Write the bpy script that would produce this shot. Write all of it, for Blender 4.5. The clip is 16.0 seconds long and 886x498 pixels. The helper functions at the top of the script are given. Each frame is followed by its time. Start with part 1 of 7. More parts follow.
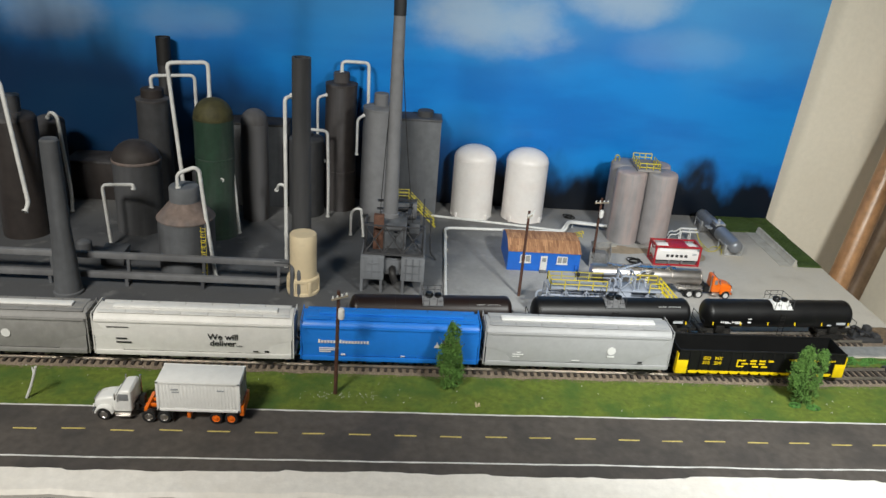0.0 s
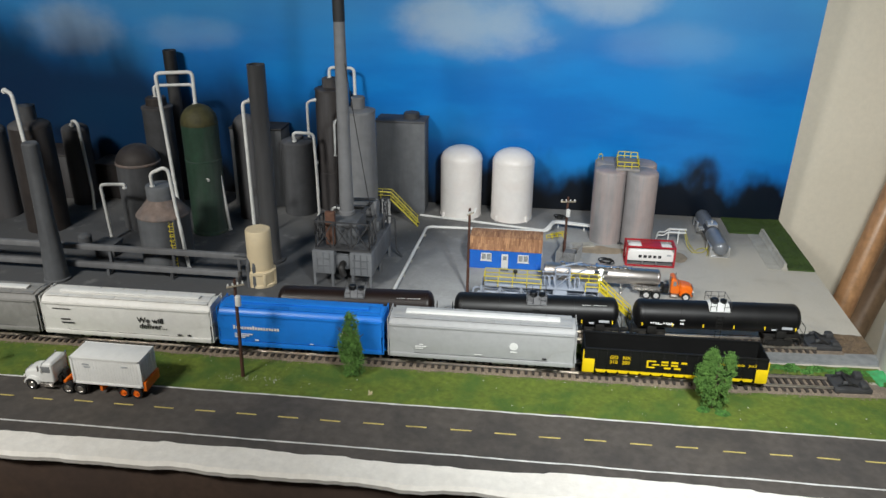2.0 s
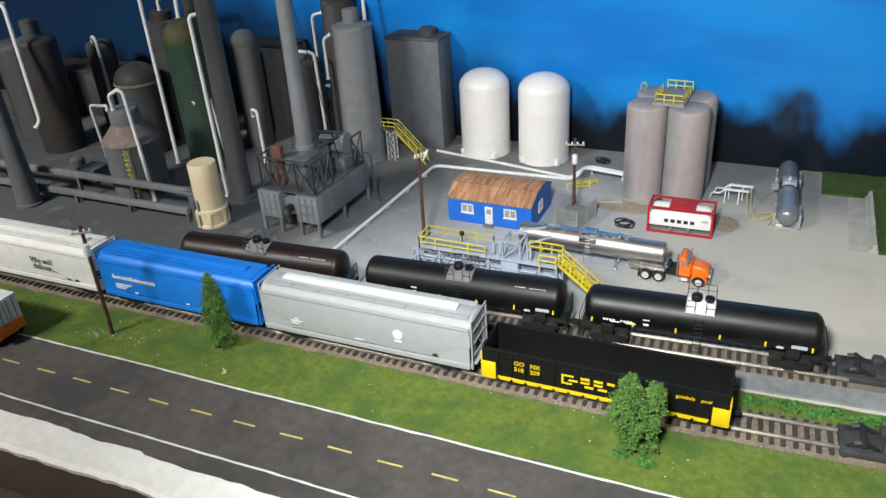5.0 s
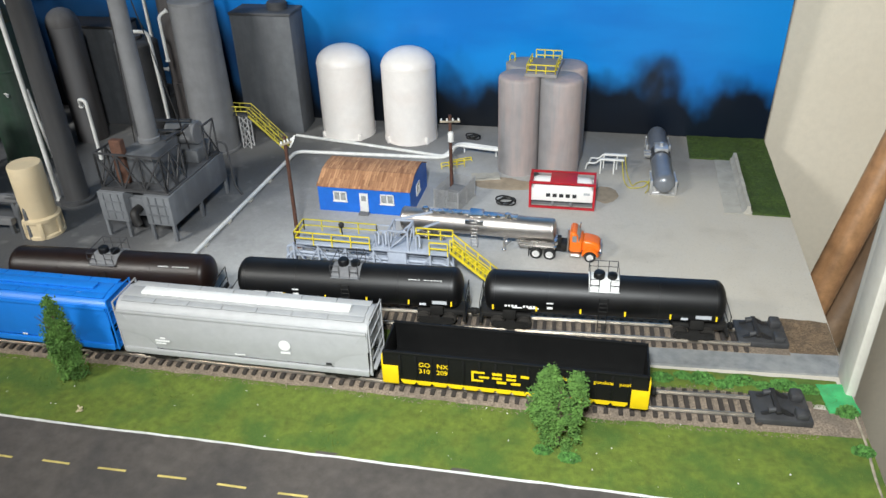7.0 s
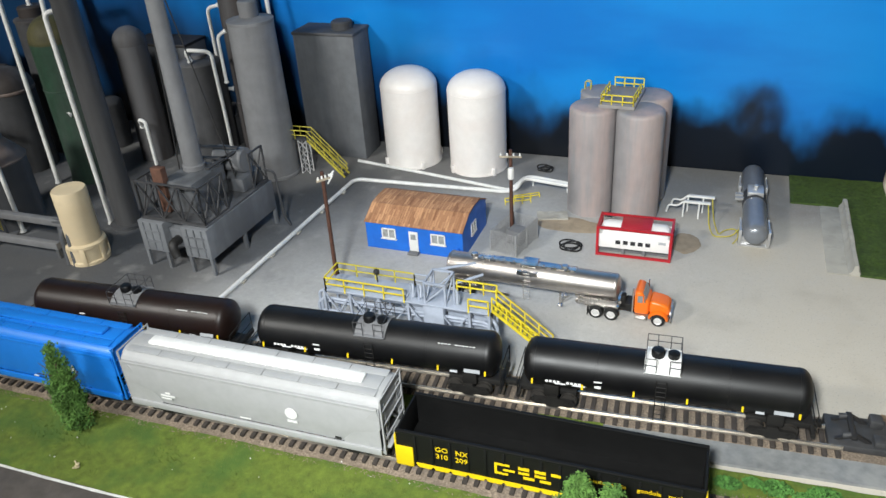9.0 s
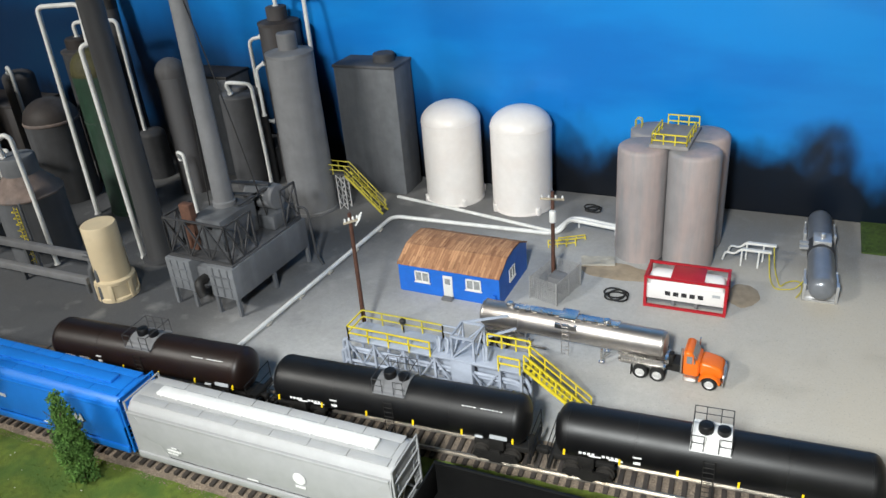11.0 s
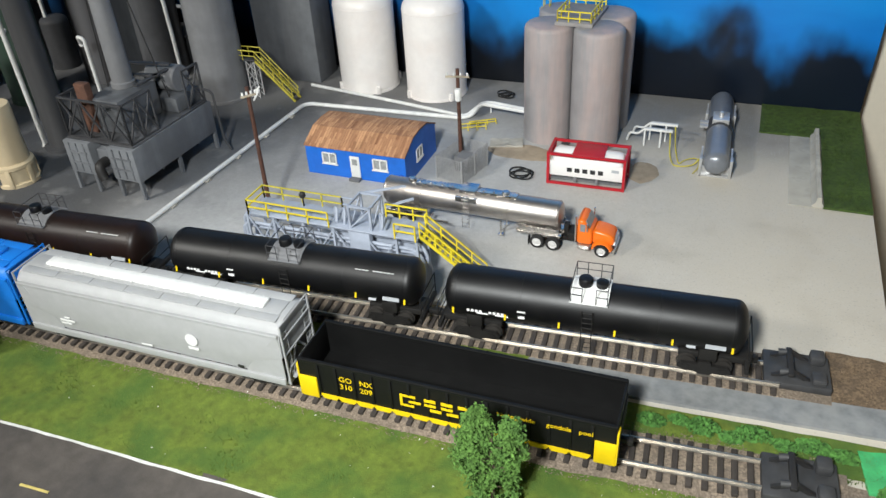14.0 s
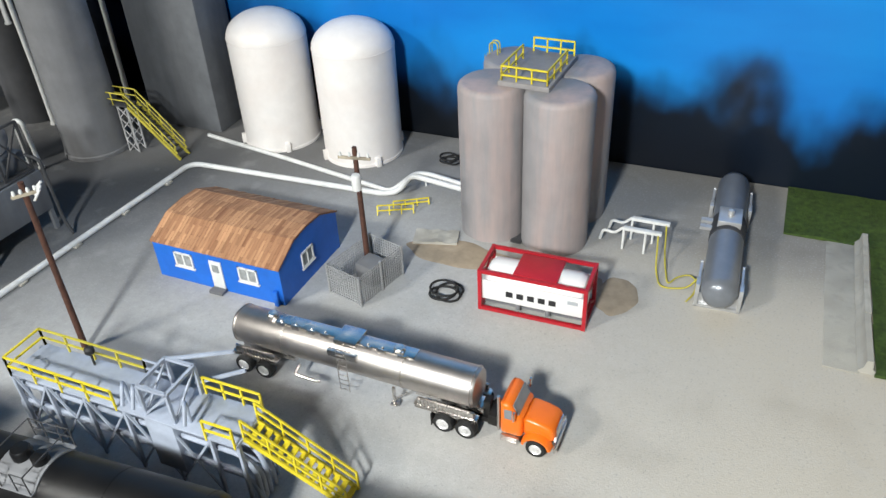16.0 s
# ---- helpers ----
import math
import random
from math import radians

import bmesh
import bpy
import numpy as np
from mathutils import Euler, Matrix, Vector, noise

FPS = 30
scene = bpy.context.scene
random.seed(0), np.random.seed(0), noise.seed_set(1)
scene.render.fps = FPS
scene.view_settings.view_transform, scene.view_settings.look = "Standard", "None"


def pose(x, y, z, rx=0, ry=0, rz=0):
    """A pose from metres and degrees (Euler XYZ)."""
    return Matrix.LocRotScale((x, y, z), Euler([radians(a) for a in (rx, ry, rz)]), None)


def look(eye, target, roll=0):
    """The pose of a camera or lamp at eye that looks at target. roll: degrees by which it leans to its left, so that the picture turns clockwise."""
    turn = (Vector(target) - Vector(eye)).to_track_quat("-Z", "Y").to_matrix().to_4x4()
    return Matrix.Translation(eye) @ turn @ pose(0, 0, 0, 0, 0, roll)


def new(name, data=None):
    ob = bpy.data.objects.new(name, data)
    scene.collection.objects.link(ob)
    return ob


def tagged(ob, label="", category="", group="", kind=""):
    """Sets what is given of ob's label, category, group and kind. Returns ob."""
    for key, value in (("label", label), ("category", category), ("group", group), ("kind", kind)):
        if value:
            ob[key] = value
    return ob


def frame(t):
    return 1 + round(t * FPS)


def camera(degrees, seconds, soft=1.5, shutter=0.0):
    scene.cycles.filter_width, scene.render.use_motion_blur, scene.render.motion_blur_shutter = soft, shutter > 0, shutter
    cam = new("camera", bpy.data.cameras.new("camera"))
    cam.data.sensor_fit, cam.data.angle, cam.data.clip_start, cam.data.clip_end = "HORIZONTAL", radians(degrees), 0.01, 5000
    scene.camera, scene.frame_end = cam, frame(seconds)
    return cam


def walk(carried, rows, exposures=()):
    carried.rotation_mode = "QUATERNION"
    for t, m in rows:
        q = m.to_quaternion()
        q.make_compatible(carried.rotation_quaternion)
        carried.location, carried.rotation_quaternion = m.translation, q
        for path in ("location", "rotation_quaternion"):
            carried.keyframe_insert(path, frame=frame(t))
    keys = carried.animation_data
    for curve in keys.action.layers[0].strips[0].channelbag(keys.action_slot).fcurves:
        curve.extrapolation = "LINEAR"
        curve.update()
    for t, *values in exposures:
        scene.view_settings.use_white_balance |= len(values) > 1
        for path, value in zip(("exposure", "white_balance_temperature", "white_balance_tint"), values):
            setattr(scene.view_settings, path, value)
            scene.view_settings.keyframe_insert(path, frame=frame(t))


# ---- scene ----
cam = camera(59.3, 16.0)
PATH = [
    (0, (0.029, 0.004, 0.427), (0.17, 1.832, -0.374), 4.5),
    (0.5, (0.076, 0.011, 0.414), (0.243, 1.824, -0.413), 4.8),
    (1, (0.215, -0.001, 0.424), (0.151, 1.835, -0.366), 2.5),
    (1.5, (0.284, 0.001, 0.431), (0.087, 1.817, -0.383), -0.7),
    (2, (0.268, -0.014, 0.435), (0.04, 1.805, -0.364), 0.6),
    (2.5, (0.301, -0.002, 0.44), (0.037, 1.806, -0.374), 1.6),
    (3, (0.405, 0.051, 0.442), (-0.029, 1.799, -0.427), 2.7),
    (3.2, (0.432, 0.069, 0.44), (-0.095, 1.789, -0.435), 0.7),
    (5.3, (0.508, 0.244, 0.381), (-0.247, 1.816, -0.599), -3.9),
    (5.5, (0.509, 0.25, 0.379), (-0.231, 1.825, -0.606), -3.9),
    (6, (0.497, 0.259, 0.374), (-0.088, 1.879, -0.643), -3.1),
    (6.5, (0.47, 0.27, 0.368), (-0.033, 1.913, -0.656), -2.8),
    (7, (0.46, 0.269, 0.369), (0.079, 1.938, -0.664), -2.0),
    (7.5, (0.468, 0.292, 0.36), (0.039, 1.93, -0.704), -3.7),
    (8, (0.478, 0.339, 0.357), (-0.071, 1.937, -0.713), -3.8),
    (8.5, (0.481, 0.356, 0.366), (-0.106, 1.972, -0.655), -3.5),
    (9, (0.487, 0.357, 0.363), (-0.156, 1.96, -0.646), -4.0),
    (9.5, (0.483, 0.371, 0.362), (-0.241, 1.981, -0.578), -5.2),
    (9.7, (0.486, 0.377, 0.364), (-0.31, 1.952, -0.578), -5.4),
    (11.8, (0.493, 0.409, 0.348), (-0.271, 1.995, -0.601), -4.0),
    (12, (0.499, 0.405, 0.345), (-0.245, 1.957, -0.674), -3.5),
    (12.5, (0.511, 0.391, 0.333), (-0.177, 1.933, -0.739), -3.1),
    (13, (0.523, 0.388, 0.331), (-0.117, 1.916, -0.789), -4.6),
    (13.5, (0.526, 0.391, 0.332), (-0.11, 1.922, -0.787), -4.2),
    (14, (0.528, 0.397, 0.328), (-0.108, 1.922, -0.799), -3.6),
    (14.5, (0.53, 0.407, 0.332), (-0.106, 1.924, -0.807), -3.6),
    (15, (0.524, 0.477, 0.34), (-0.112, 2.014, -0.771), -3.9),
    (15.5, (0.535, 0.571, 0.33), (-0.138, 2.113, -0.752), -4.4),
    (15.75, (0.529, 0.596, 0.3135), (-0.106, 2.131, -0.754), -3.6),
    (16, (0.523, 0.621, 0.297), (-0.152, 2.115, -0.849), -3.0),
]
walk(cam, [(t, look(eye, target, roll)) for t, eye, target, roll in PATH], [(0.0, -0.30, 6850, 10), (0.7, -0.32, 6800, 10), (1.2, -0.38, 6700, 10), (3.2, -0.30, 6650, 10), (5.5, 0.02, 6550, 10), (9.0, 0.04, 6600, 10), (12.5, 0.0, 6650, 10), (14.0, 0.0, 6650, 10), (15.0, 0.12, 6550, 10), (16.0, 0.20, 6600, 10)])

# ---- light ----
world = bpy.data.worlds.new("room")
scene.world = world
world.use_nodes = True
world.node_tree.nodes["Background"].inputs["Color"].default_value = (0.02, 0.02, 0.02, 1)
world.node_tree.nodes["Background"].inputs["Strength"].default_value = 0.2

# unseen fill light, added well below the ceiling to brighten the board's left half
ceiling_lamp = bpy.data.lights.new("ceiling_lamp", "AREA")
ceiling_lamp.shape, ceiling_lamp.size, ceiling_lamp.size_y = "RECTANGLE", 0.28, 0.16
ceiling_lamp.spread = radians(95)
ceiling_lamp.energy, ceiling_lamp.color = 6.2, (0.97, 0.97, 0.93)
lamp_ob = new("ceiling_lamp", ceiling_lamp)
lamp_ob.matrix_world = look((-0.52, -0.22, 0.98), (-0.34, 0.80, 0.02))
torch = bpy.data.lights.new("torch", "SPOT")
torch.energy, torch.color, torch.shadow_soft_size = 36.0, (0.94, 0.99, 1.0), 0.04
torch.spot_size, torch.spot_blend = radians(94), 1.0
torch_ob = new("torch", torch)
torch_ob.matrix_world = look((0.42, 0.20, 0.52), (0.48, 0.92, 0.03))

# ---- helpers of the scene (lengths in millimetres) ----
MM = 0.001


def thing(name, x, y, z=0, rz=0, label="", category="", group="", kind=""):
    ob = new(name)
    ob.empty_display_size = 0.01
    ob.matrix_world = pose(x * MM, y * MM, z * MM, 0, 0, rz)
    return tagged(ob, label, category, group, kind)


def part(name, bm, material, parent=None, label="", smooth=True):
    """Links a bmesh (millimetres) as one mesh object under a thing or part."""
    bmesh.ops.scale(bm, vec=(MM, MM, MM), verts=bm.verts)
    me = bpy.data.meshes.new(name)
    bm.to_mesh(me)
    bm.free()
    me.materials.append(material)
    if smooth:
        me.shade_smooth()
        me.set_sharp_from_angle(angle=radians(38))
    ob = new(name, me)
    if parent:
        ob.parent = parent
    return tagged(ob, label)


def again(ob, x, y, z, rz=0, rx=0, ry=0):
    """One more piece on the same mesh, under the same parent, at a place in millimetres."""
    o = new(ob.name.split(".")[0], ob.data)
    o.parent = ob.parent
    o.matrix_basis = pose(x * MM, y * MM, z * MM, rx, ry, rz)
    if "label" in ob:
        o["label"] = ob["label"]
    return o


def setting(name, bm, material, label="", category=""):
    return tagged(part(name, bm, material), label, category, "", "structure")


def box(bm, x0, x1, y0, y1, z0, z1, bevel=0.0, m=None):
    vs = [bm.verts.new((x, y, z)) for x in (x0, x1) for y in (y0, y1) for z in (z0, z1)]
    fs = [bm.faces.new([vs[i] for i in q]) for q in ((0, 1, 3, 2), (4, 6, 7, 5), (0, 4, 5, 1), (2, 3, 7, 6), (0, 2, 6, 4), (1, 5, 7, 3))]
    if m is not None:
        bmesh.ops.transform(bm, matrix=m, verts=vs)
    if bevel:
        es = list({e for f in fs for e in f.edges})
        bmesh.ops.bevel(bm, geom=es, offset=bevel, segments=2, affect="EDGES", profile=0.5)
    return bm


def lathe(bm, profile, x=0, y=0, z=0, seg=32, m=None, capped=True):
    """Turns (radius, height) pairs about an upright axis."""
    rings, made = [], []
    for r, h in profile:
        if r < 1e-4:
            ring = [bm.verts.new((x, y, z + h))]
        else:
            ring = [bm.verts.new((x + r * math.cos(2 * math.pi * k / seg), y + r * math.sin(2 * math.pi * k / seg), z + h)) for k in range(seg)]
        rings.append(ring)
        made += ring
    for a, b in zip(rings, rings[1:]):
        for k in range(seg):
            q = [a[k % len(a)], a[(k + 1) % len(a)], b[(k + 1) % len(b)], b[k % len(b)]]
            q = list(dict.fromkeys(q))
            if len(q) > 2:
                bm.faces.new(q)
    for ring, flip in ((rings[0], True), (rings[-1], False)):
        if len(ring) > 2 and capped:
            bm.faces.new(ring[::-1] if flip else ring)
    if m is not None:
        bmesh.ops.transform(bm, matrix=m, verts=made)
    return bm


def rod(bm, a, b, r0, r1=None, seg=10):
    a, b = Vector(a), Vector(b)
    d = b - a
    m = Matrix.Translation(a) @ d.to_track_quat("Z", "Y").to_matrix().to_4x4()
    return lathe(bm, [(r0, 0), (r1 if r1 is not None else r0, d.length)], seg=seg, m=m)


def bent(points, fillet, steps=5):
    """A polyline with its corners rounded."""
    ps = [Vector(p) for p in points]
    out = [ps[0]]
    for a, b, c in zip(ps, ps[1:], ps[2:]):
        f = min(fillet, (b - a).length * 0.48, (c - b).length * 0.48)
        s, e = b + (a - b).normalized() * f, b + (c - b).normalized() * f
        for k in range(steps + 1):
            t = k / steps
            out.append(s * (1 - t) ** 2 + b * 2 * t * (1 - t) + e * t * t)
    return out + [ps[-1]]


def tube(bm, points, r, fillet=5.0, seg=10):
    ps = bent(points, fillet) if len(points) > 2 else [Vector(p) for p in points]
    ds = [(b - a).normalized() for a, b in zip(ps, ps[1:])]
    up = Vector((0, 0, 1)) if abs(ds[0].z) < 0.9 else Vector((0, 1, 0))
    rings = []
    for i, p in enumerate(ps):
        d = (ds[max(i - 1, 0)] + ds[min(i, len(ds) - 1)]).normalized()
        u = (up - d * up.dot(d)).normalized()
        v = d.cross(u)
        up = u
        rings.append([bm.verts.new(p + r * (math.cos(2 * math.pi * k / seg) * u + math.sin(2 * math.pi * k / seg) * v)) for k in range(seg)])
    for a, b in zip(rings, rings[1:]):
        for k in range(seg):
            bm.faces.new((a[k], a[(k + 1) % seg], b[(k + 1) % seg], b[k]))
    bm.faces.new(rings[0][::-1])
    bm.faces.new(rings[-1])
    return bm


def beam(bm, a, b, w, h=None):
    """A square bar from a to b."""
    a, b = Vector(a), Vector(b)
    d = b - a
    m = Matrix.Translation(a) @ d.to_track_quat("X", "Z").to_matrix().to_4x4()
    return box(bm, 0, d.length, -w / 2, w / 2, -(h or w) / 2, (h or w) / 2, m=m)


def B():
    return bmesh.new()


def solid(bm, outline, x0, x1):
    """An outline of (y, z) pairs drawn out along x."""
    a = [bm.verts.new((x0, y, z)) for y, z in outline]
    b = [bm.verts.new((x1, y, z)) for y, z in outline]
    n = len(a)
    for k in range(n):
        bm.faces.new((a[k], a[(k + 1) % n], b[(k + 1) % n], b[k]))
    bm.faces.new(a[::-1])
    bm.faces.new(b)
    bmesh.ops.recalc_face_normals(bm, faces=bm.faces[:])
    return bm


def lettering(name, text, size, material, parent, m, label=""):
    """Raised words; m places them in millimetres."""
    cu = bpy.data.curves.new(name, "FONT")
    cu.body, cu.size, cu.extrude, cu.align_x = text, size, 0.05, "LEFT"
    cu.resolution_u, cu.offset = 3, 0.012 * size
    tmp = bpy.data.objects.new(name, cu)
    scene.collection.objects.link(tmp)
    me = bpy.data.meshes.new_from_object(tmp.evaluated_get(bpy.context.evaluated_depsgraph_get()))
    bpy.data.objects.remove(tmp)
    me.transform(Matrix.Diagonal((MM, MM, MM, 1)) @ m)
    me.materials.append(material)
    ob = new(name, me)
    ob.parent = parent
    return tagged(ob, label)


def bars(bm, rows, y, depth=0.12):
    """Plain bars (x0, x1, z0, z1) standing a little proud of a face at y."""
    for x0, x1, z0, z1 in rows:
        box(bm, x0, x1, y - depth, y + 0.3, z0, z1)
    return bm


def marks(name, rows, y, material, parent, label=""):
    for row in rows:
        part(name, bars(B(), [row], y), material, parent, label, False)


# ---- materials ----
def mat(name, color, rough=0.6, metal=0.0, vary=0.12, scale=120.0, second=None, amount=0.45, patch=25.0, bump=0.15, bscale=900.0, rvary=0.1, streak=False, spec=0.5):
    """A painted or raw surface with fine grain, larger stains and a little relief."""
    ma = bpy.data.materials.new(name)
    ma.use_nodes = True
    nt = ma.node_tree
    ns, ln = nt.nodes, nt.links
    bs = ns["Principled BSDF"]
    co = ns.new("ShaderNodeTexCoord")
    info = ns.new("ShaderNodeObjectInfo")
    shift = ns.new("ShaderNodeVectorMath")
    shift.operation = "MULTIPLY_ADD"
    ln.new(info.outputs["Random"], shift.inputs[0])
    shift.inputs[1].default_value = (3.0, 5.0, 7.0)
    ln.new(co.outputs["Object"], shift.inputs[2])
    src = shift.outputs[0]
    if streak:
        mp = ns.new("ShaderNodeMapping")
        mp.inputs["Scale"].default_value = (1, 0.07, 0.3) if streak == "y" else (1, 1, 0.12)
        ln.new(src, mp.inputs[0])
        src_big = mp.outputs[0]
        if streak == "y":
            src = mp.outputs[0]
    else:
        src_big = src

    def noise_node(s, v, detail=5):
        n = ns.new("ShaderNodeTexNoise")
        n.inputs["Scale"].default_value, n.inputs["Detail"].default_value = s, detail
        n.inputs["Roughness"].default_value = 0.6
        ln.new(v, n.inputs["Vector"])
        return n

    fine, big, tiny = noise_node(scale, src), noise_node(patch, src_big), noise_node(bscale, src, 3)
    c1 = ns.new("ShaderNodeMix")
    c1.data_type = "RGBA"
    c1.blend_type = "MULTIPLY"
    c1.inputs[6].default_value = (*color, 1)
    ramp = ns.new("ShaderNodeMapRange")
    ramp.inputs["From Min"].default_value, ramp.inputs["From Max"].default_value = 0.25, 0.75
    ramp.inputs["To Min"].default_value, ramp.inputs["To Max"].default_value = 1 - 2 * vary, 1 + vary
    ln.new(fine.outputs["Fac"], ramp.inputs["Value"])
    grey = ns.new("ShaderNodeCombineColor")
    for k in range(3):
        ln.new(ramp.outputs[0], grey.inputs[k])
    c1.inputs[0].default_value = 1.0
    ln.new(grey.outputs[0], c1.inputs[7])
    out = c1.outputs[2]
    if second:
        c2 = ns.new("ShaderNodeMix")
        c2.data_type = "RGBA"
        c2.inputs[7].default_value = (*second, 1)
        r2 = ns.new("ShaderNodeMapRange")
        r2.interpolation_type = "SMOOTHSTEP"
        r2.inputs["From Min"].default_value, r2.inputs["From Max"].default_value = 0.42, 0.66
        r2.inputs["To Max"].default_value = amount
        ln.new(big.outputs["Fac"], r2.inputs["Value"])
        ln.new(r2.outputs[0], c2.inputs[0])
        ln.new(out, c2.inputs[6])
        out = c2.outputs[2]
    ln.new(out, bs.inputs["Base Color"])
    rr = ns.new("ShaderNodeMapRange")
    rr.inputs["To Min"].default_value, rr.inputs["To Max"].default_value = max(rough - rvary, 0.03), min(rough + rvary, 1)
    ln.new(big.outputs["Fac"], rr.inputs["Value"])
    ln.new(rr.outputs[0], bs.inputs["Roughness"])
    bs.inputs["Metallic"].default_value = metal
    bs.inputs["Specular IOR Level"].default_value = spec
    if bump:
        bp = ns.new("ShaderNodeBump")
        bp.inputs["Strength"].default_value, bp.inputs["Distance"].default_value = bump, 0.0006
        ln.new(tiny.outputs["Fac"], bp.inputs["Height"])
        ln.new(bp.outputs[0], bs.inputs["Normal"])
    return ma


YARD = mat("yard_grey", (0.42, 0.42, 0.415), 0.85, vary=0.07, scale=260, second=(0.36, 0.355, 0.345), amount=0.5, patch=30, bump=0.25)
ASPHALT = mat("asphalt_paint", (0.090, 0.078, 0.069), 0.75, vary=0.16, second=(0.035, 0.033, 0.033), amount=0.6, patch=14, bump=0.25)
LINE_WHITE = mat("line_white", (0.72, 0.72, 0.70), 0.7, vary=0.15)
LINE_YELLOW = mat("line_yellow", (0.62, 0.50, 0.16), 0.7, vary=0.2)
GRASS = mat("grass", (0.125, 0.175, 0.022), 0.95, vary=0.22, scale=190, second=(0.055, 0.115, 0.018), amount=0.85, patch=30, bump=0.8, bscale=1200)
GRASS_DARK = mat("grass_dark", (0.055, 0.10, 0.015), 0.95, vary=0.35, scale=260, second=(0.03, 0.06, 0.012), amount=0.7, patch=40, bump=0.8, bscale=1200)
LEAF = mat("leaf", (0.095, 0.205, 0.035), 0.9, vary=0.3, scale=300, second=(0.045, 0.115, 0.022), amount=0.6, patch=70)
BUSH = mat("bush", (0.07, 0.20, 0.035), 0.9, vary=0.35, scale=300)
BALLAST = mat("ballast", (0.30, 0.235, 0.175), 0.95, vary=0.4, scale=700, second=(0.15, 0.12, 0.095), amount=0.6, patch=80, bump=1.0, bscale=1500)
BROWN_GRIT = mat("brown_grit", (0.22, 0.15, 0.09), 0.95, vary=0.4, scale=700, second=(0.10, 0.07, 0.045), amount=0.7, patch=120, bump=1.0, bscale=1200)
TIE = mat("tie_plastic", (0.045, 0.036, 0.030), 0.8, vary=0.25)
RAIL = mat("rail_nickel", (0.62, 0.58, 0.52), 0.36, 0.9, vary=0.25, scale=60, second=(0.25, 0.19, 0.13), amount=0.4, patch=60)
PATH_GREY = mat("path_grey", (0.22, 0.23, 0.235), 0.55, vary=0.15, second=(0.30, 0.30, 0.29), amount=0.6, patch=30)
PLASTER = mat("plaster_white", (0.80, 0.77, 0.72), 0.8, vary=0.06, second=(0.62, 0.58, 0.52), amount=0.3, patch=20, bump=0.5, bscale=250)
SHELF = mat("shelf_brown", (0.085, 0.055, 0.040), 0.6, vary=0.15, second=(0.05, 0.035, 0.03), amount=0.6, patch=6)
WALL = mat("wall_cream", (0.80, 0.73, 0.60), 0.8, vary=0.03, second=(0.70, 0.63, 0.50), amount=0.4, patch=3, bump=0.3, bscale=300)
CEIL = mat("ceiling_white", (0.75, 0.73, 0.70), 0.9, vary=0.03)
WOOD_TRIM = mat("wood_trim", (0.50, 0.27, 0.13), 0.3, vary=0.2, scale=90, second=(0.30, 0.14, 0.06), amount=0.7, patch=30, streak=True)
WOOD_DARK = mat("wood_dark", (0.33, 0.22, 0.13), 0.5, vary=0.2, scale=90, second=(0.2, 0.12, 0.07), amount=0.6, patch=30, streak=True)
GREY_PLANT = mat("plant_grey", (0.130, 0.137, 0.148), 0.75, vary=0.12, scale=70, second=(0.045, 0.047, 0.052), amount=0.8, patch=13, bump=0.1, streak=True)
GREY_LIGHT = mat("plant_light_grey", (0.195, 0.198, 0.206), 0.7, vary=0.10, scale=70, second=(0.105, 0.106, 0.112), amount=0.75, patch=13, bump=0.1, streak=True)
GREY_DARK = mat("plant_dark", (0.05, 0.051, 0.055), 0.7, vary=0.15, scale=70, second=(0.125, 0.127, 0.135), amount=0.75, patch=13, bump=0.1, streak=True)
SOOT = mat("soot_brown", (0.034, 0.027, 0.025), 0.7, vary=0.18, scale=70, second=(0.115, 0.115, 0.122), amount=0.8, patch=12, bump=0.1, streak=True)
BLACK = mat("black_paint", (0.018, 0.017, 0.017), 0.6, vary=0.2)
BLACK_STACK = mat("stack_black", (0.014, 0.014, 0.015), 0.6, vary=0.15, second=(0.13, 0.13, 0.135), amount=0.6, patch=9, bump=0.1, streak=True)
GREEN_PAINT = mat("green_paint", (0.016, 0.050, 0.028), 0.6, vary=0.2, second=(0.085, 0.095, 0.092), amount=0.75, patch=16, streak=True)
OLIVE = mat("olive_dome", (0.06, 0.055, 0.018), 0.7, vary=0.25)
FURNACE_GREY = mat("furnace_grey", (0.175, 0.185, 0.20), 0.75, vary=0.12, scale=70, second=(0.075, 0.078, 0.085), amount=0.7, patch=20, bump=0.1, streak=True)
RUSTY = mat("rusty_grey", (0.20, 0.15, 0.13), 0.8, vary=0.2, second=(0.13, 0.125, 0.125), amount=0.8, patch=22, streak=True)
CREAM = mat("cream_paint", (0.68, 0.56, 0.37), 0.6, vary=0.06, second=(0.55, 0.43, 0.27), amount=0.4, patch=30)
LATTICE = mat("lattice_grey_white", (0.42, 0.42, 0.42), 0.6, vary=0.2)
WHITE_PIPE = mat("white_pipe", (0.72, 0.72, 0.70), 0.5, vary=0.1)
WHITE_TANK = mat("white_tank", (0.80, 0.765, 0.735), 0.38, vary=0.03, second=(0.72, 0.63, 0.58), amount=0.35, patch=20)
SILO_GREY = mat("silo_grey", (0.275, 0.265, 0.27), 0.6, vary=0.08, scale=60, second=(0.52, 0.37, 0.33), amount=0.6, patch=34, bump=0.15, streak=True)
SILO_TOP = mat("silo_top", (0.27, 0.255, 0.25), 0.7, vary=0.1)
YELLOW = mat("yellow_plastic", (0.72, 0.58, 0.03), 0.5, vary=0.1)
YELLOW_DULL = mat("yellow_dull", (0.50, 0.43, 0.05), 0.6, vary=0.2)
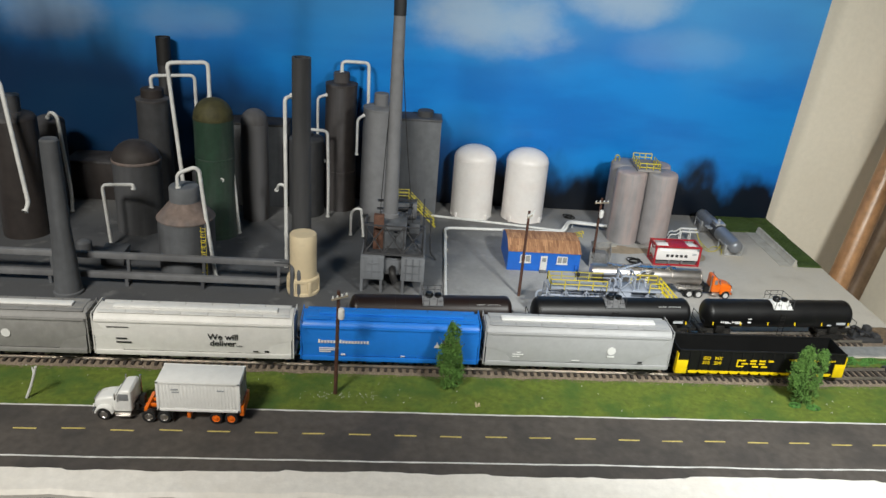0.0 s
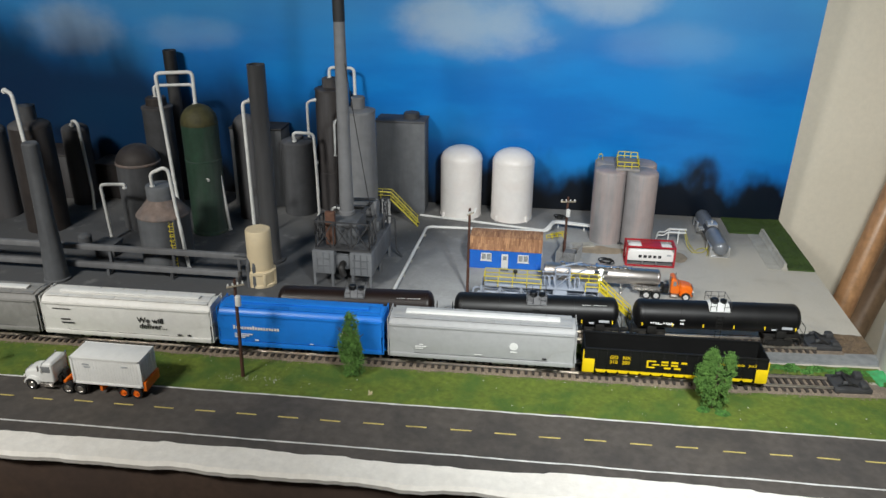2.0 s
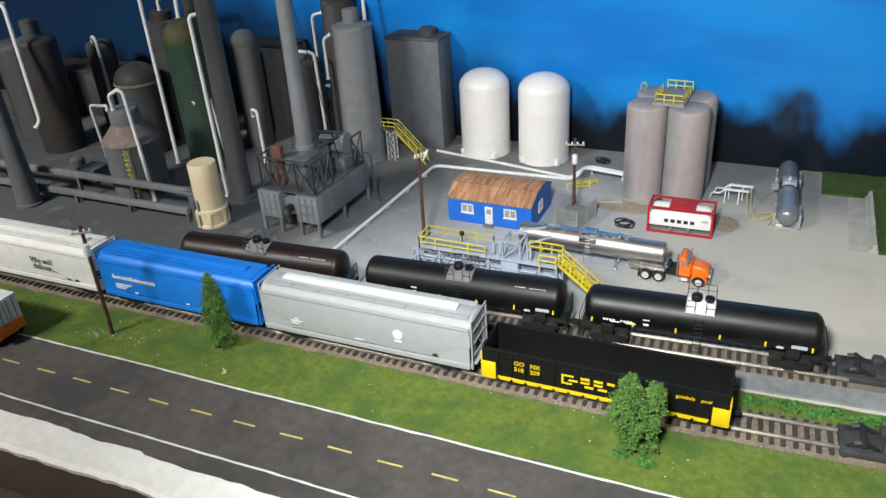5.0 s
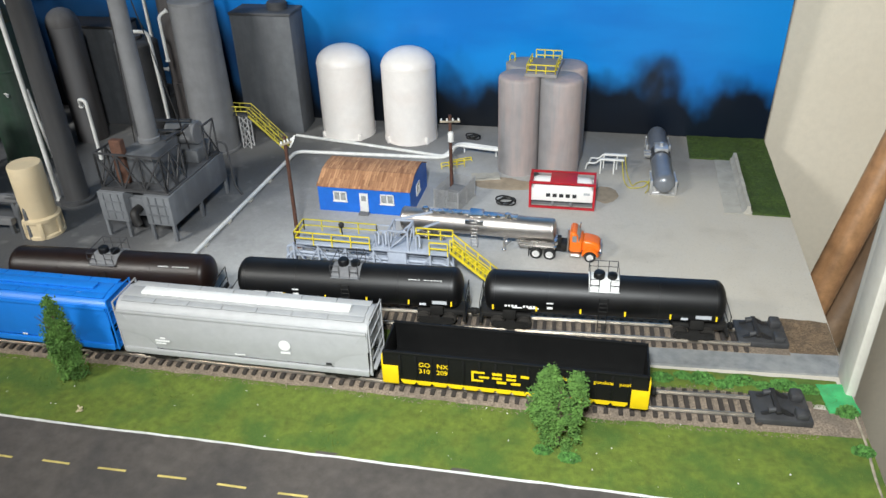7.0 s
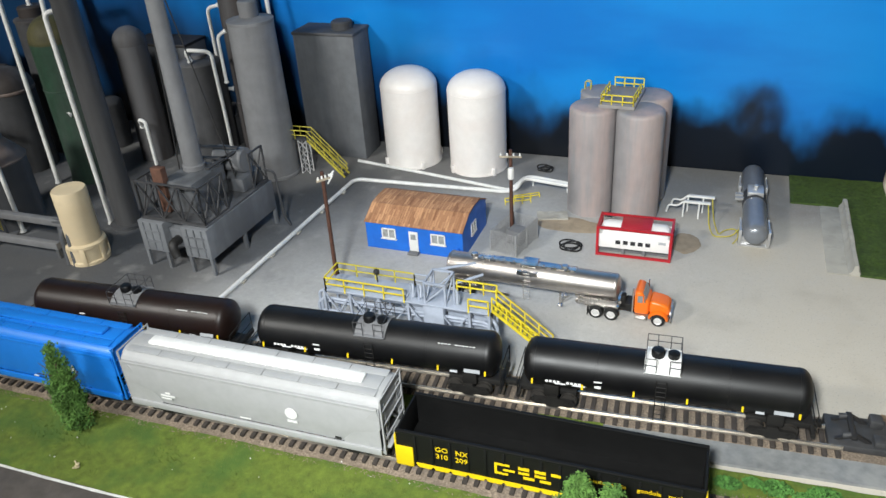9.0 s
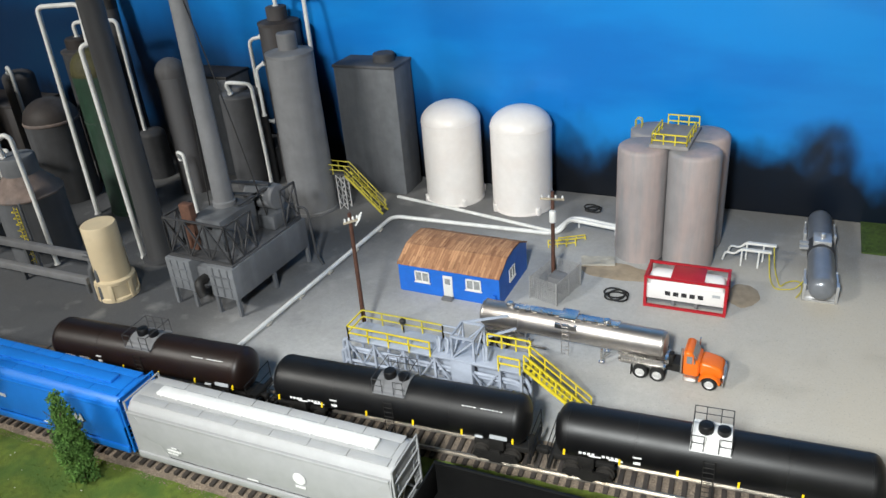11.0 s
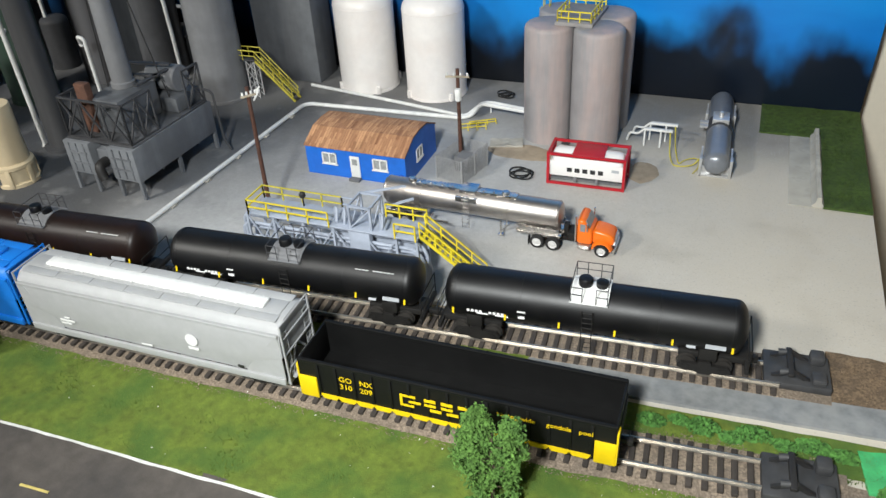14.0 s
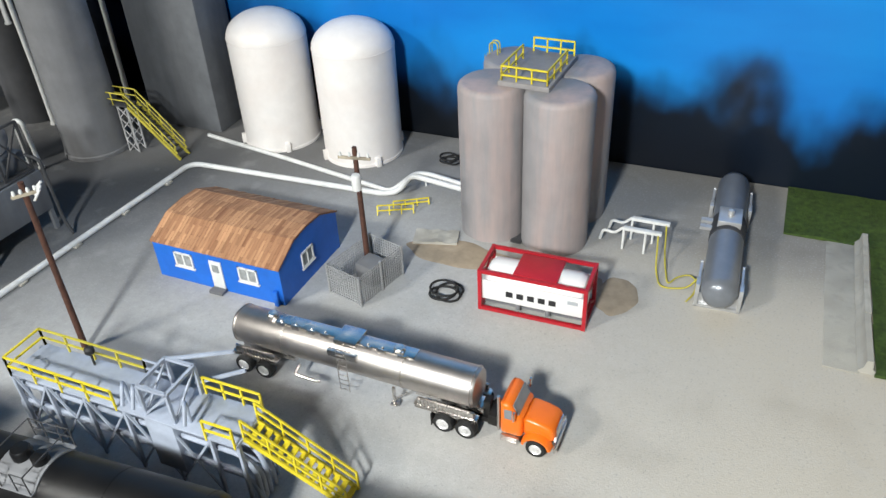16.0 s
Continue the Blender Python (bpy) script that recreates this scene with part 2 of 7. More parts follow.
RACK_GREY = mat("rack_blue_grey", (0.36, 0.40, 0.48), 0.6, vary=0.1, second=(0.26, 0.29, 0.35), amount=0.5, patch=40)
TRUSS_DARK = mat("truss_dark", (0.045, 0.045, 0.048), 0.7, vary=0.2)
RUST_RED = mat("rust_red", (0.12, 0.055, 0.035), 0.8, vary=0.25)
BLUE_SHED = mat("shed_blue", (0.008, 0.128, 0.55), 0.5, vary=0.08, second=(0.01, 0.092, 0.42), amount=0.4, patch=40)
ROOF_RUST = mat("roof_rust", (0.47, 0.24, 0.12), 0.85, vary=0.3, scale=420, second=(0.19, 0.08, 0.04), amount=0.85, patch=150, streak="y")
CASING = mat("casing", (0.66, 0.63, 0.56), 0.5, vary=0.05)
WHITE_TRIM = mat("white_trim", (0.70, 0.70, 0.68), 0.5, vary=0.05)
PANE = mat("pane_grey", (0.30, 0.31, 0.31), 0.15, vary=0.2, scale=300)
HOPPER_GREY = mat("hopper_grey", (0.37, 0.375, 0.38), 0.5, vary=0.05, second=(0.34, 0.34, 0.335), amount=0.4, patch=40, bump=0.05)
HOPPER_SILVER = mat("hopper_silver", (0.74, 0.73, 0.70), 0.5, vary=0.05, second=(0.62, 0.60, 0.57), amount=0.4, patch=40, bump=0.05)
HOPPER_BLUE = mat("hopper_blue", (0.008, 0.185, 0.66), 0.4, vary=0.04, second=(0.008, 0.155, 0.57), amount=0.4, patch=40, bump=0.05)
HOPPER_DULL = mat("hopper_dull", (0.27, 0.265, 0.255), 0.6, vary=0.1, second=(0.2, 0.195, 0.19), amount=0.5, patch=40, bump=0.05)
HATCH_WHITE = mat("hatch_white", (0.78, 0.78, 0.76), 0.55, vary=0.06)
TANK_BLACK = mat("tank_black", (0.0045, 0.0045, 0.005), 0.44, vary=0.15, second=(0.008, 0.0075, 0.0075), amount=0.5, patch=40, bump=0.06, spec=0.4)
TANK_BROWN = mat("tank_brown_black", (0.014, 0.007, 0.0055), 0.42, vary=0.15, second=(0.009, 0.006, 0.005), amount=0.5, patch=40, bump=0.06, spec=0.4)
GON_BLACK = mat("gondola_black", (0.0055, 0.0055, 0.0055), 0.55, vary=0.15, spec=0.3)
GON_YELLOW = mat("gondola_yellow", (0.80, 0.56, 0.008), 0.45, vary=0.06)
STOP_GREY = mat("stop_grey", (0.045, 0.045, 0.047), 0.6, vary=0.2)
TRUCK_FRAME = mat("running_gear_black", (0.014, 0.013, 0.012), 0.6, vary=0.2, spec=0.35)
WHEEL = mat("wheel_steel", (0.06, 0.055, 0.05), 0.45, 0.5)
DECAL_WHITE = mat("decal_white", (0.75, 0.75, 0.74), 0.5, vary=0.03, bump=0)
DECAL_BLACK = mat("decal_black", (0.02, 0.02, 0.022), 0.5, vary=0.03, bump=0)
DECAL_GREY = mat("decal_grey", (0.40, 0.42, 0.44), 0.5, vary=0.1, bump=0)
HUB_SILVER = mat("hub_silver", (0.74, 0.73, 0.72), 0.36, 0.5, vary=0.08)
CHROME = mat("chrome", (0.66, 0.63, 0.60), 0.27, 1.0, vary=0.06, bump=0.05)
STEEL = mat("brushed_steel", (0.56, 0.52, 0.49), 0.42, 1.0, vary=0.08, bump=0.08)
ORANGE = mat("orange_paint", (0.80, 0.16, 0.012), 0.3, vary=0.03, bump=0.02)
WHITE_CAB = mat("white_cab", (0.78, 0.78, 0.76), 0.3, vary=0.03, bump=0.02)
BOX_GREY = mat("box_grey", (0.80, 0.80, 0.78), 0.5, vary=0.04, bump=0.05)
RUBBER = mat("rubber", (0.012, 0.012, 0.012), 0.75, vary=0.2)
GLASS_DARK = mat("cab_glass", (0.22, 0.23, 0.24), 0.12, vary=0.1, bump=0)
RED = mat("red_frame", (0.42, 0.012, 0.022), 0.4, vary=0.08)
ISO_WHITE = mat("iso_white", (0.78, 0.76, 0.74), 0.35, vary=0.03, bump=0.03)
POLE_BROWN = mat("pole_brown", (0.085, 0.035, 0.022), 0.75, vary=0.25, scale=300)
FENCE_GREY = mat("fence_grey", (0.36, 0.36, 0.36), 0.5, 0.2, vary=0.3, scale=1200)
HTANK = mat("tank_blue_grey", (0.22, 0.235, 0.26), 0.32, 0.35, vary=0.06, bump=0.05)
SILVER = mat("silver_frame", (0.58, 0.58, 0.58), 0.35, 0.6, vary=0.1)
CONCRETE = mat("barrier_concrete", (0.44, 0.42, 0.37), 0.9, vary=0.15, second=(0.30, 0.28, 0.24), amount=0.5, patch=60, bump=0.4)
TAN = mat("tan_patch", (0.36, 0.29, 0.21), 0.9, vary=0.15)
GREEN_FILM = mat("green_film", (0.06, 0.40, 0.14), 0.2, vary=0.15)
BARK_DARK = mat("bark_brown", (0.10, 0.075, 0.045), 0.9, vary=0.3)
BARK = mat("bark_pale", (0.42, 0.36, 0.27), 0.9, vary=0.3)
BLOSSOM = mat("pale_lump", (0.60, 0.52, 0.33), 0.9, vary=0.2)


def plank_roof():
    """Rows of short rust-brown dabs, lighter and darker, over the streaked base."""
    nt = ROOF_RUST.node_tree
    ns, ln = nt.nodes, nt.links
    bs = ns["Principled BSDF"]
    base = bs.inputs["Base Color"].links[0].from_socket
    co, mp, br = ns.new("ShaderNodeTexCoord"), ns.new("ShaderNodeMapping"), ns.new("ShaderNodeTexBrick")
    mp.inputs["Rotation"].default_value = (0, 0, radians(90))
    ln.new(co.outputs["Object"], mp.inputs[0])
    ln.new(mp.outputs[0], br.inputs["Vector"])
    br.inputs["Color1"].default_value, br.inputs["Color2"].default_value, br.inputs["Mortar"].default_value = (0.60, 0.33, 0.17, 1), (0.23, 0.10, 0.05, 1), (0.16, 0.07, 0.035, 1)
    br.inputs["Scale"].default_value, br.inputs["Mortar Size"].default_value = 1.0, 0.00012
    br.inputs["Brick Width"].default_value, br.inputs["Row Height"].default_value = 0.013, 0.0024
    mx = ns.new("ShaderNodeMix")
    mx.data_type = "RGBA"
    mx.inputs[0].default_value = 0.6
    ln.new(base, mx.inputs[6])
    ln.new(br.outputs["Color"], mx.inputs[7])
    ln.new(mx.outputs[2], bs.inputs["Base Color"])


plank_roof()


def painted_ground():
    """Pale grey yard, sprayed darker towards the works, darker towards the backdrop, sandier towards the wall."""
    ma = YARD
    nt = ma.node_tree
    ns, ln = nt.nodes, nt.links
    bs = ns["Principled BSDF"]
    base = bs.inputs["Base Color"].links[0].from_socket
    geo = ns.new("ShaderNodeNewGeometry")
    sep = ns.new("ShaderNodeSeparateXYZ")
    ln.new(geo.outputs["Position"], sep.inputs[0])
    wob = ns.new("ShaderNodeTexNoise")
    wob.inputs["Scale"].default_value, wob.inputs["Detail"].default_value = 7, 6
    ln.new(geo.outputs["Position"], wob.inputs["Vector"])

    def blend(prev, color, socket, lo, hi, wobble, top=1.0):
        add = ns.new("ShaderNodeMath")
        add.operation = "MULTIPLY_ADD"
        ln.new(wob.outputs["Fac"], add.inputs[0])
        add.inputs[1].default_value = wobble
        ln.new(socket, add.inputs[2])
        mr = ns.new("ShaderNodeMapRange")
        mr.interpolation_type = "SMOOTHSTEP"
        mr.inputs["From Min"].default_value, mr.inputs["From Max"].default_value = lo + wobble / 2, hi + wobble / 2
        mr.inputs["To Max"].default_value = top
        ln.new(add.outputs[0], mr.inputs["Value"])
        mx = ns.new("ShaderNodeMix")
        mx.data_type = "RGBA"
        mx.inputs[7].default_value = (*color, 1)
        ln.new(mr.outputs[0], mx.inputs[0])
        ln.new(prev, mx.inputs[6])
        return mx.outputs[2]

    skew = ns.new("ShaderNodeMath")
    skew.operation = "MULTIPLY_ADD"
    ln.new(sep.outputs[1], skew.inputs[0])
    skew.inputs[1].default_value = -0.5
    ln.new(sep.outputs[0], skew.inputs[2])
    out = blend(base, (0.55, 0.495, 0.405), sep.outputs[0], 0.34, 0.58, 0.14, 0.8)
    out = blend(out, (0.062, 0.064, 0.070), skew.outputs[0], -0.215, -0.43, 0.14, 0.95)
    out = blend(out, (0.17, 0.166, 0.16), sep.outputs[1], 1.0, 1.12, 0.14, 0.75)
    spots = ns.new("ShaderNodeTexNoise")
    spots.inputs["Scale"].default_value, spots.inputs["Detail"].default_value = 38, 5
    ln.new(geo.outputs["Position"], spots.inputs["Vector"])
    mr = ns.new("ShaderNodeMapRange")
    mr.inputs["From Min"].default_value, mr.inputs["From Max"].default_value = 0.58, 0.75
    mr.inputs["To Max"].default_value = 0.22
    ln.new(spots.outputs["Fac"], mr.inputs["Value"])
    mx = ns.new("ShaderNodeMix")
    mx.data_type = "RGBA"
    mx.inputs[7].default_value = (0.50, 0.495, 0.48, 1)
    ln.new(mr.outputs[0], mx.inputs[0])
    ln.new(out, mx.inputs[6])
    out = mx.outputs[2]
    # sprayed-on speckle, dark and pale, thicker in patches
    for scale, lo, hi, color, top in ((800, 0.56, 0.68, (0.58, 0.58, 0.57), 0.26), (680, 0.58, 0.70, (0.16, 0.16, 0.165), 0.28), (14, 0.55, 0.72, (0.20, 0.20, 0.21), 0.40), (11, 0.54, 0.70, (0.56, 0.565, 0.57), 0.45)):
        sp = ns.new("ShaderNodeTexNoise")
        sp.inputs["Scale"].default_value, sp.inputs["Detail"].default_value = scale, 3
        off = ns.new("ShaderNodeMapping")
        off.inputs["Location"].default_value = (scale * 0.37, scale * 0.11, 0)
        ln.new(geo.outputs["Position"], off.inputs[0])
        ln.new(off.outputs[0], sp.inputs["Vector"])
        mr = ns.new("ShaderNodeMapRange")
        mr.interpolation_type = "SMOOTHSTEP"
        mr.inputs["From Min"].default_value, mr.inputs["From Max"].default_value, mr.inputs["To Max"].default_value = lo, hi, top
        ln.new(sp.outputs["Fac"], mr.inputs["Value"])
        mx = ns.new("ShaderNodeMix")
        mx.data_type = "RGBA"
        mx.blend_type = "MIX" if scale > 100 else "SOFT_LIGHT"
        mx.inputs[7].default_value = (*color, 1)
        fac = mr.outputs[0]
        if scale > 100:
            # paint speckle stays off the dark works floor
            keep = ns.new("ShaderNodeMapRange")
            keep.inputs["From Min"].default_value, keep.inputs["From Max"].default_value, keep.inputs["To Min"].default_value = -0.45, -0.1, 0.2
            ln.new(skew.outputs[0], keep.inputs["Value"])
            mul = ns.new("ShaderNodeMath")
            mul.operation = "MULTIPLY"
            ln.new(fac, mul.inputs[0])
            ln.new(keep.outputs[0], mul.inputs[1])
            fac = mul.outputs[0]
        ln.new(fac, mx.inputs[0])
        ln.new(out, mx.inputs[6])
        out = mx.outputs[2]
    ln.new(out, bs.inputs["Base Color"])


painted_ground()


def painted_sky():
    """Hand-sprayed sky: black low down, strong blue, pale cloud high up."""
    ma = bpy.data.materials.new("painted_sky")
    ma.use_nodes = True
    nt = ma.node_tree
    ns, ln = nt.nodes, nt.links
    bs = ns["Principled BSDF"]
    geo = ns.new("ShaderNodeNewGeometry")
    sep = ns.new("ShaderNodeSeparateXYZ")
    ln.new(geo.outputs["Position"], sep.inputs[0])

    def noise_node(scale, detail, sx=1.0, sz=1.0, rough=0.5):
        mp = ns.new("ShaderNodeMapping")
        mp.inputs["Scale"].default_value = (sx, 1, sz)
        ln.new(geo.outputs["Position"], mp.inputs[0])
        n = ns.new("ShaderNodeTexNoise")
        n.inputs["Scale"].default_value, n.inputs["Detail"].default_value, n.inputs["Roughness"].default_value = scale, detail, rough
        ln.new(mp.outputs[0], n.inputs["Vector"])
        return n.outputs["Fac"]

    def calc(op, a, b=None, c=None):
        m = ns.new("ShaderNodeMath")
        m.operation = op
        for k, v in enumerate((a, b, c)):
            if v is None:
                continue
            if isinstance(v, (int, float)):
                m.inputs[k].default_value = v
            else:
                ln.new(v, m.inputs[k])
        return m.outputs[0]

    def step(v, lo, hi, top=1.0):
        mr = ns.new("ShaderNodeMapRange")
        mr.interpolation_type = "SMOOTHSTEP"
        mr.inputs["From Min"].default_value, mr.inputs["From Max"].default_value, mr.inputs["To Max"].default_value = lo, hi, top
        ln.new(v, mr.inputs["Value"])
        return mr.outputs[0]

    def mix(fac, a, b):
        mx = ns.new("ShaderNodeMix")
        mx.data_type = "RGBA"
        for k, v in ((6, a), (7, b)):
            if isinstance(v, tuple):
                mx.inputs[k].default_value = (*v, 1)
            else:
                ln.new(v, mx.inputs[k])
        ln.new(fac, mx.inputs[0])
        return mx.outputs[2]

    x, z = sep.outputs[0], sep.outputs[2]
    soft, smoke = noise_node(5, 3), noise_node(9, 3, 1.0, 0.6)
    blue = mix(step(noise_node(9, 4, 0.5, 1.6), 0.35, 0.65), (0.003, 0.170, 0.565), (0.004, 0.235, 0.67))
    pale = mix(step(calc("MULTIPLY_ADD", soft, 0.16, z), 0.25, 0.44, 0.55), blue, (0.10, 0.36, 0.62))
    # dabbed clouds (across, up, half width, half height, strength) broken up by soft noise
    ragged = noise_node(13, 5, 0.8, 1.2, 0.6)
    cloud = None
    for cx, cz, rx, rz, top in ((-0.46, 0.265, 0.08, 0.040, 0.42), (0.16, 0.285, 0.11, 0.045, 0.55), (0.34, 0.325, 0.08, 0.035, 0.5), (-0.27, 0.262, 0.08, 0.025, 0.18), (0.44, 0.262, 0.08, 0.03, 0.12), (-0.10, 0.37, 0.2, 0.04, 0.2)):
        u, v = calc("MULTIPLY_ADD", x, 1 / rx, -cx / rx), calc("MULTIPLY_ADD", z, 1 / rz, -cz / rz)
        far = calc("ADD", calc("MULTIPLY", u, u), calc("MULTIPLY", v, v))
        puffed = step(calc("MULTIPLY_ADD", ragged, -2.6, far), 0.5, -1.5, top)
        cloud = puffed if cloud is None else calc("MAXIMUM", cloud, puffed)
    sky = mix(cloud, pale, (0.55, 0.62, 0.64))
    # dark haze rises towards the works on the one side
    haze = calc("MULTIPLY_ADD", x, -0.26, calc("MULTIPLY", z, -1.0))
    haze = calc("MULTIPLY_ADD", smoke, 0.16, haze)
    sky = mix(step(haze, -0.11, 0.02, 0.88), sky, (0.006, 0.012, 0.028))
    puff = noise_node(12, 3.5, 1.0, 0.6, 0.5)
    wave = calc("COSINE", calc("MULTIPLY_ADD", x, 57.1, -29.24))
    low = calc("MULTIPLY_ADD", wave, -0.016, calc("MULTIPLY_ADD", puff, -0.22, z))
    black = step(low, -0.030, -0.082, 0.98)
    sky = mix(black, sky, (0.004, 0.005, 0.007))
    ln.new(sky, bs.inputs["Base Color"])
    bs.inputs["Roughness"].default_value = 0.36
    bp = ns.new("ShaderNodeBump")
    bp.inputs["Strength"].default_value, bp.inputs["Distance"].default_value = 0.12, 0.001
    ln.new(noise_node(160, 4), bp.inputs["Height"])
    ln.new(bp.outputs[0], bs.inputs["Normal"])
    return ma


SKY_PAINT = painted_sky()

# ---- structure ----
def front_bend(x):
    """The front track bends away from the road near its end."""
    return 0.05 * max(0.0, x - 480)


def rear_bend(x):
    """The siding runs at a slight angle to the road."""
    return 0.066 * (max(x, -300.0) - 430)


def bent_strip(bm, bend, y0=0.0, y1=1.0):
    """Shifts a strip sideways along its length, from y0 on and fully past y1."""
    for v in bm.verts:
        v.co.y += bend(v.co.x) * max(0.0, min(1.0, (v.co.y - y0) / (y1 - y0)))
    return bm


X0, X1, Y0, Y1 = -900, 642, 502, 1162
XW, YW = 1050, 1200  # inner faces of the room walls beyond the board


def uneven(bm, x0, x1, y0, y1, nx, ny, z, amp, scale, skirt=None):
    """A gently uneven sheet."""
    g = [[bm.verts.new((x0 + (x1 - x0) * i / nx, y0 + (y1 - y0) * j / ny, 0)) for j in range(ny + 1)] for i in range(nx + 1)]
    for col in g:
        for v in col:
            v.co.z = z + amp * noise.noise(Vector((v.co.x * scale, v.co.y * scale, 3.1)))
    for i in range(nx):
        for j in range(ny):
            bm.faces.new((g[i][j], g[i + 1][j], g[i + 1][j + 1], g[i][j + 1]))
    if skirt is not None:
        rim = [g[i][0] for i in range(nx + 1)] + [g[nx][j] for j in range(1, ny + 1)] + [g[i][ny] for i in range(nx - 1, -1, -1)] + [g[0][j] for j in range(ny - 1, 0, -1)]
        low = [bm.verts.new((v.co.x, v.co.y, skirt)) for v in rim]
        n = len(rim)
        for k in range(n):
            bm.faces.new((rim[k], low[k], low[(k + 1) % n], rim[(k + 1) % n]))
    bmesh.ops.recalc_face_normals(bm, faces=bm.faces[:])
    return bm


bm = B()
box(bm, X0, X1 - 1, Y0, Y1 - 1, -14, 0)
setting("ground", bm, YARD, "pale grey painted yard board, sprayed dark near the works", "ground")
bm = B()
box(bm, X0 - 30, X1 - 0.5, Y1, Y1 + 20, -20, 700)
bmesh.ops.transform(bm, matrix=Matrix.Translation((0, Y1, 0)) @ Matrix.Shear("XY", 4, (0, -0.085)) @ Matrix.Translation((0, -Y1, 0)), verts=bm.verts)
setting("backdrop", bm, SKY_PAINT, "hand-painted blue sky backdrop with black lower edge", "backdrop")
bm = B()
box(bm, XW, XW + 60, -1400, YW, -900, 1500)
setting("wall_east", bm, WALL, "smooth cream painted room wall", "wall")
bm = B()
box(bm, -1560, -1500, -1400, YW, -900, 1500)
setting("wall_west", bm, WALL, "cream painted room wall", "wall")
bm = B()
box(bm, -1500, XW, -1460, -1400, -900, 1500)
setting("wall_south", bm, WALL, "cream painted room wall", "wall")
bm = B()
box(bm, -1560, XW + 60, YW, YW + 50, -900, 1500)
setting("wall_north", bm, WALL, "cream painted room wall", "wall")
bm = B()
box(bm, -1500, XW, -1400, YW, -960, -900)
setting("floor", bm, SHELF, "dark brown room floor", "floor")
bm = B()
box(bm, -1500, XW, -1400, YW, 1500, 1560)
setting("ceiling", bm, CEIL, "plain white ceiling", "ceiling")


# plaster edge of the layout, torn by hand along the road
def plaster_edge():
    bm = B()
    n = 300
    cols = []
    for i in range(n + 1):
        x = X0 + (X1 - 2 - X0) * i / n
        w = noise.noise(Vector((x * 0.018, 0.3, 0))) * 3.5 + noise.noise(Vector((x * 0.09, 4.3, 0))) * 1.6
        back = 515.5 + w * 0.8 + (2.5 if int((x + 900) / 170) % 2 else 0)
        fr = 489 + noise.noise(Vector((x * 0.02, 8.1, 0))) * 4 + noise.noise(Vector((x * 0.11, 2.1, 0))) * 1.5
        cols.append([bm.verts.new((x, back, 0.6)), bm.verts.new((x, back - 0.6, 1.7)), bm.verts.new((x, fr + 3, 0.4)), bm.verts.new((x, fr, -2.5)), bm.verts.new((x, fr + 1, -7)), bm.verts.new((x, 514.8, -7))])
    for a, b in zip(cols, cols[1:]):
        for k in range(6):
            bm.faces.new((a[k], b[k], b[(k + 1) % 6], a[(k + 1) % 6]))
    bmesh.ops.recalc_face_normals(bm, faces=bm.faces[:])
    return bm


setting("trim", plaster_edge(), PLASTER, "rough white plaster edge of the layout board", "trim")
bm = B()
box(bm, X0, X1 - 2, 499, 514.5, -69, -7.5, 1)
setting("fascia", bm, SHELF, "dark brown board under the plaster edge", "fascia")
bm = B()
box(bm, X0, X1 - 2, 380, 512, -140, -70, 2)
setting("shelf", bm, SHELF, "dark brown lower shelf under the layout edge", "shelf")
bm = B()
box(bm, X0, X1 - 2, 515, 1160, -140, -15)
setting("support", bm, SHELF, "dark framing under the layout board", "support")

# road
bm = B()
uneven(bm, X0, X1 - 2, 515.2, 604, 220, 14, 1.0, 0.35, 0.03, 0.05)
setting("road", bm, ASPHALT, "dark asphalt-painted model road with faded stains", "road")


def wavy_line(y, w, seed):
    bm = B()
    n = 260
    prev = None
    for i in range(n + 1):
        x = X0 + (X1 - 3 - X0) * i / n
        c = y + 0.9 * noise.noise(Vector((x * 0.012, seed, 0))) + 0.4 * noise.noise(Vector((x * 0.06, seed, 5)))
        h = w / 2 * (1 + 0.5 * noise.noise(Vector((x * 0.08, seed, 9))))
        z = 1.0 + 0.35 * noise.noise(Vector((x * 0.03, c * 0.03, 3.1))) + 0.22
        row = [bm.verts.new((x, c - h, z - 0.3)), bm.verts.new((x, c - h, z)), bm.verts.new((x, c + h, z)), bm.verts.new((x, c + h, z - 0.3))]
        if prev:
            for k in range(3):
                bm.faces.new((prev[k], row[k], row[k + 1], prev[k + 1]))
        prev = row
    return bm


setting("road_edge_line", wavy_line(600.5, 1.7, 1.0), LINE_WHITE, "hand-painted white road edge line", "road marking")
setting("road_edge_line", wavy_line(531.5, 1.6, 6.0), LINE_WHITE, "hand-painted white road edge line", "road marking")
bm = B()
box(bm, -9.6, 9.6, -0.75, 0.75, 0, 0.35, 0.12)
dash = part("road_dash", bm, LINE_YELLOW)
tagged(dash, "short yellow painted centre-line dash on the road", "road marking", "yellow centre dashes", "structure")
dash.matrix_world = pose(-0.0703, 0.567, 0.0011)
for k in range(-20, 18):
    if k:
        o = new("road_dash", dash.data)
        tagged(o, dash["label"], "road marking", "yellow centre dashes", "structure")
        o.matrix_world = pose(-0.0703 + 0.0402 * k + random.uniform(-0.0006, 0.0006), 0.567 + random.uniform(-0.0008, 0.0008), 0.0011, 0, 0, random.uniform(-1.5, 1.5))

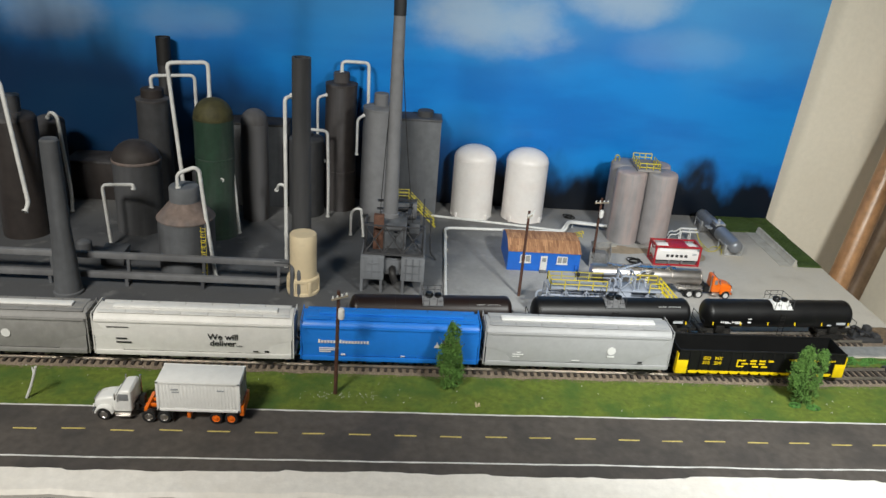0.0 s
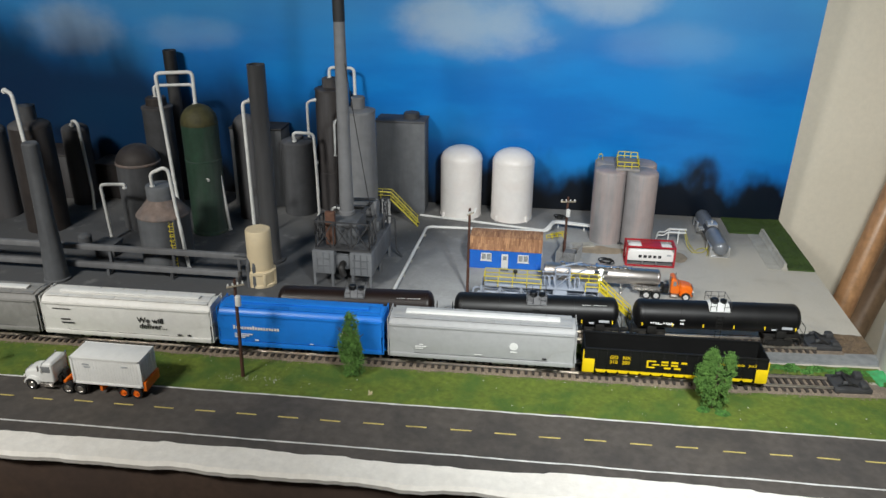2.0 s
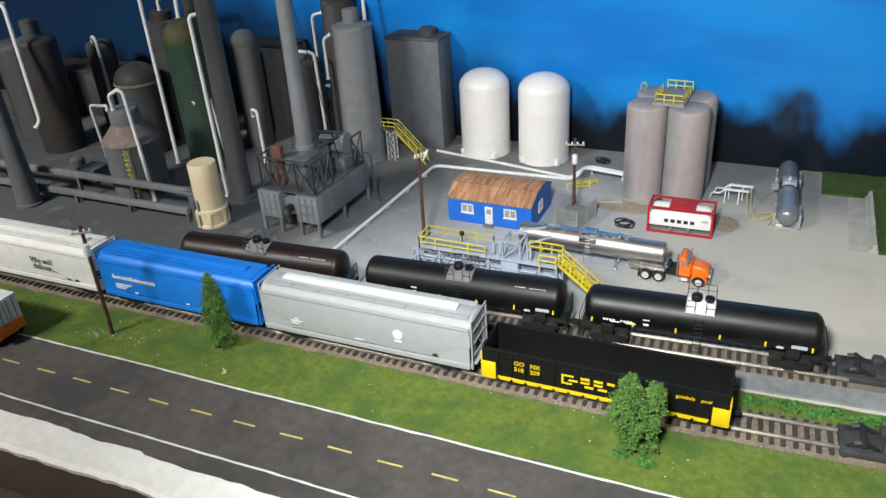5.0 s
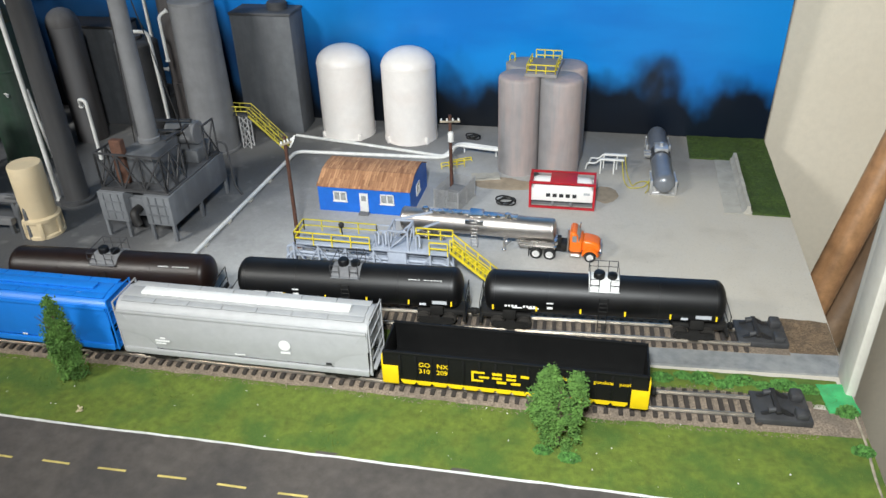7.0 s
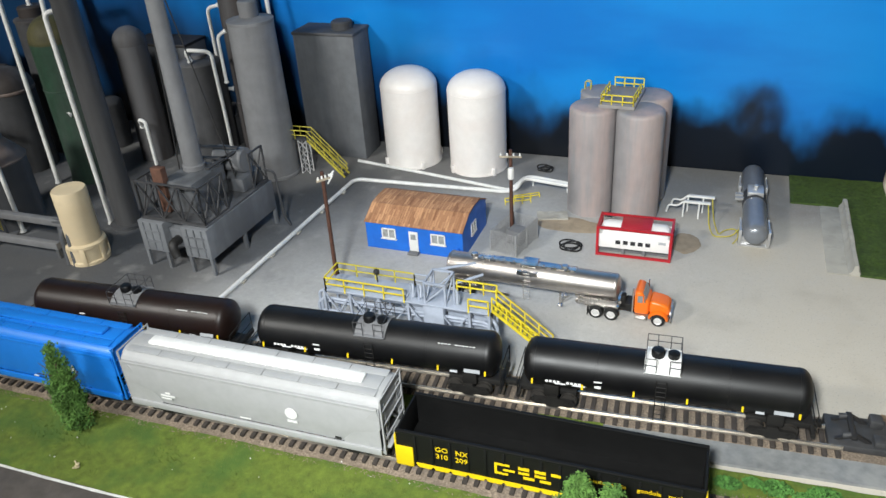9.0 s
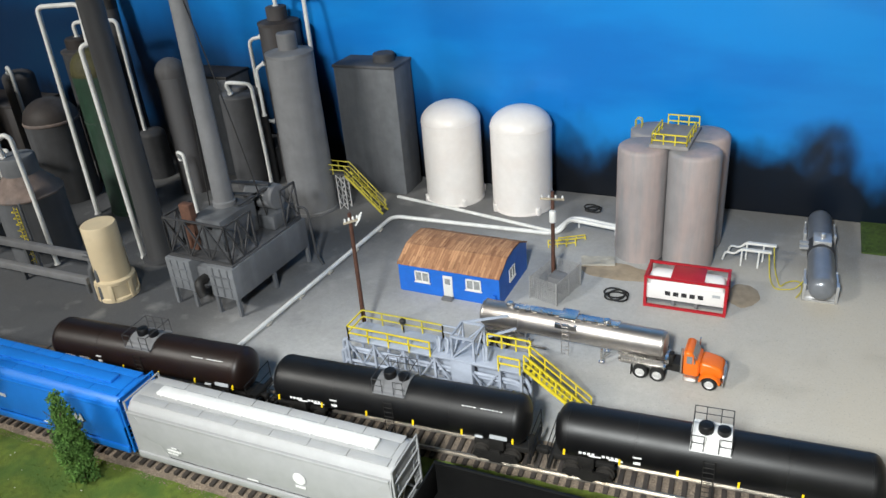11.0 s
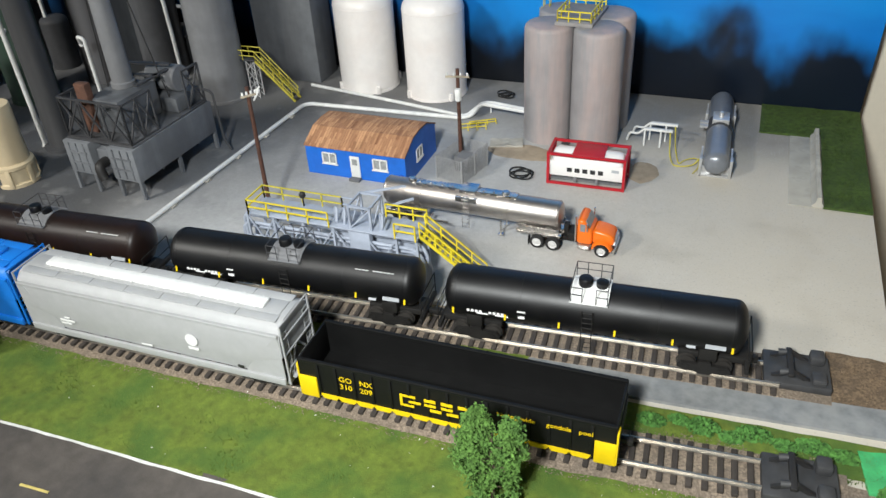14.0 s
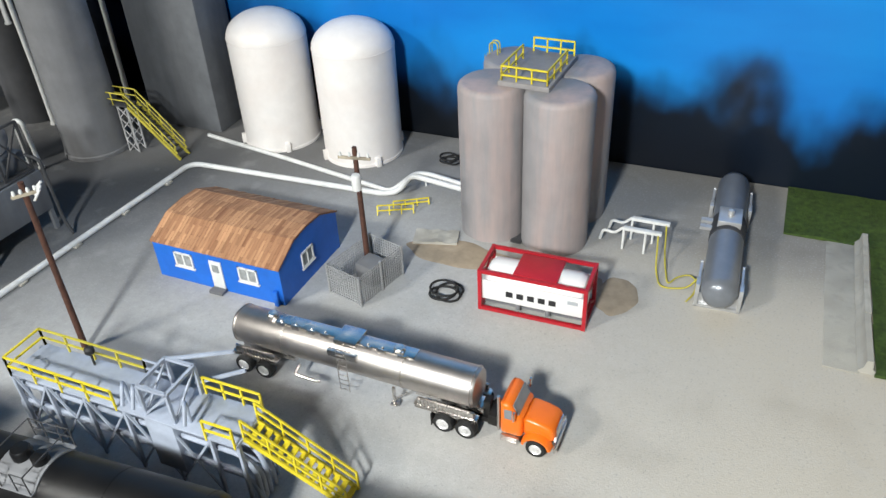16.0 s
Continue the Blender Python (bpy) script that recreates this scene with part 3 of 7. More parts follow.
# verges, ballast beds and the grey path
bm = B()
uneven(bm, X0, X1 - 2, 601.5, 662, 260, 16, 1.5, 1.2, 0.045, 0.05)
bent_strip(bm, front_bend, 610, 660)
setting("grass_verge", bm, GRASS, "bright green model grass verge beside the road", "grass")
bm = B()
uneven(bm, -60, 632, 699, 723, 120, 8, 1.8, 1.4, 0.05, 0.05)
bent_strip(bm, front_bend)
setting("grass_strip", bm, GRASS, "green model grass strip between the two tracks", "grass")
bm = B()
uneven(bm, -60, 436, 715, 743.5, 120, 8, 2.3, 1.0, 0.05, 0.05)
bent_strip(bm, lambda x: rear_bend(x), 716, 740)
setting("grass_strip", bm, GRASS, "green model grass reaching up to the siding ties", "grass")
bm = B()
uneven(bm, 424, 641, 724, 746, 60, 8, 2.0, 0.35, 0.03, 0.05)
bent_strip(bm, rear_bend)
setting("path", bm, PATH_GREY, "smooth grey strip of path between the tracks", "path")
for yc, x0, x1, bend in ((681, X0, 479.9, front_bend), (681, 480, 612, front_bend), (759, -299, 606, rear_bend)):
    bm = B()
    edge = 22 if bend is front_bend else 17.5
    solid(bm, [(yc - edge, 0.1), (yc - 16, 2.2), (yc + 16, 2.2), (yc + 22, 0.1)], x0, x1)
    bent_strip(bm, bend)
    setting("ballast_bed", bm, BALLAST, "brown and grey track ballast bed", "ballast")
bm = B()
uneven(bm, 604, 640, 752, 802, 14, 18, 1.4, 1.0, 0.09, 0.05)
setting("grit_patch", bm, BROWN_GRIT, "patch of loose brown grit by the wall", "ground patch")
bm = B()
uneven(bm, 608, 641, 606, 700, 14, 30, 0.9, 0.7, 0.05, 0.05)
setting("dirt_patch", bm, BALLAST, "bare brown dirt beyond the end of track", "ground patch")
bm = B()
uneven(bm, 555, 641, 1098, 1160.5, 24, 20, 1.8, 1.0, 0.06, 0.05)
setting("grass_corner", bm, GRASS_DARK, "dark green model grass in the corner", "grass")
bm = B()
uneven(bm, 606, 641, 974, 1098.5, 14, 30, 1.8, 1.0, 0.06, 0.05)
setting("grass_bank", bm, GRASS_DARK, "dark green model grass along the wall", "grass")


def blob(bm, cx, cy, rx, ry, seed, z=0.55):
    """A thin flat patch with a ragged outline."""
    n, rings = 48, []
    for f, h in ((0.55, z), (0.85, z), (1.0, 0.02)):
        rings.append([])
        for k in range(n):
            w = 1 + 0.25 * noise.noise(Vector((math.cos(k * 6.283 / n) * 1.6, math.sin(k * 6.283 / n) * 1.6, seed)))
            rings[-1].append(bm.verts.new((cx + rx * f * w * math.cos(k * 6.283 / n), cy + ry * f * w * math.sin(k * 6.283 / n), h)))
    bm.faces.new(rings[0])
    for p, q in zip(rings, rings[1:]):
        for k in range(n):
            bm.faces.new((p[k], q[k], q[(k + 1) % n], p[(k + 1) % n]))
    bmesh.ops.recalc_face_normals(bm, faces=bm.faces[:])
    return bm


for cx, cy, rx, ry, seed in ((360, 1006, 36, 14, 2.0), (466, 996, 13, 18, 5.0), (420, 1004, 40, 11, 8.0)):
    setting("sand_patch", blob(B(), cx, cy, rx, ry, seed), TAN, "tan sanded patch of ground before the silos", "ground patch")


def blades(name, material, count, x0, x1, y0, y1, h, seed, label):
    rng = random.Random(seed)
    verts, faces = [], []
    for _ in range(count):
        x, y = rng.uniform(x0, x1), rng.uniform(y0, y1)
        a, w, t = rng.uniform(0, 6.28), rng.uniform(0.25, 0.5), rng.uniform(0.4, 1.0) * h
        dx, dy = math.cos(a) * w, math.sin(a) * w
        lx, ly = rng.uniform(-0.8, 0.8), rng.uniform(-0.8, 0.8)
        n = len(verts)
        z = 0.6
        verts += [((x - dx) * MM, (y - dy) * MM, z * MM), ((x + dx) * MM, (y + dy) * MM, z * MM), ((x + lx) * MM, (y + ly) * MM, (z + 1 + t) * MM), ((x - dy * .7) * MM, (y + dx * .7) * MM, z * MM)]
        faces += [(n, n + 1, n + 2), (n + 1, n + 3, n + 2), (n + 3, n, n + 2)]
    me = bpy.data.meshes.new(name)
    me.from_pydata(verts, [], faces)
    me.materials.append(material)
    return tagged(new(name, me), label, "grass", "", "stuff")


blades("grass_flock", GRASS, 24000, X0, 640, 603, 658, 0.9, 5, "short green model grass flock on the verge")
blades("grass_flock", GRASS, 6000, 62, 630, 701, 722, 1.8, 6, "short green model grass flock between the tracks")
blades("grass_flock", GRASS_DARK, 5000, 558, 640, 1100, 1159, 1.6, 7, "dark green model grass flock in the corner")
blades("grass_flock", GRASS_DARK, 4000, 608, 640, 976, 1099, 1.6, 8, "dark green model grass flock by the wall")


def stones(name, material, count, x0, x1, y0, y1, z, seed, label, bend=None):
    rng = random.Random(seed)
    verts, faces = [], []
    for _ in range(count):
        x, y, r = rng.uniform(x0, x1), rng.uniform(y0, y1), rng.uniform(0.3, 0.75)
        y += bend(x) if bend else 0
        n = len(verts)
        for k in range(3):
            a = k * 2.1 + rng.uniform(-0.5, 0.5)
            verts.append(((x + r * math.cos(a)) * MM, (y + r * math.sin(a)) * MM, z * MM))
        verts.append((x * MM, y * MM, (z + r * rng.uniform(0.5, 1.0)) * MM))
        faces += [(n, n + 1, n + 3), (n + 1, n + 2, n + 3), (n + 2, n, n + 3)]
    me = bpy.data.meshes.new(name)
    me.from_pydata(verts, [], faces)
    me.materials.append(material)
    return tagged(new(name, me), label, "gravel", "", "stuff")


stones("ballast_gravel", BALLAST, 22000, X0, 610, 657, 702, 1.9, 11, "loose brown-grey ballast gravel along the front track", front_bend)
stones("ballast_gravel", BALLAST, 10000, -290, 604, 744, 779, 1.9, 12, "loose brown-grey ballast gravel along the rear track", rear_bend)
stones("grit", BROWN_GRIT, 1500, 606, 639, 755, 800, 1.2, 13, "loose brown grit by the wall")

# wooden poles leaning outwards past the end of the board, their feet on the floor
def wood_pole(x, y, lean_x, lean_y, top, r, material, label):
    foot = Vector((x - lean_x * 897, y - lean_y * 897, -897))
    axis = Vector((lean_x, lean_y, 1))
    t = thing("wood_pole", 0, 0, 0, 0, label, "pole", "leaning poles")
    t.matrix_world = Matrix.Translation(foot * MM) @ axis.to_track_quat("Z", "Y").to_matrix().to_4x4()
    n = axis.length * (top + 897)
    bm = B()
    lathe(bm, [(r - 1.5, 0), (r, 1.5), (r, n * 0.5), (r * 0.99, n - 1.5), (r - 1.5, n)], seg=32)
    part("shaft", bm, material, t)


wood_pole(741, 1068, 0.30, 0.235, 470, 16.5, WOOD_TRIM, "varnished reddish wooden pole leaning against the wall")
wood_pole(800, 1106, 0.39, 0.30, 245, 17, WOOD_DARK, "dull brown wooden pole leaning against the wall")

for y0, y1, depth in ((742, 756, 4), (716, 741.5, 7)):
    bm = B()
    box(bm, X1 - depth, X1 - 0.4, y0, y1, 0.3, 700, 1.2)
    setting("trim", bm, CASING, "pale painted door casing on the cream wall", "trim")

# a card leaning against the board under the plaster edge
card = thing("paper_card", 306, 456, -69.8, 0, "white printed card leaning under the plaster edge", "paper")
card.matrix_world = pose(0.306, 0.452, -0.0695, 52, 0, 0)
bm = B()
box(bm, -44, 44, 0, 73, 0, 0.5, 0.1)
part("sheet", bm, DECAL_WHITE, card)
for k in range(9):
    bm = B()
    box(bm, -36 + k * 3.4, -34.8 + k * 3.4 + (k % 3) * 0.5, 54, 66, 0.5, 0.65)
    part("bar", bm, DECAL_BLACK, card, "", False)
bm = B()
box(bm, 6, 34, 40, 46, 0.5, 0.65)
part("bar", bm, DECAL_BLACK, card, "", False)



# ---- track ----
def track(name, xp, yc, rz, x0, x1, label):
    """Sectional track turned about a joint at (xp, yc)."""
    t = thing(name, xp, yc, 2.0, rz, label, "track", "tracks")
    x0, x1 = x0 - xp, x1 - xp
    for s in (-8.6, 8.6):
        bm = B()
        solid(bm, [(s - 1.4, 2.2), (s + 1.4, 2.2), (s + 1.4, 2.6), (s + 0.35, 2.9), (s + 0.35, 3.7), (s + 0.5, 3.9), (s + 0.5, 4.5), (s - 0.5, 4.5), (s - 0.5, 3.9), (s - 0.35, 3.7), (s - 0.35, 2.9), (s - 1.4, 2.6)], x0, x1)
        part("rail", bm, RAIL, t, "worn nickel-silver rail")
    bm = B()
    box(bm, -1.5, 1.5, -15, 15, 0, 2.2, 0.25)
    first = part("tie", bm, TIE, t, "dark brown plastic tie")
    xs = []
    x = x1 - 3
    while x > x0:
        xs.append(x)
        x -= 7.4
    first.location = (xs[0] * MM, 0, 0)
    for x in xs[1:]:
        again(first, x + random.uniform(-0.3, 0.3), random.uniform(-0.3, 0.3), 0, random.uniform(-1, 1))
    return t


track("front_track", 0, 681, 0, -880, 479, "nickel rail model track on dark ties, running to a stop")
track("front_track", 480, 681, 2.86, 480.5, 577, "end piece of nickel rail track leading to a stop")
track("rear_track", 430, 758, 3.78, -290, 578, "nickel rail model siding track under the tank cars")


def track_stop(x, yc, rz):
    t = thing("track_stop", x, yc, 2.0, rz, "grey-black plastic track end stop with buffers", "track stop", "track stops")
    bm = B()
    box(bm, 0, 36, -14, 14, 0.0, 5, 0.8)
    part("base", bm, STOP_GREY, t)
    for s in (-8.6, 8.6):
        bm = B()
        beam(bm, (4, s, 5), (14, s, 9.5), 2.0)
        beam(bm, (24, s, 4.5), (15, s, 9.5), 2.2)
        part("strut", bm, BLACK, t)
        bm = B()
        box(bm, 25, 33, s - 4.4, s + 4.4, 4.5, 11 if s > 0 else 9.5, 1.6)
        part("block", bm, STOP_GREY, t)
        bm = B()
        rod(bm, (8, s, 8.5), (12.5, s, 9.5), 2.1, 1.7, 12)
        part("buffer", bm, STOP_GREY, t)
    bm = B()
    box(bm, 12, 15.5, -12, 12, 8, 10.4, 0.6)
    part("cross_beam", bm, BLACK, t)
    return t


track_stop(571, 690.8, 3.7)
track_stop(569, 773, 3.78)

RAILTOP = 6.5


# ---- rolling stock ----
def bogie(parent, x):
    bm = B()
    for s in (-11.5, 11.5):
        solid_side = [(x - 15, 5), (x - 13, 8), (x - 4, 8.2), (x - 3, 10.5), (x + 3, 10.5), (x + 4, 8.2), (x + 13, 8), (x + 15, 5), (x + 11, 3.4), (x + 5, 3.0), (x + 3, 1.6), (x - 3, 1.6), (x - 5, 3.0), (x - 11, 3.4)]
        a = [bm.verts.new((px, s - 1.2, pz)) for px, pz in solid_side]
        b = [bm.verts.new((px, s + 1.2, pz)) for px, pz in solid_side]
        n = len(a)
        for k in range(n):
            bm.faces.new((a[k], a[(k + 1) % n], b[(k + 1) % n], b[k]))
        bm.faces.new(a[::-1])
        bm.faces.new(b)
        for dx in (-10, 10):
            rod(bm, (x + dx, s - 1.8, 5.2), (x + dx, s + 1.8, 5.2), 2.0, seg=10)
    bmesh.ops.recalc_face_normals(bm, faces=bm.faces[:])
    box(bm, x - 3, x + 3, -12, 12, 5, 10, 0.4)
    frame_ob = part("bogie", bm, TRUCK_FRAME, parent)
    for dx in (-10, 10):
        bm = B()
        rod(bm, (x + dx, -9.5, 5.2), (x + dx, 9.5, 5.2), 1.0, seg=8)
        for s in (-8.4, 8.4):
            rod(bm, (x + dx, s - 1.1, 5.2), (x + dx, s + 1.1, 5.2), 5.2, seg=20)
            rod(bm, (x + dx, s * 0.85 - 0.3, 5.2), (x + dx, s * 0.85 + 0.3, 5.2), 5.7, seg=20)
        part("wheelset", bm, WHEEL, frame_ob)


def coupler(parent, x, d):
    bm = B()
    box(bm, min(x, x + 5 * d), max(x, x + 5 * d), -1.5, 1.5, 7, 10, 0.3)
    box(bm, min(x + 4 * d, x + 7 * d), max(x + 4 * d, x + 7 * d), -2.4, 2.0, 6.5, 10.5, 0.6)
    part("coupler", bm, TRUCK_FRAME, parent)


def ladder(parent, x, y, z0, z1, w, material, along="x", name="ladder"):
    bm = B()
    d = (1, 0) if along == "x" else (0, 1)
    for s in (-w / 2, w / 2):
        rod(bm, (x + d[0] * s, y + d[1] * s, z0), (x + d[0] * s, y + d[1] * s, z1), 0.3, seg=6)
    k = z0 + 1.5
    while k < z1:
        rod(bm, (x - d[0] * w / 2, y - d[1] * w / 2, k), (x + d[0] * w / 2, y + d[1] * w / 2, k), 0.25, seg=6)
        k += 3.6
    return part(name, bm, material, parent)


def hopper_car(x0, length, paint, label, hatch=None):
    """Covered hopper: rounded sides, end slope sheets with bracing, sill, four bays, roof hatch trough."""
    t = thing("covered_hopper", x0 + length / 2, 680, RAILTOP, 0, label, "hopper car", "covered hopper cars")
    h = length / 2
    hatch = hatch or HATCH_WHITE
    # body section across the car, curved sides under a narrow roof
    sec = []
    for k in range(13):
        a = k / 12
        sec.append((-17.2 + 0.8 * (2 * a - 1) ** 2 + 0.0, 15 + 29 * a))
    sec += [(-15.2, 47.5), (-12.2, 50.5), (-8.0, 52.0)]
    sec += [(-y, z) for y, z in sec[::-1]]
    bm = B()
    rings = []
    for x, z_low in ((-h, 30), (-h + 1.2, 29), (-h + 26, 15), (h - 26, 15), (h - 1.2, 29), (h, 30)):
        shrink = 0.985 if abs(x) == h else 1.0
        rings.append([bm.verts.new((x, y * shrink, max(z, z_low))) for y, z in sec])
    for a, b in zip(rings, rings[1:]):
        n = len(a)
        for k in range(n):
            bm.faces.new((a[k], a[(k + 1) % n], b[(k + 1) % n], b[k]))
    bm.faces.new(rings[0][::-1])
    bm.faces.new(rings[-1])
    bmesh.ops.remove_doubles(bm, verts=bm.verts[:], dist=0.01)
    bmesh.ops.recalc_face_normals(bm, faces=bm.faces[:])
    part("body", bm, paint, t)
    # side end panels that reach down over the bogies
    for s in (-1, 1):
        for e in (-1, 1):
            bm = B()
            out = [(e * (h - 0.6), 10), (e * (h - 0.6), 44), (e * (h - 3), 44.5), (e * (h - 26), 16), (e * (h - 24), 10.5)]
            a = [bm.verts.new((x, s * 16.4, z)) for x, z in out]
            b = [bm.verts.new((x, s * 17.0, z)) for x, z in out]
            n = len(a)
            for k in range(n):
                bm.faces.new((a[k], a[(k + 1) % n], b[(k + 1) % n], b[k]))
            bm.faces.new(a[::-1])
            bm.faces.new(b)
            bmesh.ops.recalc_face_normals(bm, faces=bm.faces[:])
            part("end_panel", bm, paint, t)
        bm = B()
        box(bm, -h + 0.5, h - 0.5, s * 17.3 - 0.9, s * 17.3 + 0.9, 10, 14.6, 0.3)
        part("side_sill", bm, paint, t)
        bm = B()
        box(bm, -h + 0.6, h - 0.6, s * 16.6 - 1.1, s * 16.6 + 1.1, 44.2, 46.4, 0.4)
        part("top_chord", bm, paint, t)
    for k in range(4):
        bm = B()
        cx = -h + 37 + k * (length - 74) / 3
        a = [bm.verts.new((cx + dx * 15, dy * 15, 16)) for dx, dy in ((-1, -1), (1, -1), (1, 1), (-1, 1))]
        b = [bm.verts.new((cx + dx * 5, dy * 8, 5)) for dx, dy in ((-1, -1), (1, -1), (1, 1), (-1, 1))]
        for i in range(4):
            bm.faces.new((a[i], b[i], b[(i + 1) % 4], a[(i + 1) % 4]))
        bm.faces.new(b[::-1])
        bm.faces.new(a)
        box(bm, cx - 7, cx + 7, -9.5, 9.5, 2.8, 5.2, 0.4)
        part("discharge_bay", bm, paint, t)
    bm = B()
    n = 7
    for k in range(n):
        for y0, y1 in ((-12.6, -6.4), (6.4, 12.6)):
            bm = B()
            w = (length - 6) / n
            box(bm, -h + 3 + k * w + 0.2, -h + 3 + (k + 1) * w - 0.2, y0, y1, 51.9, 52.5, 0.15)
            part("roof_walk", bm, paint, t)
    bm = B()
    box(bm, -h + 4, h - 4, -6.2, 6.2, 51.6, 52.7, 0.3)
    part("hatch_coaming", bm, paint, t)
    bm = B()
    box(bm, -h + 15, h - 15, -4.2, 4.2, 52.6, 55.0, 1.1)
    trough = part("hatch_trough", bm, hatch, t, "long roof hatch cover")
    for k in range(13):
        x = -h + 20 + k * (length - 40) / 12
        bm = B()
        box(bm, x - 0.5, x + 0.5, -5.0, 5.0, 53.4, 54.3, 0.1)
        part("hatch_clamp", bm, hatch, trough)
    for e in (-1, 1):
        ladder(t, e * (h + 0.6), -12.5, 11, 45, 6, paint, "y")
        ladder(t, e * (h + 0.6), 12.5, 11, 45, 6, paint, "y")
        for y in (-15.6, 15.6):
            part("cage_post", beam(B(), (e * (h + 1.2), y, 9.5), (e * (h + 1.2), y, 52.4), 1.0), paint, t)
        for z in (20, 31, 42, 52):
            part("cage_bar", beam(B(), (e * (h + 1.2), -15.6, z), (e * (h + 1.2), 15.6, z), 0.8), paint, t)
        bm = B()
        box(bm, min(e * h, e * (h + 3.4)), max(e * h, e * (h + 3.4)), -12.5, 12.5, 12.2, 13.0, 0.15)
        part("end_platform", bm, paint, t)
        bm = B()
        box(bm, min(e * (h - 12), e * (h + 0.5)), max(e * (h - 12), e * (h + 0.5)), -15, 15, 8.5, 11, 0.4)
        beam(bm, (e * (h - 0.5), -14, 11), (e * (h - 0.5), 0, 30), 1.2)
        beam(bm, (e * (h - 0.5), 14, 11), (e * (h - 0.5), 0, 30), 1.2)
        part("end_frame", bm, paint, t)
        bogie(t, e * (h - 23))
        coupler(t, e * (h - 1), e)
    return t


hop_dull = hopper_car(-435, 185, HOPPER_DULL, "dull weathered grey covered hopper car with pale roof hatches")
hop_silver = hopper_car(-243, 184, HOPPER_SILVER, "pale silver-grey covered hopper car with black slogan")
hop_blue = hopper_car(-49.5, 171, HOPPER_BLUE, "bright blue covered hopper car with white lettering bars", HOPPER_BLUE)
hop_grey = hopper_car(129, 186, HOPPER_GREY, "clean light grey covered hopper car with white emblem")

SIDE = Matrix.Rotation(radians(90), 4, "X")
for text, x, z in (("We will", 13, 29.5), ("deliver...", 14.5, 22.6)):
    lettering("slogan", text, 9.0, DECAL_BLACK, hop_silver, Matrix.Translation((x, -18.15, z)) @ SIDE, "bold black slogan lettering")
marks("marking", [(-72, -62, 27, 28.4), (-72, -58, 23, 24.4), (-80, -60, 39.5, 40.2), (66, 70, 16.5, 18.5), (55, 60, 16.8, 18)], -18.0, DECAL_BLACK, hop_silver, "small dark marking bars")
marks("marking", [(-70 + 2.9 * k, -68 + 2.9 * k, 29.6, 33.6 if k in (0, 7) else 32.4) for k in range(17)] + [(-69, -50, 23.5, 24.5), (-69, -54, 21.5, 22.5), (-69, -58, 19.5, 20.5), (-48, -44, 16.6, 18.2), (10, 14, 16.4, 17.4)], -18.0, DECAL_WHITE, hop_blue, "white lettering bars")
bm = B()
for dx in (0, 4.2):
    vs = [bm.verts.new((42 + dx + a, -18.1, 27.5 + b)) for a, b in ((0, 0), (5.2, 0), (3.2, 6.5))]
    ws = [bm.verts.new((v.co.x, -17.6, v.co.z)) for v in vs]
    bm.faces.new(vs)
    for k in range(3):
        bm.faces.new((vs[k], ws[k], ws[(k + 1) % 3], vs[(k + 1) % 3]))
part("emblem", bm, DECAL_WHITE, hop_blue, "white triangular emblem")
bm = B()
rod(bm, (33, -17.7, 30), (33, -18.15, 30), 4.3, seg=20)
box(bm, 29.5, 36.5, -18.1, -17.7, 22.8, 24.4)
part("emblem", bm, DECAL_WHITE, hop_grey, "round white emblem")
marks("marking", [(-66, -55, 22.5, 23.8), (-66, -58, 20.3, 21.3), (-6, 2, 17.5, 18.3), (-62, -58, 25, 26)], -18.0, DECAL_WHITE, hop_grey, "small white marking bars")
marks("marking", [(62, 66, 17.0, 18.6)], -18.0, DECAL_BLACK, hop_grey, "small dark marking bars")
bm = B()
rod(bm, (20, -17.7, 30), (20, -18.15, 30), 4.3, seg=20)
part("emblem", bm, DECAL_WHITE, hop_dull, "round white emblem")


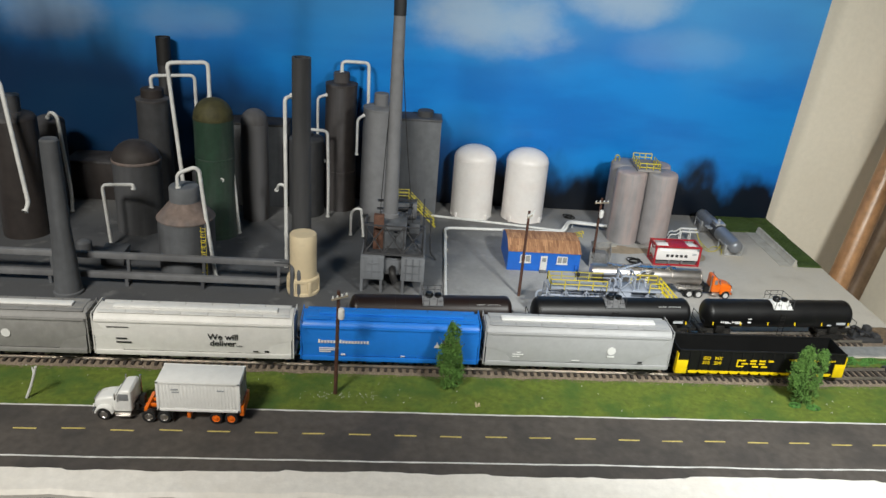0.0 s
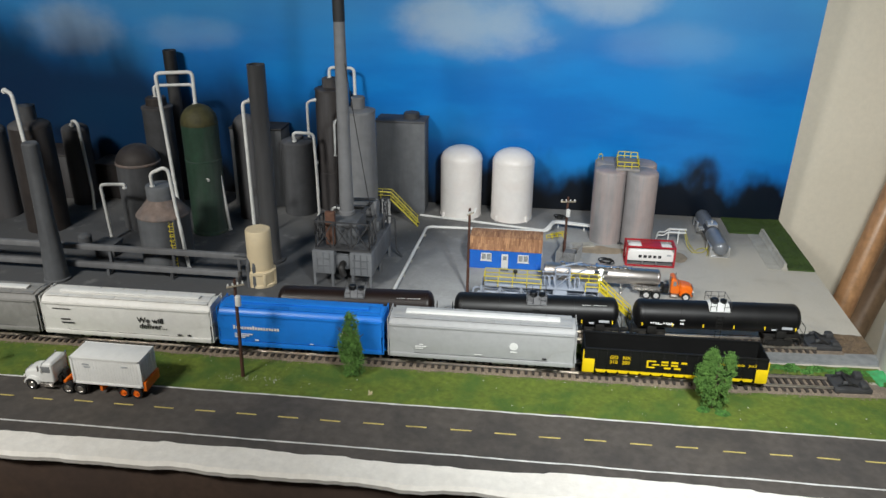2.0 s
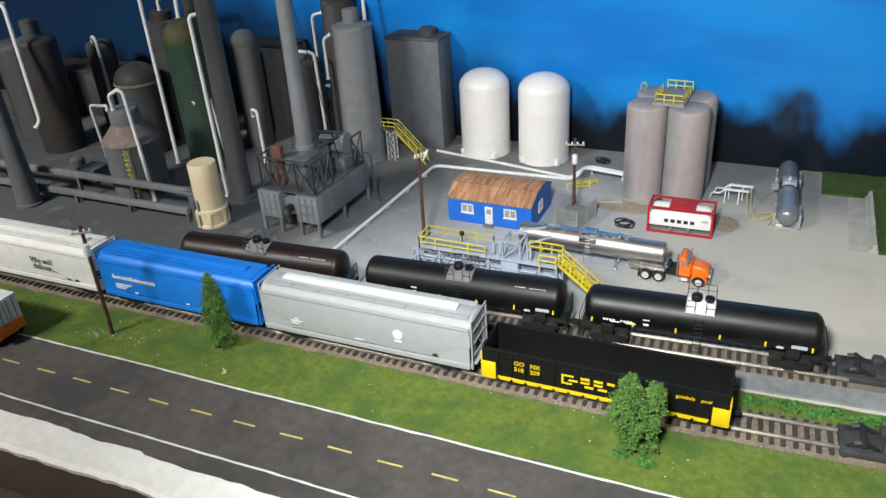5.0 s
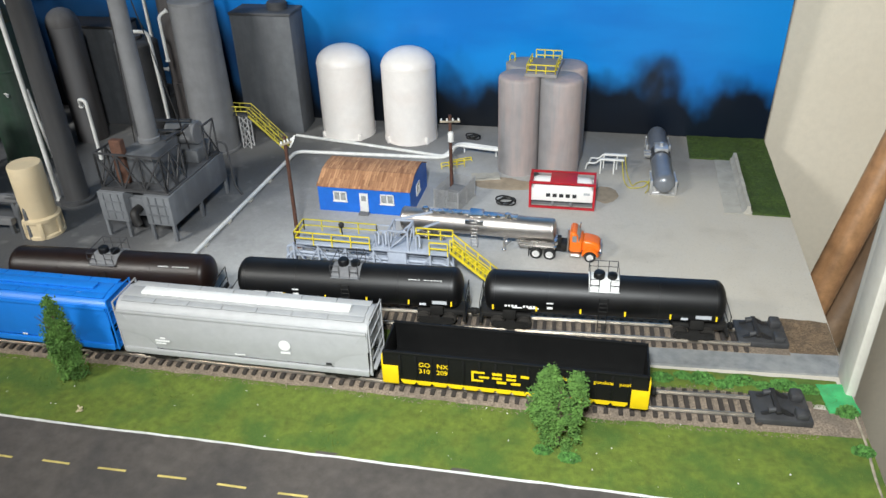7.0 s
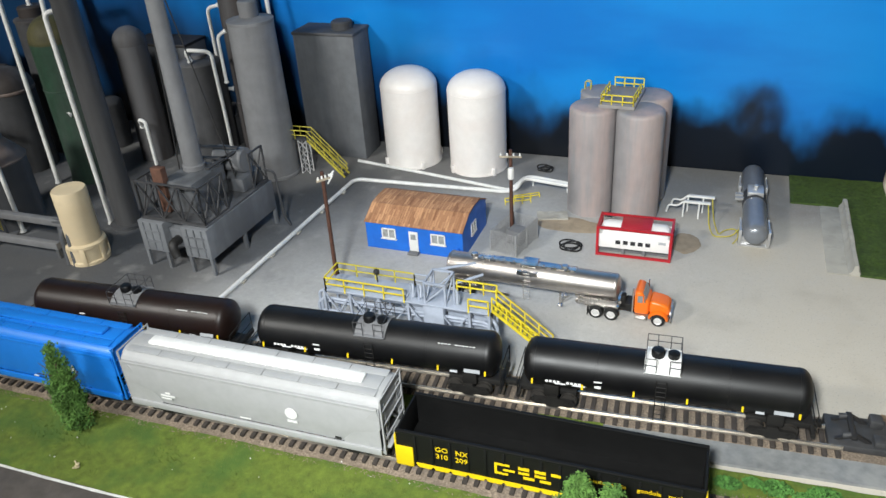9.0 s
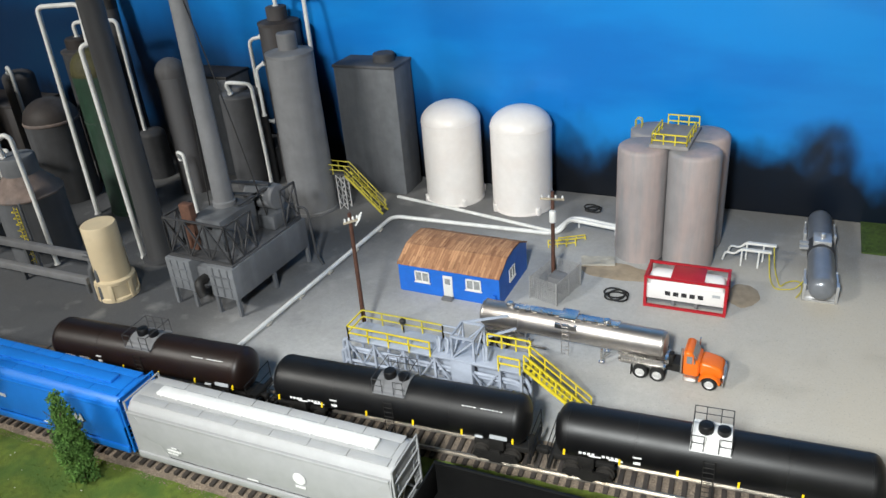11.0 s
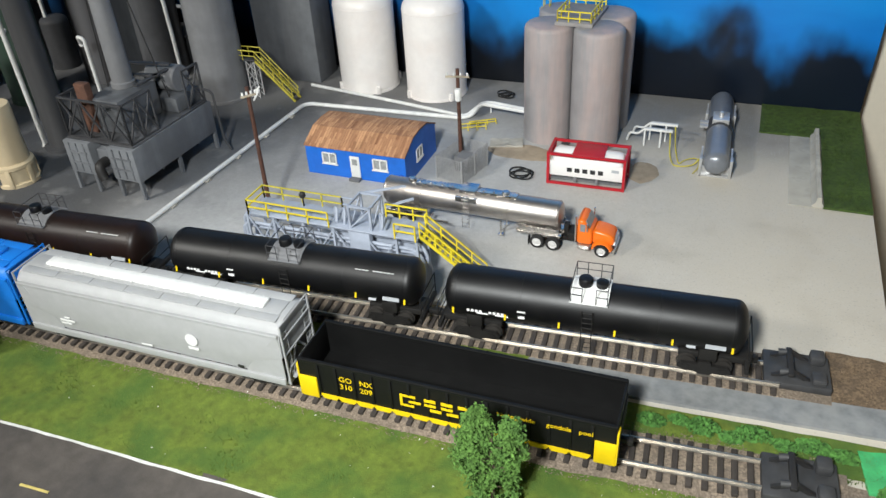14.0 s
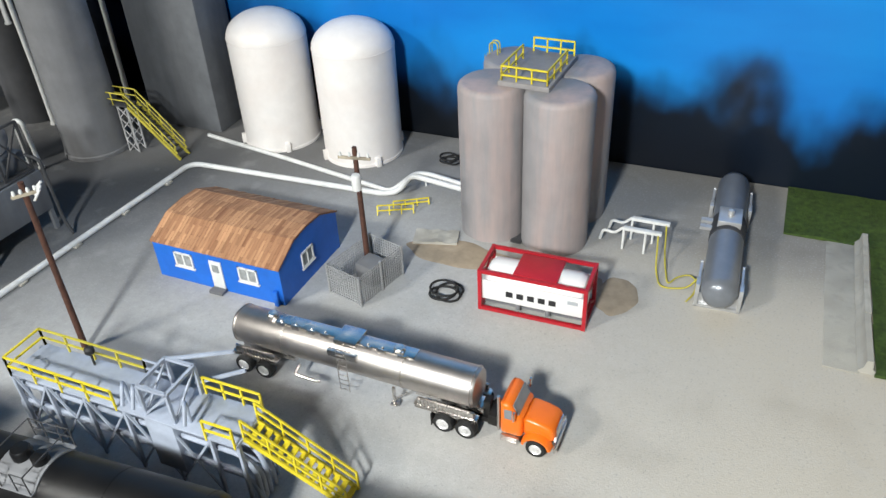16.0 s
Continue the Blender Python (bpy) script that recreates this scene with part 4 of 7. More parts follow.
def gondola(x0, length):
    t = thing("gondola_car", x0 + length / 2, 679.5, RAILTOP, 0, "black open gondola car with yellow ends and sill", "gondola car")
    h, w = length / 2, 16.9
    bm = B()
    box(bm, -h, h, -w + 0.8, w - 0.8, 9.5, 11.5)
    part("floor", bm, GON_BLACK, t)
    for s in (-1, 1):
        bm = B()
        box(bm, -h, h, s * (w - 0.5) - 0.5, s * (w - 0.5) + 0.5, 8.5, 33)
        part("side", bm, GON_BLACK, t)
        bm = B()
        box(bm, -h, h, s * (w - 0.2) - 1.1, s * (w - 0.2) + 1.1, 32.4, 34.4, 0.4)
        part("top_rail", bm, GON_BLACK, t)
        bm = B()
        box(bm, -0.8, 0.8, -0.5, 0.5, 11.5, 32.4, 0.2)
        post = part("side_post", bm, GON_BLACK, t)
        post.location = ((-h + 12) * MM, s * (w + 0.5) * MM, 0)
        for k in range(1, 15):
            again(post, -h + 12 + k * (length - 24) / 14, s * (w + 0.5), 0)
        bm = B()
        step = (length - 24) / 14
        out = [(-h + 12, 10.6), (h - 12, 10.6)]
        for k in range(13, -1, -1):
            x = -h + 12 + k * step
            out += [(x + step - 0.1, 9.7), (x + step - 1.6, 7.6), (x + 1.6, 7.6), (x + 0.1, 9.7)]
        near, far = s * (w + 0.7), s * (w - 0.2)
        va = [bm.verts.new((x, near, z)) for x, z in out]
        vb = [bm.verts.new((x, far, z)) for x, z in out]
        bm.faces.new(va)
        bm.faces.new(vb[::-1])
        for k in range(len(out)):
            bm.faces.new((va[k], vb[k], vb[(k + 1) % len(out)], va[(k + 1) % len(out)]))
        bmesh.ops.recalc_face_normals(bm, faces=bm.faces[:])
        part("side_sill", bm, GON_YELLOW, t, "yellow scalloped side sill")
        for e in (-1, 1):
            bm = B()
            x1, x2 = e * (h + 0.2), e * (h - 10.5)
            box(bm, min(x1, x2), max(x1, x2), min(s * (w - 0.6), s * (w + 1.0)), max(s * (w - 0.6), s * (w + 1.0)), 7.0, 22, 0.2)
            part("corner_panel", bm, GON_YELLOW, t, "yellow corner panel")
    for e in (-1, 1):
        bm = B()
        box(bm, e * (h - 0.5) - 0.6, e * (h - 0.5) + 0.6, -w, w, 8.5, 33.6, 0.2)
        for z in (14, 19.5, 25):
            box(bm, e * h - 0.9, e * h + 0.9, -w + 2, w - 2, z, z + 2.2, 0.5)
        part("end_wall", bm, GON_BLACK, t)
        bm = B()
        box(bm, e * (h + 0.6) - 0.5, e * (h + 0.6) + 0.5, -w - 0.6, -w + 5, 7, 30, 0.2)
        part("end_post", bm, GON_YELLOW, t, "yellow end post")
        bogie(t, e * (h - 22))
        coupler(t, e * h, e)
    bm = B()
    box(bm, -h + 2, h - 2, -5, 5, 6.5, 9.5, 0.3)
    part("centre_sill", bm, GON_BLACK, t)
    for text, x, z in (("GO   NX", -63, 24.0), ("310   209", -63, 18.6)):
        lettering("car_lettering", text, 5.2, GON_YELLOW, t, Matrix.Translation((x, -18.05, z)) @ SIDE, "yellow car lettering")
    marks("emblem", [(-27, -18, 23.4, 24.8), (-27, -25.4, 16.4, 23.4), (-25.4, -19, 16.4, 17.8), (-22, -15, 19.6, 21.0), (-13, -6.5, 22.8, 24.8), (-13, -6.5, 19.6, 21.2), (-10, -3.5, 16.2, 18.0), (-3.5, 3, 22.8, 24.8), (-3.5, 3, 19.6, 21.2), (-0.5, 6, 16.2, 18.0), (6, 11.5, 22.8, 24.8)], -17.9, GON_YELLOW, t, "yellow block-shaped emblem")
    for text, x, z in (("Natio", 27, 25.0), ("n", 36.6, 23.4), ("wide", 39.6, 25.0), ("gondola", 53, 25.0), ("pool", 69.5, 25.0)):
        lettering("slogan", text, 4.0, GON_YELLOW, t, Matrix.Translation((x, -18.05, z)) @ SIDE, "yellow slogan lettering")
    return t


gondola(325, 176)


def tank_car(x0, length, paint, bright, label):
    t = thing("tank_car", x0 + length / 2, 758 + rear_bend(x0 + length / 2), RAILTOP, 3.78, label, "tank car", "black tank cars")
    h, r, zc = length / 2, 15.6, 29.5
    bm = B()
    prof = [(0.01, -h)]
    for k in range(1, 9):
        a = k / 8 * math.pi / 2
        prof.append((r * math.sin(a), -h + 7.5 * (1 - math.cos(a))))
    for k in range(5):
        prof.append((r, -h + 9 + (length - 18) * k / 4))
    prof += [(q, -z) for q, z in prof[8:0:-1]] + [(0.01, h)]
    lathe(bm, prof, seg=48, m=Matrix.Translation((0, 0, zc)) @ Matrix.Rotation(radians(90), 4, "Y"))
    shell = part("tank_shell", bm, paint, t)
    for x in (-h + 9, -h * 0.45, h * 0.45, h - 9):
        bm = B()
        lathe(bm, [(r, -0.35), (r + 0.16, -0.3), (r + 0.16, 0.3), (r, 0.35)], seg=48, m=Matrix.Translation((x, 0, zc)) @ Matrix.Rotation(radians(90), 4, "Y"))
        part("weld_band", bm, paint, shell)
    # top platform
    deck = HATCH_WHITE if bright else GREY_LIGHT
    bm = B()
    for k in range(9):
        a0, a1 = radians(-48 + k * 10.7), radians(-48 + (k + 1) * 10.7)
        vs = [bm.verts.new((x, (r + rr) * math.sin(a), zc + (r + rr) * math.cos(a))) for rr in (0.1, 0.7) for x in (-11, 11) for a in (a0, a1)]
        for q in ((4, 5, 7, 6), (0, 2, 3, 1), (0, 1, 5, 4), (2, 6, 7, 3), (0, 4, 6, 2), (1, 3, 7, 5)):
            bm.faces.new([vs[i] for i in q])
    bmesh.ops.remove_doubles(bm, verts=bm.verts[:], dist=0.01)
    bmesh.ops.recalc_face_normals(bm, faces=bm.faces[:])
    plat = part("platform_plate", bm, deck, t, "pale curved platform plate")
    bm = B()
    box(bm, -11, 11, -13.5, -8.5, zc + r - 4.6, zc + r - 3.8, 0.2)
    box(bm, -11, 11, 8.5, 13.5, zc + r - 4.6, zc + r - 3.8, 0.2)
    part("walkway", bm, deck, plat)
    bm = B()
    lathe(bm, [(4.2, 0), (4.2, 4), (3.6, 5), (0.01, 5.6)], -3.5, 0, zc + r, 20)
    lathe(bm, [(3.6, 0), (3.6, 3.5), (0.01, 4.8)], 6, 0, zc + r, 18)
    part("manway", bm, TANK_BLACK, plat, "black manway and valve dome")
    for y in (-13, 13):
        bm = B()
        for x in (-10.5, -4, 4, 10.5):
            rod(bm, (x, y, zc + r - 4), (x, y, zc + r + 6.5), 0.28, seg=6)
        for z in (1.5, 6.5):
            for a, b in ((-10.5, -4), (4, 10.5)) if y < 0 else ((-10.5, 10.5),):
                rod(bm, (a, y, zc + r + z), (b, y, zc + r + z), 0.28, seg=6)
        part("railing", bm, TRUSS_DARK, plat)
    for x in (-10.5, 10.5):
        bm = B()
        rod(bm, (x, -13, zc + r + 6.5), (x, 13, zc + r + 6.5), 0.28, seg=6)
        part("end_rail", bm, TRUSS_DARK, plat)
    ladder(t, 0, -r - 0.4, 6, zc + 8, 6, TRUCK_FRAME, "x")
    for e in (-1, 1):
        bm = B()
        box(bm, min(e * (h - 36), e * (h + 2)), max(e * (h - 36), e * (h + 2)), -7, 7, 8.5, 12.5, 0.5)
        box(bm, e * (h - 20) - 5, e * (h - 20) + 5, -12, 12, 11, 20, 0.8)
        box(bm, e * (h + 1.5) - 1.2, e * (h + 1.5) + 1.2, -15.5, 15.5, 8.5, 12.0, 0.4)
        part("stub_sill", bm, TRUCK_FRAME, t)
        bm = B()
        for y in (-15, 15):
            rod(bm, (e * (h + 2), y, 9), (e * (h + 2), y, 27), 0.35, seg=6)
        rod(bm, (e * (h + 2), -15, 27), (e * (h + 2), 15, 27), 0.35, seg=6)
        rod(bm, (e * (h + 2), -15, 18), (e * (h + 2), 15, 18), 0.35, seg=6)
        part("handrail", bm, TRUCK_FRAME, t)
        bogie(t, e * (h - 21))
        coupler(t, e * (h + 1), e)
    # yellow reflective bars along the lower side
    for k in range(6):
        x = -h + 8 + k * (length - 16) / 5
        bm = B()
        a = radians(105)
        y, z = -(r + 0.05) * math.sin(a), zc + (r + 0.05) * math.cos(a)
        box(bm, -0.6, 0.6, -0.25, 0.25, -3.1, 3.1, 0, Matrix.Translation((x, y, z)) @ Matrix.Rotation(radians(-15), 4, "X"))
        part("reflector", bm, GON_YELLOW, t, "yellow reflective strip")
    def side(x, w, ang, hh, name="marking", material=DECAL_WHITE, note="white marking bar"):
        bm = B()
        box(bm, -w / 2, w / 2, -0.22, 0.22, -hh / 2, hh / 2, 0, Matrix.Translation((x, -(r + 0.03) * math.sin(radians(ang)), zc + (r + 0.03) * math.cos(radians(ang)))) @ Matrix.Rotation(radians(90 - ang), 4, "X"))
        part(name, bm, material, t, note, False)

    for k in range(4):
        side(-h + 17.5 + k * 2.5, 1.7, 103, 1.8)
        side(-h + 31 + k * 2.5, 1.7, 103, 1.8)
    side(-h + 26, 7, 110, 1.0)
    side(-h + 38, 8, 110, 1.0)
    side(-h + 50, 4, 103, 2.2)
    side(-h + 50, 5, 88, 1.0)
    if not bright:
        for k in range(4):
            side(h - 40 + k * 2.4, 1.6, 42, 1.7)
        for k in range(6):
            side(h - 28 + k * 2.4, 1.6, 42, 1.7)
    side(h - 17, 11, 104, 4.2, "data_panel", DECAL_GREY, "pale data panel")
    side(h - 30, 5, 116, 2.6, "data_panel", DECAL_GREY, "pale data panel")
    return t


tank_car(-9, 174, TANK_BROWN, False, "brown-black tank car with grey top platform")
tank_car(186, 179, TANK_BLACK, False, "black tank car with grey top platform and railing")
tank_car(380, 177, TANK_BLACK, True, "glossy black tank car with white top platform")


# ---- road vehicles ----
def wheel(parent, x, y, r, w, hub, name="wheel"):
    bm = B()
    prof = [(r * 0.62, -w / 2), (r * 0.94, -w / 2), (r, -w / 2 + 0.5), (r, w / 2 - 0.5), (r * 0.94, w / 2), (r * 0.62, w / 2), (r * 0.6, 0), (r * 0.62, -w / 2)]
    lathe(bm, prof, seg=24, m=Matrix.Translation((x, y, r)) @ Matrix.Rotation(radians(90), 4, "X"), capped=False)
    tyre = part("tyre", bm, RUBBER, parent)
    bm = B()
    s = -1 if y < 0 else 1
    lathe(bm, [(r * 0.6, -w * 0.38), (r * 0.66, w * 0.46), (r * 0.60, w * 0.54), (r * 0.50, w * 0.40), (r * 0.28, w * 0.46), (r * 0.24, w * 0.62), (0.01, w * 0.66)], seg=18, m=Matrix.Translation((x, y, r)) @ Matrix.Rotation(radians(-90 * s), 4, "X"))
    part("rim", bm, hub, tyre)


def tractor(t, paint, hub, step_paint, back=-33, half=12.5):
    """Conventional cab facing +x, nose at 0, drive axles behind."""
    # cab shell
    bm = B()
    cab = [(back, 8), (back, 28.5), (back + 1.5, 30.3), (-22.8, 29.6), (-19, 22), (-16.5, 21.4), (-16.5, 8)]
    a = [bm.verts.new((x, -half, z)) for x, z in cab]
    b = [bm.verts.new((x, half, z)) for x, z in cab]
    n = len(a)
    for k in range(n):
        bm.faces.new((a[k], a[(k + 1) % n], b[(k + 1) % n], b[k]))
    bm.faces.new(a[::-1])
    bm.faces.new(b)
    bmesh.ops.recalc_face_normals(bm, faces=bm.faces[:])
    bmesh.ops.bevel(bm, geom=bm.edges[:], offset=2.4, segments=4, affect="EDGES", profile=0.5)
    cabo = part("cab", bm, paint, t)
    bm = B()
    hood = [(-17, 9), (-17, 21.4), (-8, 20.2), (-1.5, 18.2), (0.5, 15), (0.5, 9)]
    a = [bm.verts.new((x, -9.2, z)) for x, z in hood]
    b = [bm.verts.new((x, 9.2, z)) for x, z in hood]
    n = len(a)
    for k in range(n):
        bm.faces.new((a[k], a[(k + 1) % n], b[(k + 1) % n], b[k]))
    bm.faces.new(a[::-1])
    bm.faces.new(b)
    bmesh.ops.recalc_face_normals(bm, faces=bm.faces[:])
    bmesh.ops.bevel(bm, geom=bm.edges[:], offset=2.6, segments=4, affect="EDGES", profile=0.5)
    part("hood", bm, paint, t)
    for s in (-1, 1):
        # fenders arch over the front wheels
        bm = B()
        rows = []
        for k in range(12):
            a0 = math.pi * (0.06 + 0.88 * k / 11)
            rows.append([bm.verts.new((-8.5 + rr * math.cos(a0), s * yy, 5.4 + rr * math.sin(a0))) for rr, yy in ((6.6, 8.5), (8.4, 8.5), (8.2, 12.6), (7.6, 13.4), (6.6, 13.2))])
        for p, q in zip(rows, rows[1:]):
            for k in range(5):
                bm.faces.new((p[k], p[(k + 1) % 5], q[(k + 1) % 5], q[k]))
        bm.faces.new(rows[0])
        bm.faces.new(rows[-1][::-1])
        bmesh.ops.recalc_face_normals(bm, faces=bm.faces[:])
        part("front_fender", bm, paint, t)
    bm = B()
    box(bm, 0.3, 1.6, -11.5, 11.5, 4.5, 8.2, 0.5)
    part("bumper", bm, CHROME, t)
    bm = B()
    box(bm, 0.2, 1.0, -6, 6, 9.5, 17, 0.3)
    part("grille", bm, CHROME, t)
    for s in (-1, 1):
        bm = B()
        rod(bm, (0.2, s * 8.0, 11.5), (1.3, s * 8.0, 11.5), 1.5, seg=12)
        part("headlight", bm, ISO_WHITE, t)
        bm = B()
        box(bm, back + 2.6, -22.0, s * half - 0.2, s * half + 0.2, 20, 26.6, 0.1)
        part("side_window", bm, GLASS_DARK, cabo)
        bm = B()
        box(bm, back + 1, -18, min(s * (half - 0.5), s * (half + 1.5)), max(s * (half - 0.5), s * (half + 1.5)), 4.5, 8.5, 0.4)
        for k in range(3):
            box(bm, back + 2, -19, min(s * (half + 1.4), s * (half + 1.9)), max(s * (half + 1.4), s * (half + 1.9)), 5 + k * 1.2, 5.6 + k * 1.2)
        part("fuel_tank_step", bm, step_paint, t)
        bm = B()
        rod(bm, (-20.5, s * (half - 0.3), 26), (-20, s * (half + 2.5), 26.5), 0.3, seg=6)
        box(bm, -20.6, -19.6, s * (half + 2.5) - 0.9, s * (half + 2.5) + 0.9, 22.5, 28.5, 0.2)
        part("mirror", bm, CHROME, cabo)
    bm = B()
    vs = [bm.verts.new(p) for p in ((-22.2, 2 - half, 28.6), (-22.2, half - 2, 28.6), (-19.2, half - 2, 22.6), (-19.2, 2 - half, 22.6))]
    ws = [bm.verts.new((v.co.x + 0.45, v.co.y, v.co.z + 0.2)) for v in vs]
    bm.faces.new(ws)
    for k in range(4):
        bm.faces.new((vs[k], vs[(k + 1) % 4], ws[(k + 1) % 4], ws[k]))
    part("windscreen", bm, GLASS_DARK, cabo)
    bm = B()
    rod(bm, (back - 1.3, 2.5 - half, 8), (back - 1.3, 2.5 - half, 32.0), 0.9, seg=10)
    part("exhaust_pipe", bm, CHROME, t)
    bm = B()
    box(bm, -70, -1, -4.5, -2.5, 5.5, 8.5, 0.2)
    box(bm, -70, -1, 2.5, 4.5, 5.5, 8.5, 0.2)
    box(bm, -60, -44, -5, 5, 8.5, 10.2, 0.4)
    box(bm, -37, back - 0.4, -7, 7, 7, 14, 0.6)
    box(bm, -41, -37, -3, 3, 8, 19, 0.6)
    tube(bm, [(-36, 4, 15), (-40, 5, 10), (-46, 3, 12)], 0.7, 3, 8)
    part("chassis", bm, TRUCK_FRAME, t)
    for s in (-1, 1):
        wheel(t, -8.5, s * 11.2, 5.4, 4.0, hub)
        for x in (-47, -60):
            wheel(t, x, s * 12.2, 5.8, 5.6, hub)
        bm = B()
        box(bm, -67.4, -66.8, s * 11 - 3, s * 11 + 3, 1.5, 10, 0.1)
        part("mud_flap", bm, RUBBER, t)


def tanker_truck():
    t = thing("tanker_truck", 464.5, 874, 0.2, -1.0, "orange truck with a shiny chrome road tanker trailer", "truck")
    t.scale = (0.92, 0.92, 0.92)
    tractor(t, ORANGE, HUB_SILVER, CHROME, -28.8, 11.0)
    r, zc = 11.3, 25.4
    a, b = -198, -42
    bm = B()
    prof = [(0.01, 0), (r * 0.55, 0.6), (r * 0.9, 2.0), (r, 4.0), (r, (b - a) / 2), (r, b - a - 4), (r * 0.9, b - a - 2), (r * 0.55, b - a - 0.6), (0.01, b - a)]
    lathe(bm, prof, seg=40, m=Matrix.Translation((a, 0, zc)) @ Matrix.Rotation(radians(90), 4, "Y"))
    tank = part("tank", bm, STEEL, t)
    for x in (a + 4, a + 36, a + 74, a + 112, b - 4):
        bm = B()
        lathe(bm, [(r, -0.5), (r + 0.35, -0.4), (r + 0.35, 0.4), (r, 0.5)], seg=40, m=Matrix.Translation((x, 0, zc)) @ Matrix.Rotation(radians(90), 4, "Y"))
        part("tank_band", bm, STEEL, tank)
    bm = B()
    box(bm, a + 70, a + 84, -7, 7, zc + r - 1.5, zc + r + 1.8, 0.4)
    for x in (a + 26, a + 108):
        lathe(bm, [(3.4, 0), (3.4, 2.2), (2.6, 3), (0.01, 3.2)], x, 0, zc + r - 0.4, 16)
    box(bm, a + 30, a + 70, -4, 4, zc + r - 0.4, zc + r + 0.7, 0.2)
    box(bm, a + 84, a + 118, -4, 4, zc + r - 0.4, zc + r + 0.7, 0.2)
    part("top_walkway", bm, CHROME, tank)
    for k, x in enumerate((a + 34, a + 44, a + 54, a + 63, a + 90, a + 99, a + 111)):
        bm = B()
        box(bm, x - 2.6, x + 2.6, -5.2, -3.6, zc + r - 1.6, zc + r + 1.2 + (k % 2) * 0.5, 0.2)
        rod(bm, (x, -3, zc + r + 0.6), (x, -3, zc + r + 2.4), 0.8, seg=8)
        part("fitting", bm, CHROME, tank)
    bm = B()
    box(bm, a + 68, a + 86, -r - 0.4, -r + 2.6, zc + 4.6, zc + 8.8, 0.3)
    part("side_step", bm, CHROME, tank)
    ladder(t, a + 77, -r - 0.9, 6, zc + 11, 6, CHROME, "x")
    bm = B()
    box(bm, a + 3, a + 40, -5, 5, 9.5, 14.5, 0.5)
    part("rear_subframe", bm, CHROME, t)
    bm = B()
    box(bm, -80, -40, -5, 5, 11.5, 15, 0.5)
    part("front_subframe", bm, CHROME, t)
    for x0, x1 in ((a + 1, a + 32), (-78, -41)):
        for s in (-1, 1):
            bm = B()
            box(bm, x0, x1, min(s * 8, s * 12.6), max(s * 8, s * 12.6), 12.2, 13.2, 0.3)
            for k in range(4):
                box(bm, x0 + 1, x1 - 1, min(s * 12.3, s * 12.9), max(s * 12.3, s * 12.9), 10.8 + k * 0.7, 11.2 + k * 0.7)
            fender = part("fender", bm, CHROME, t)
            bm = B()
            box(bm, x0 + 2, x1 - 2, min(s * 10.6, s * 12.2), max(s * 10.6, s * 12.2), 13.0, 17.6, 0.4)
            n = int((x1 - x0 - 6) / 2.2)
            for k in range(n):
                box(bm, x0 + 3 + k * 2.2, x0 + 4.1 + k * 2.2, min(s * 12.0, s * 12.7), max(s * 12.0, s * 12.7), 13.4, 17.2)
            part("hose_tray", bm, CHROME, fender)
    for s in (-1, 1):
        for x in (a + 9, a + 23):
            wheel(t, x, s * 12.4, 5.8, 5.6, HUB_SILVER)
        bm = B()
        beam(bm, (-92, s * 8, zc - 10), (-92, s * 8, 3.5), 1.6)
        box(bm, -94, -90, s * 8 - 2, s * 8 + 2, 2.6, 3.6)
        beam(bm, (-92, s * 8, 6), (-84, s * 8, zc - 11), 0.9)
        part("landing_leg", bm, CHROME, t)
    bm = B()
    tube(bm, [(a + 45, -8, 12), (a + 45, -14.5, 10), (a + 62, -14.5, 10)], 1.0, 2, 8)
    part("outlet_pipe", bm, CHROME, t)
    return t


tanker_truck()


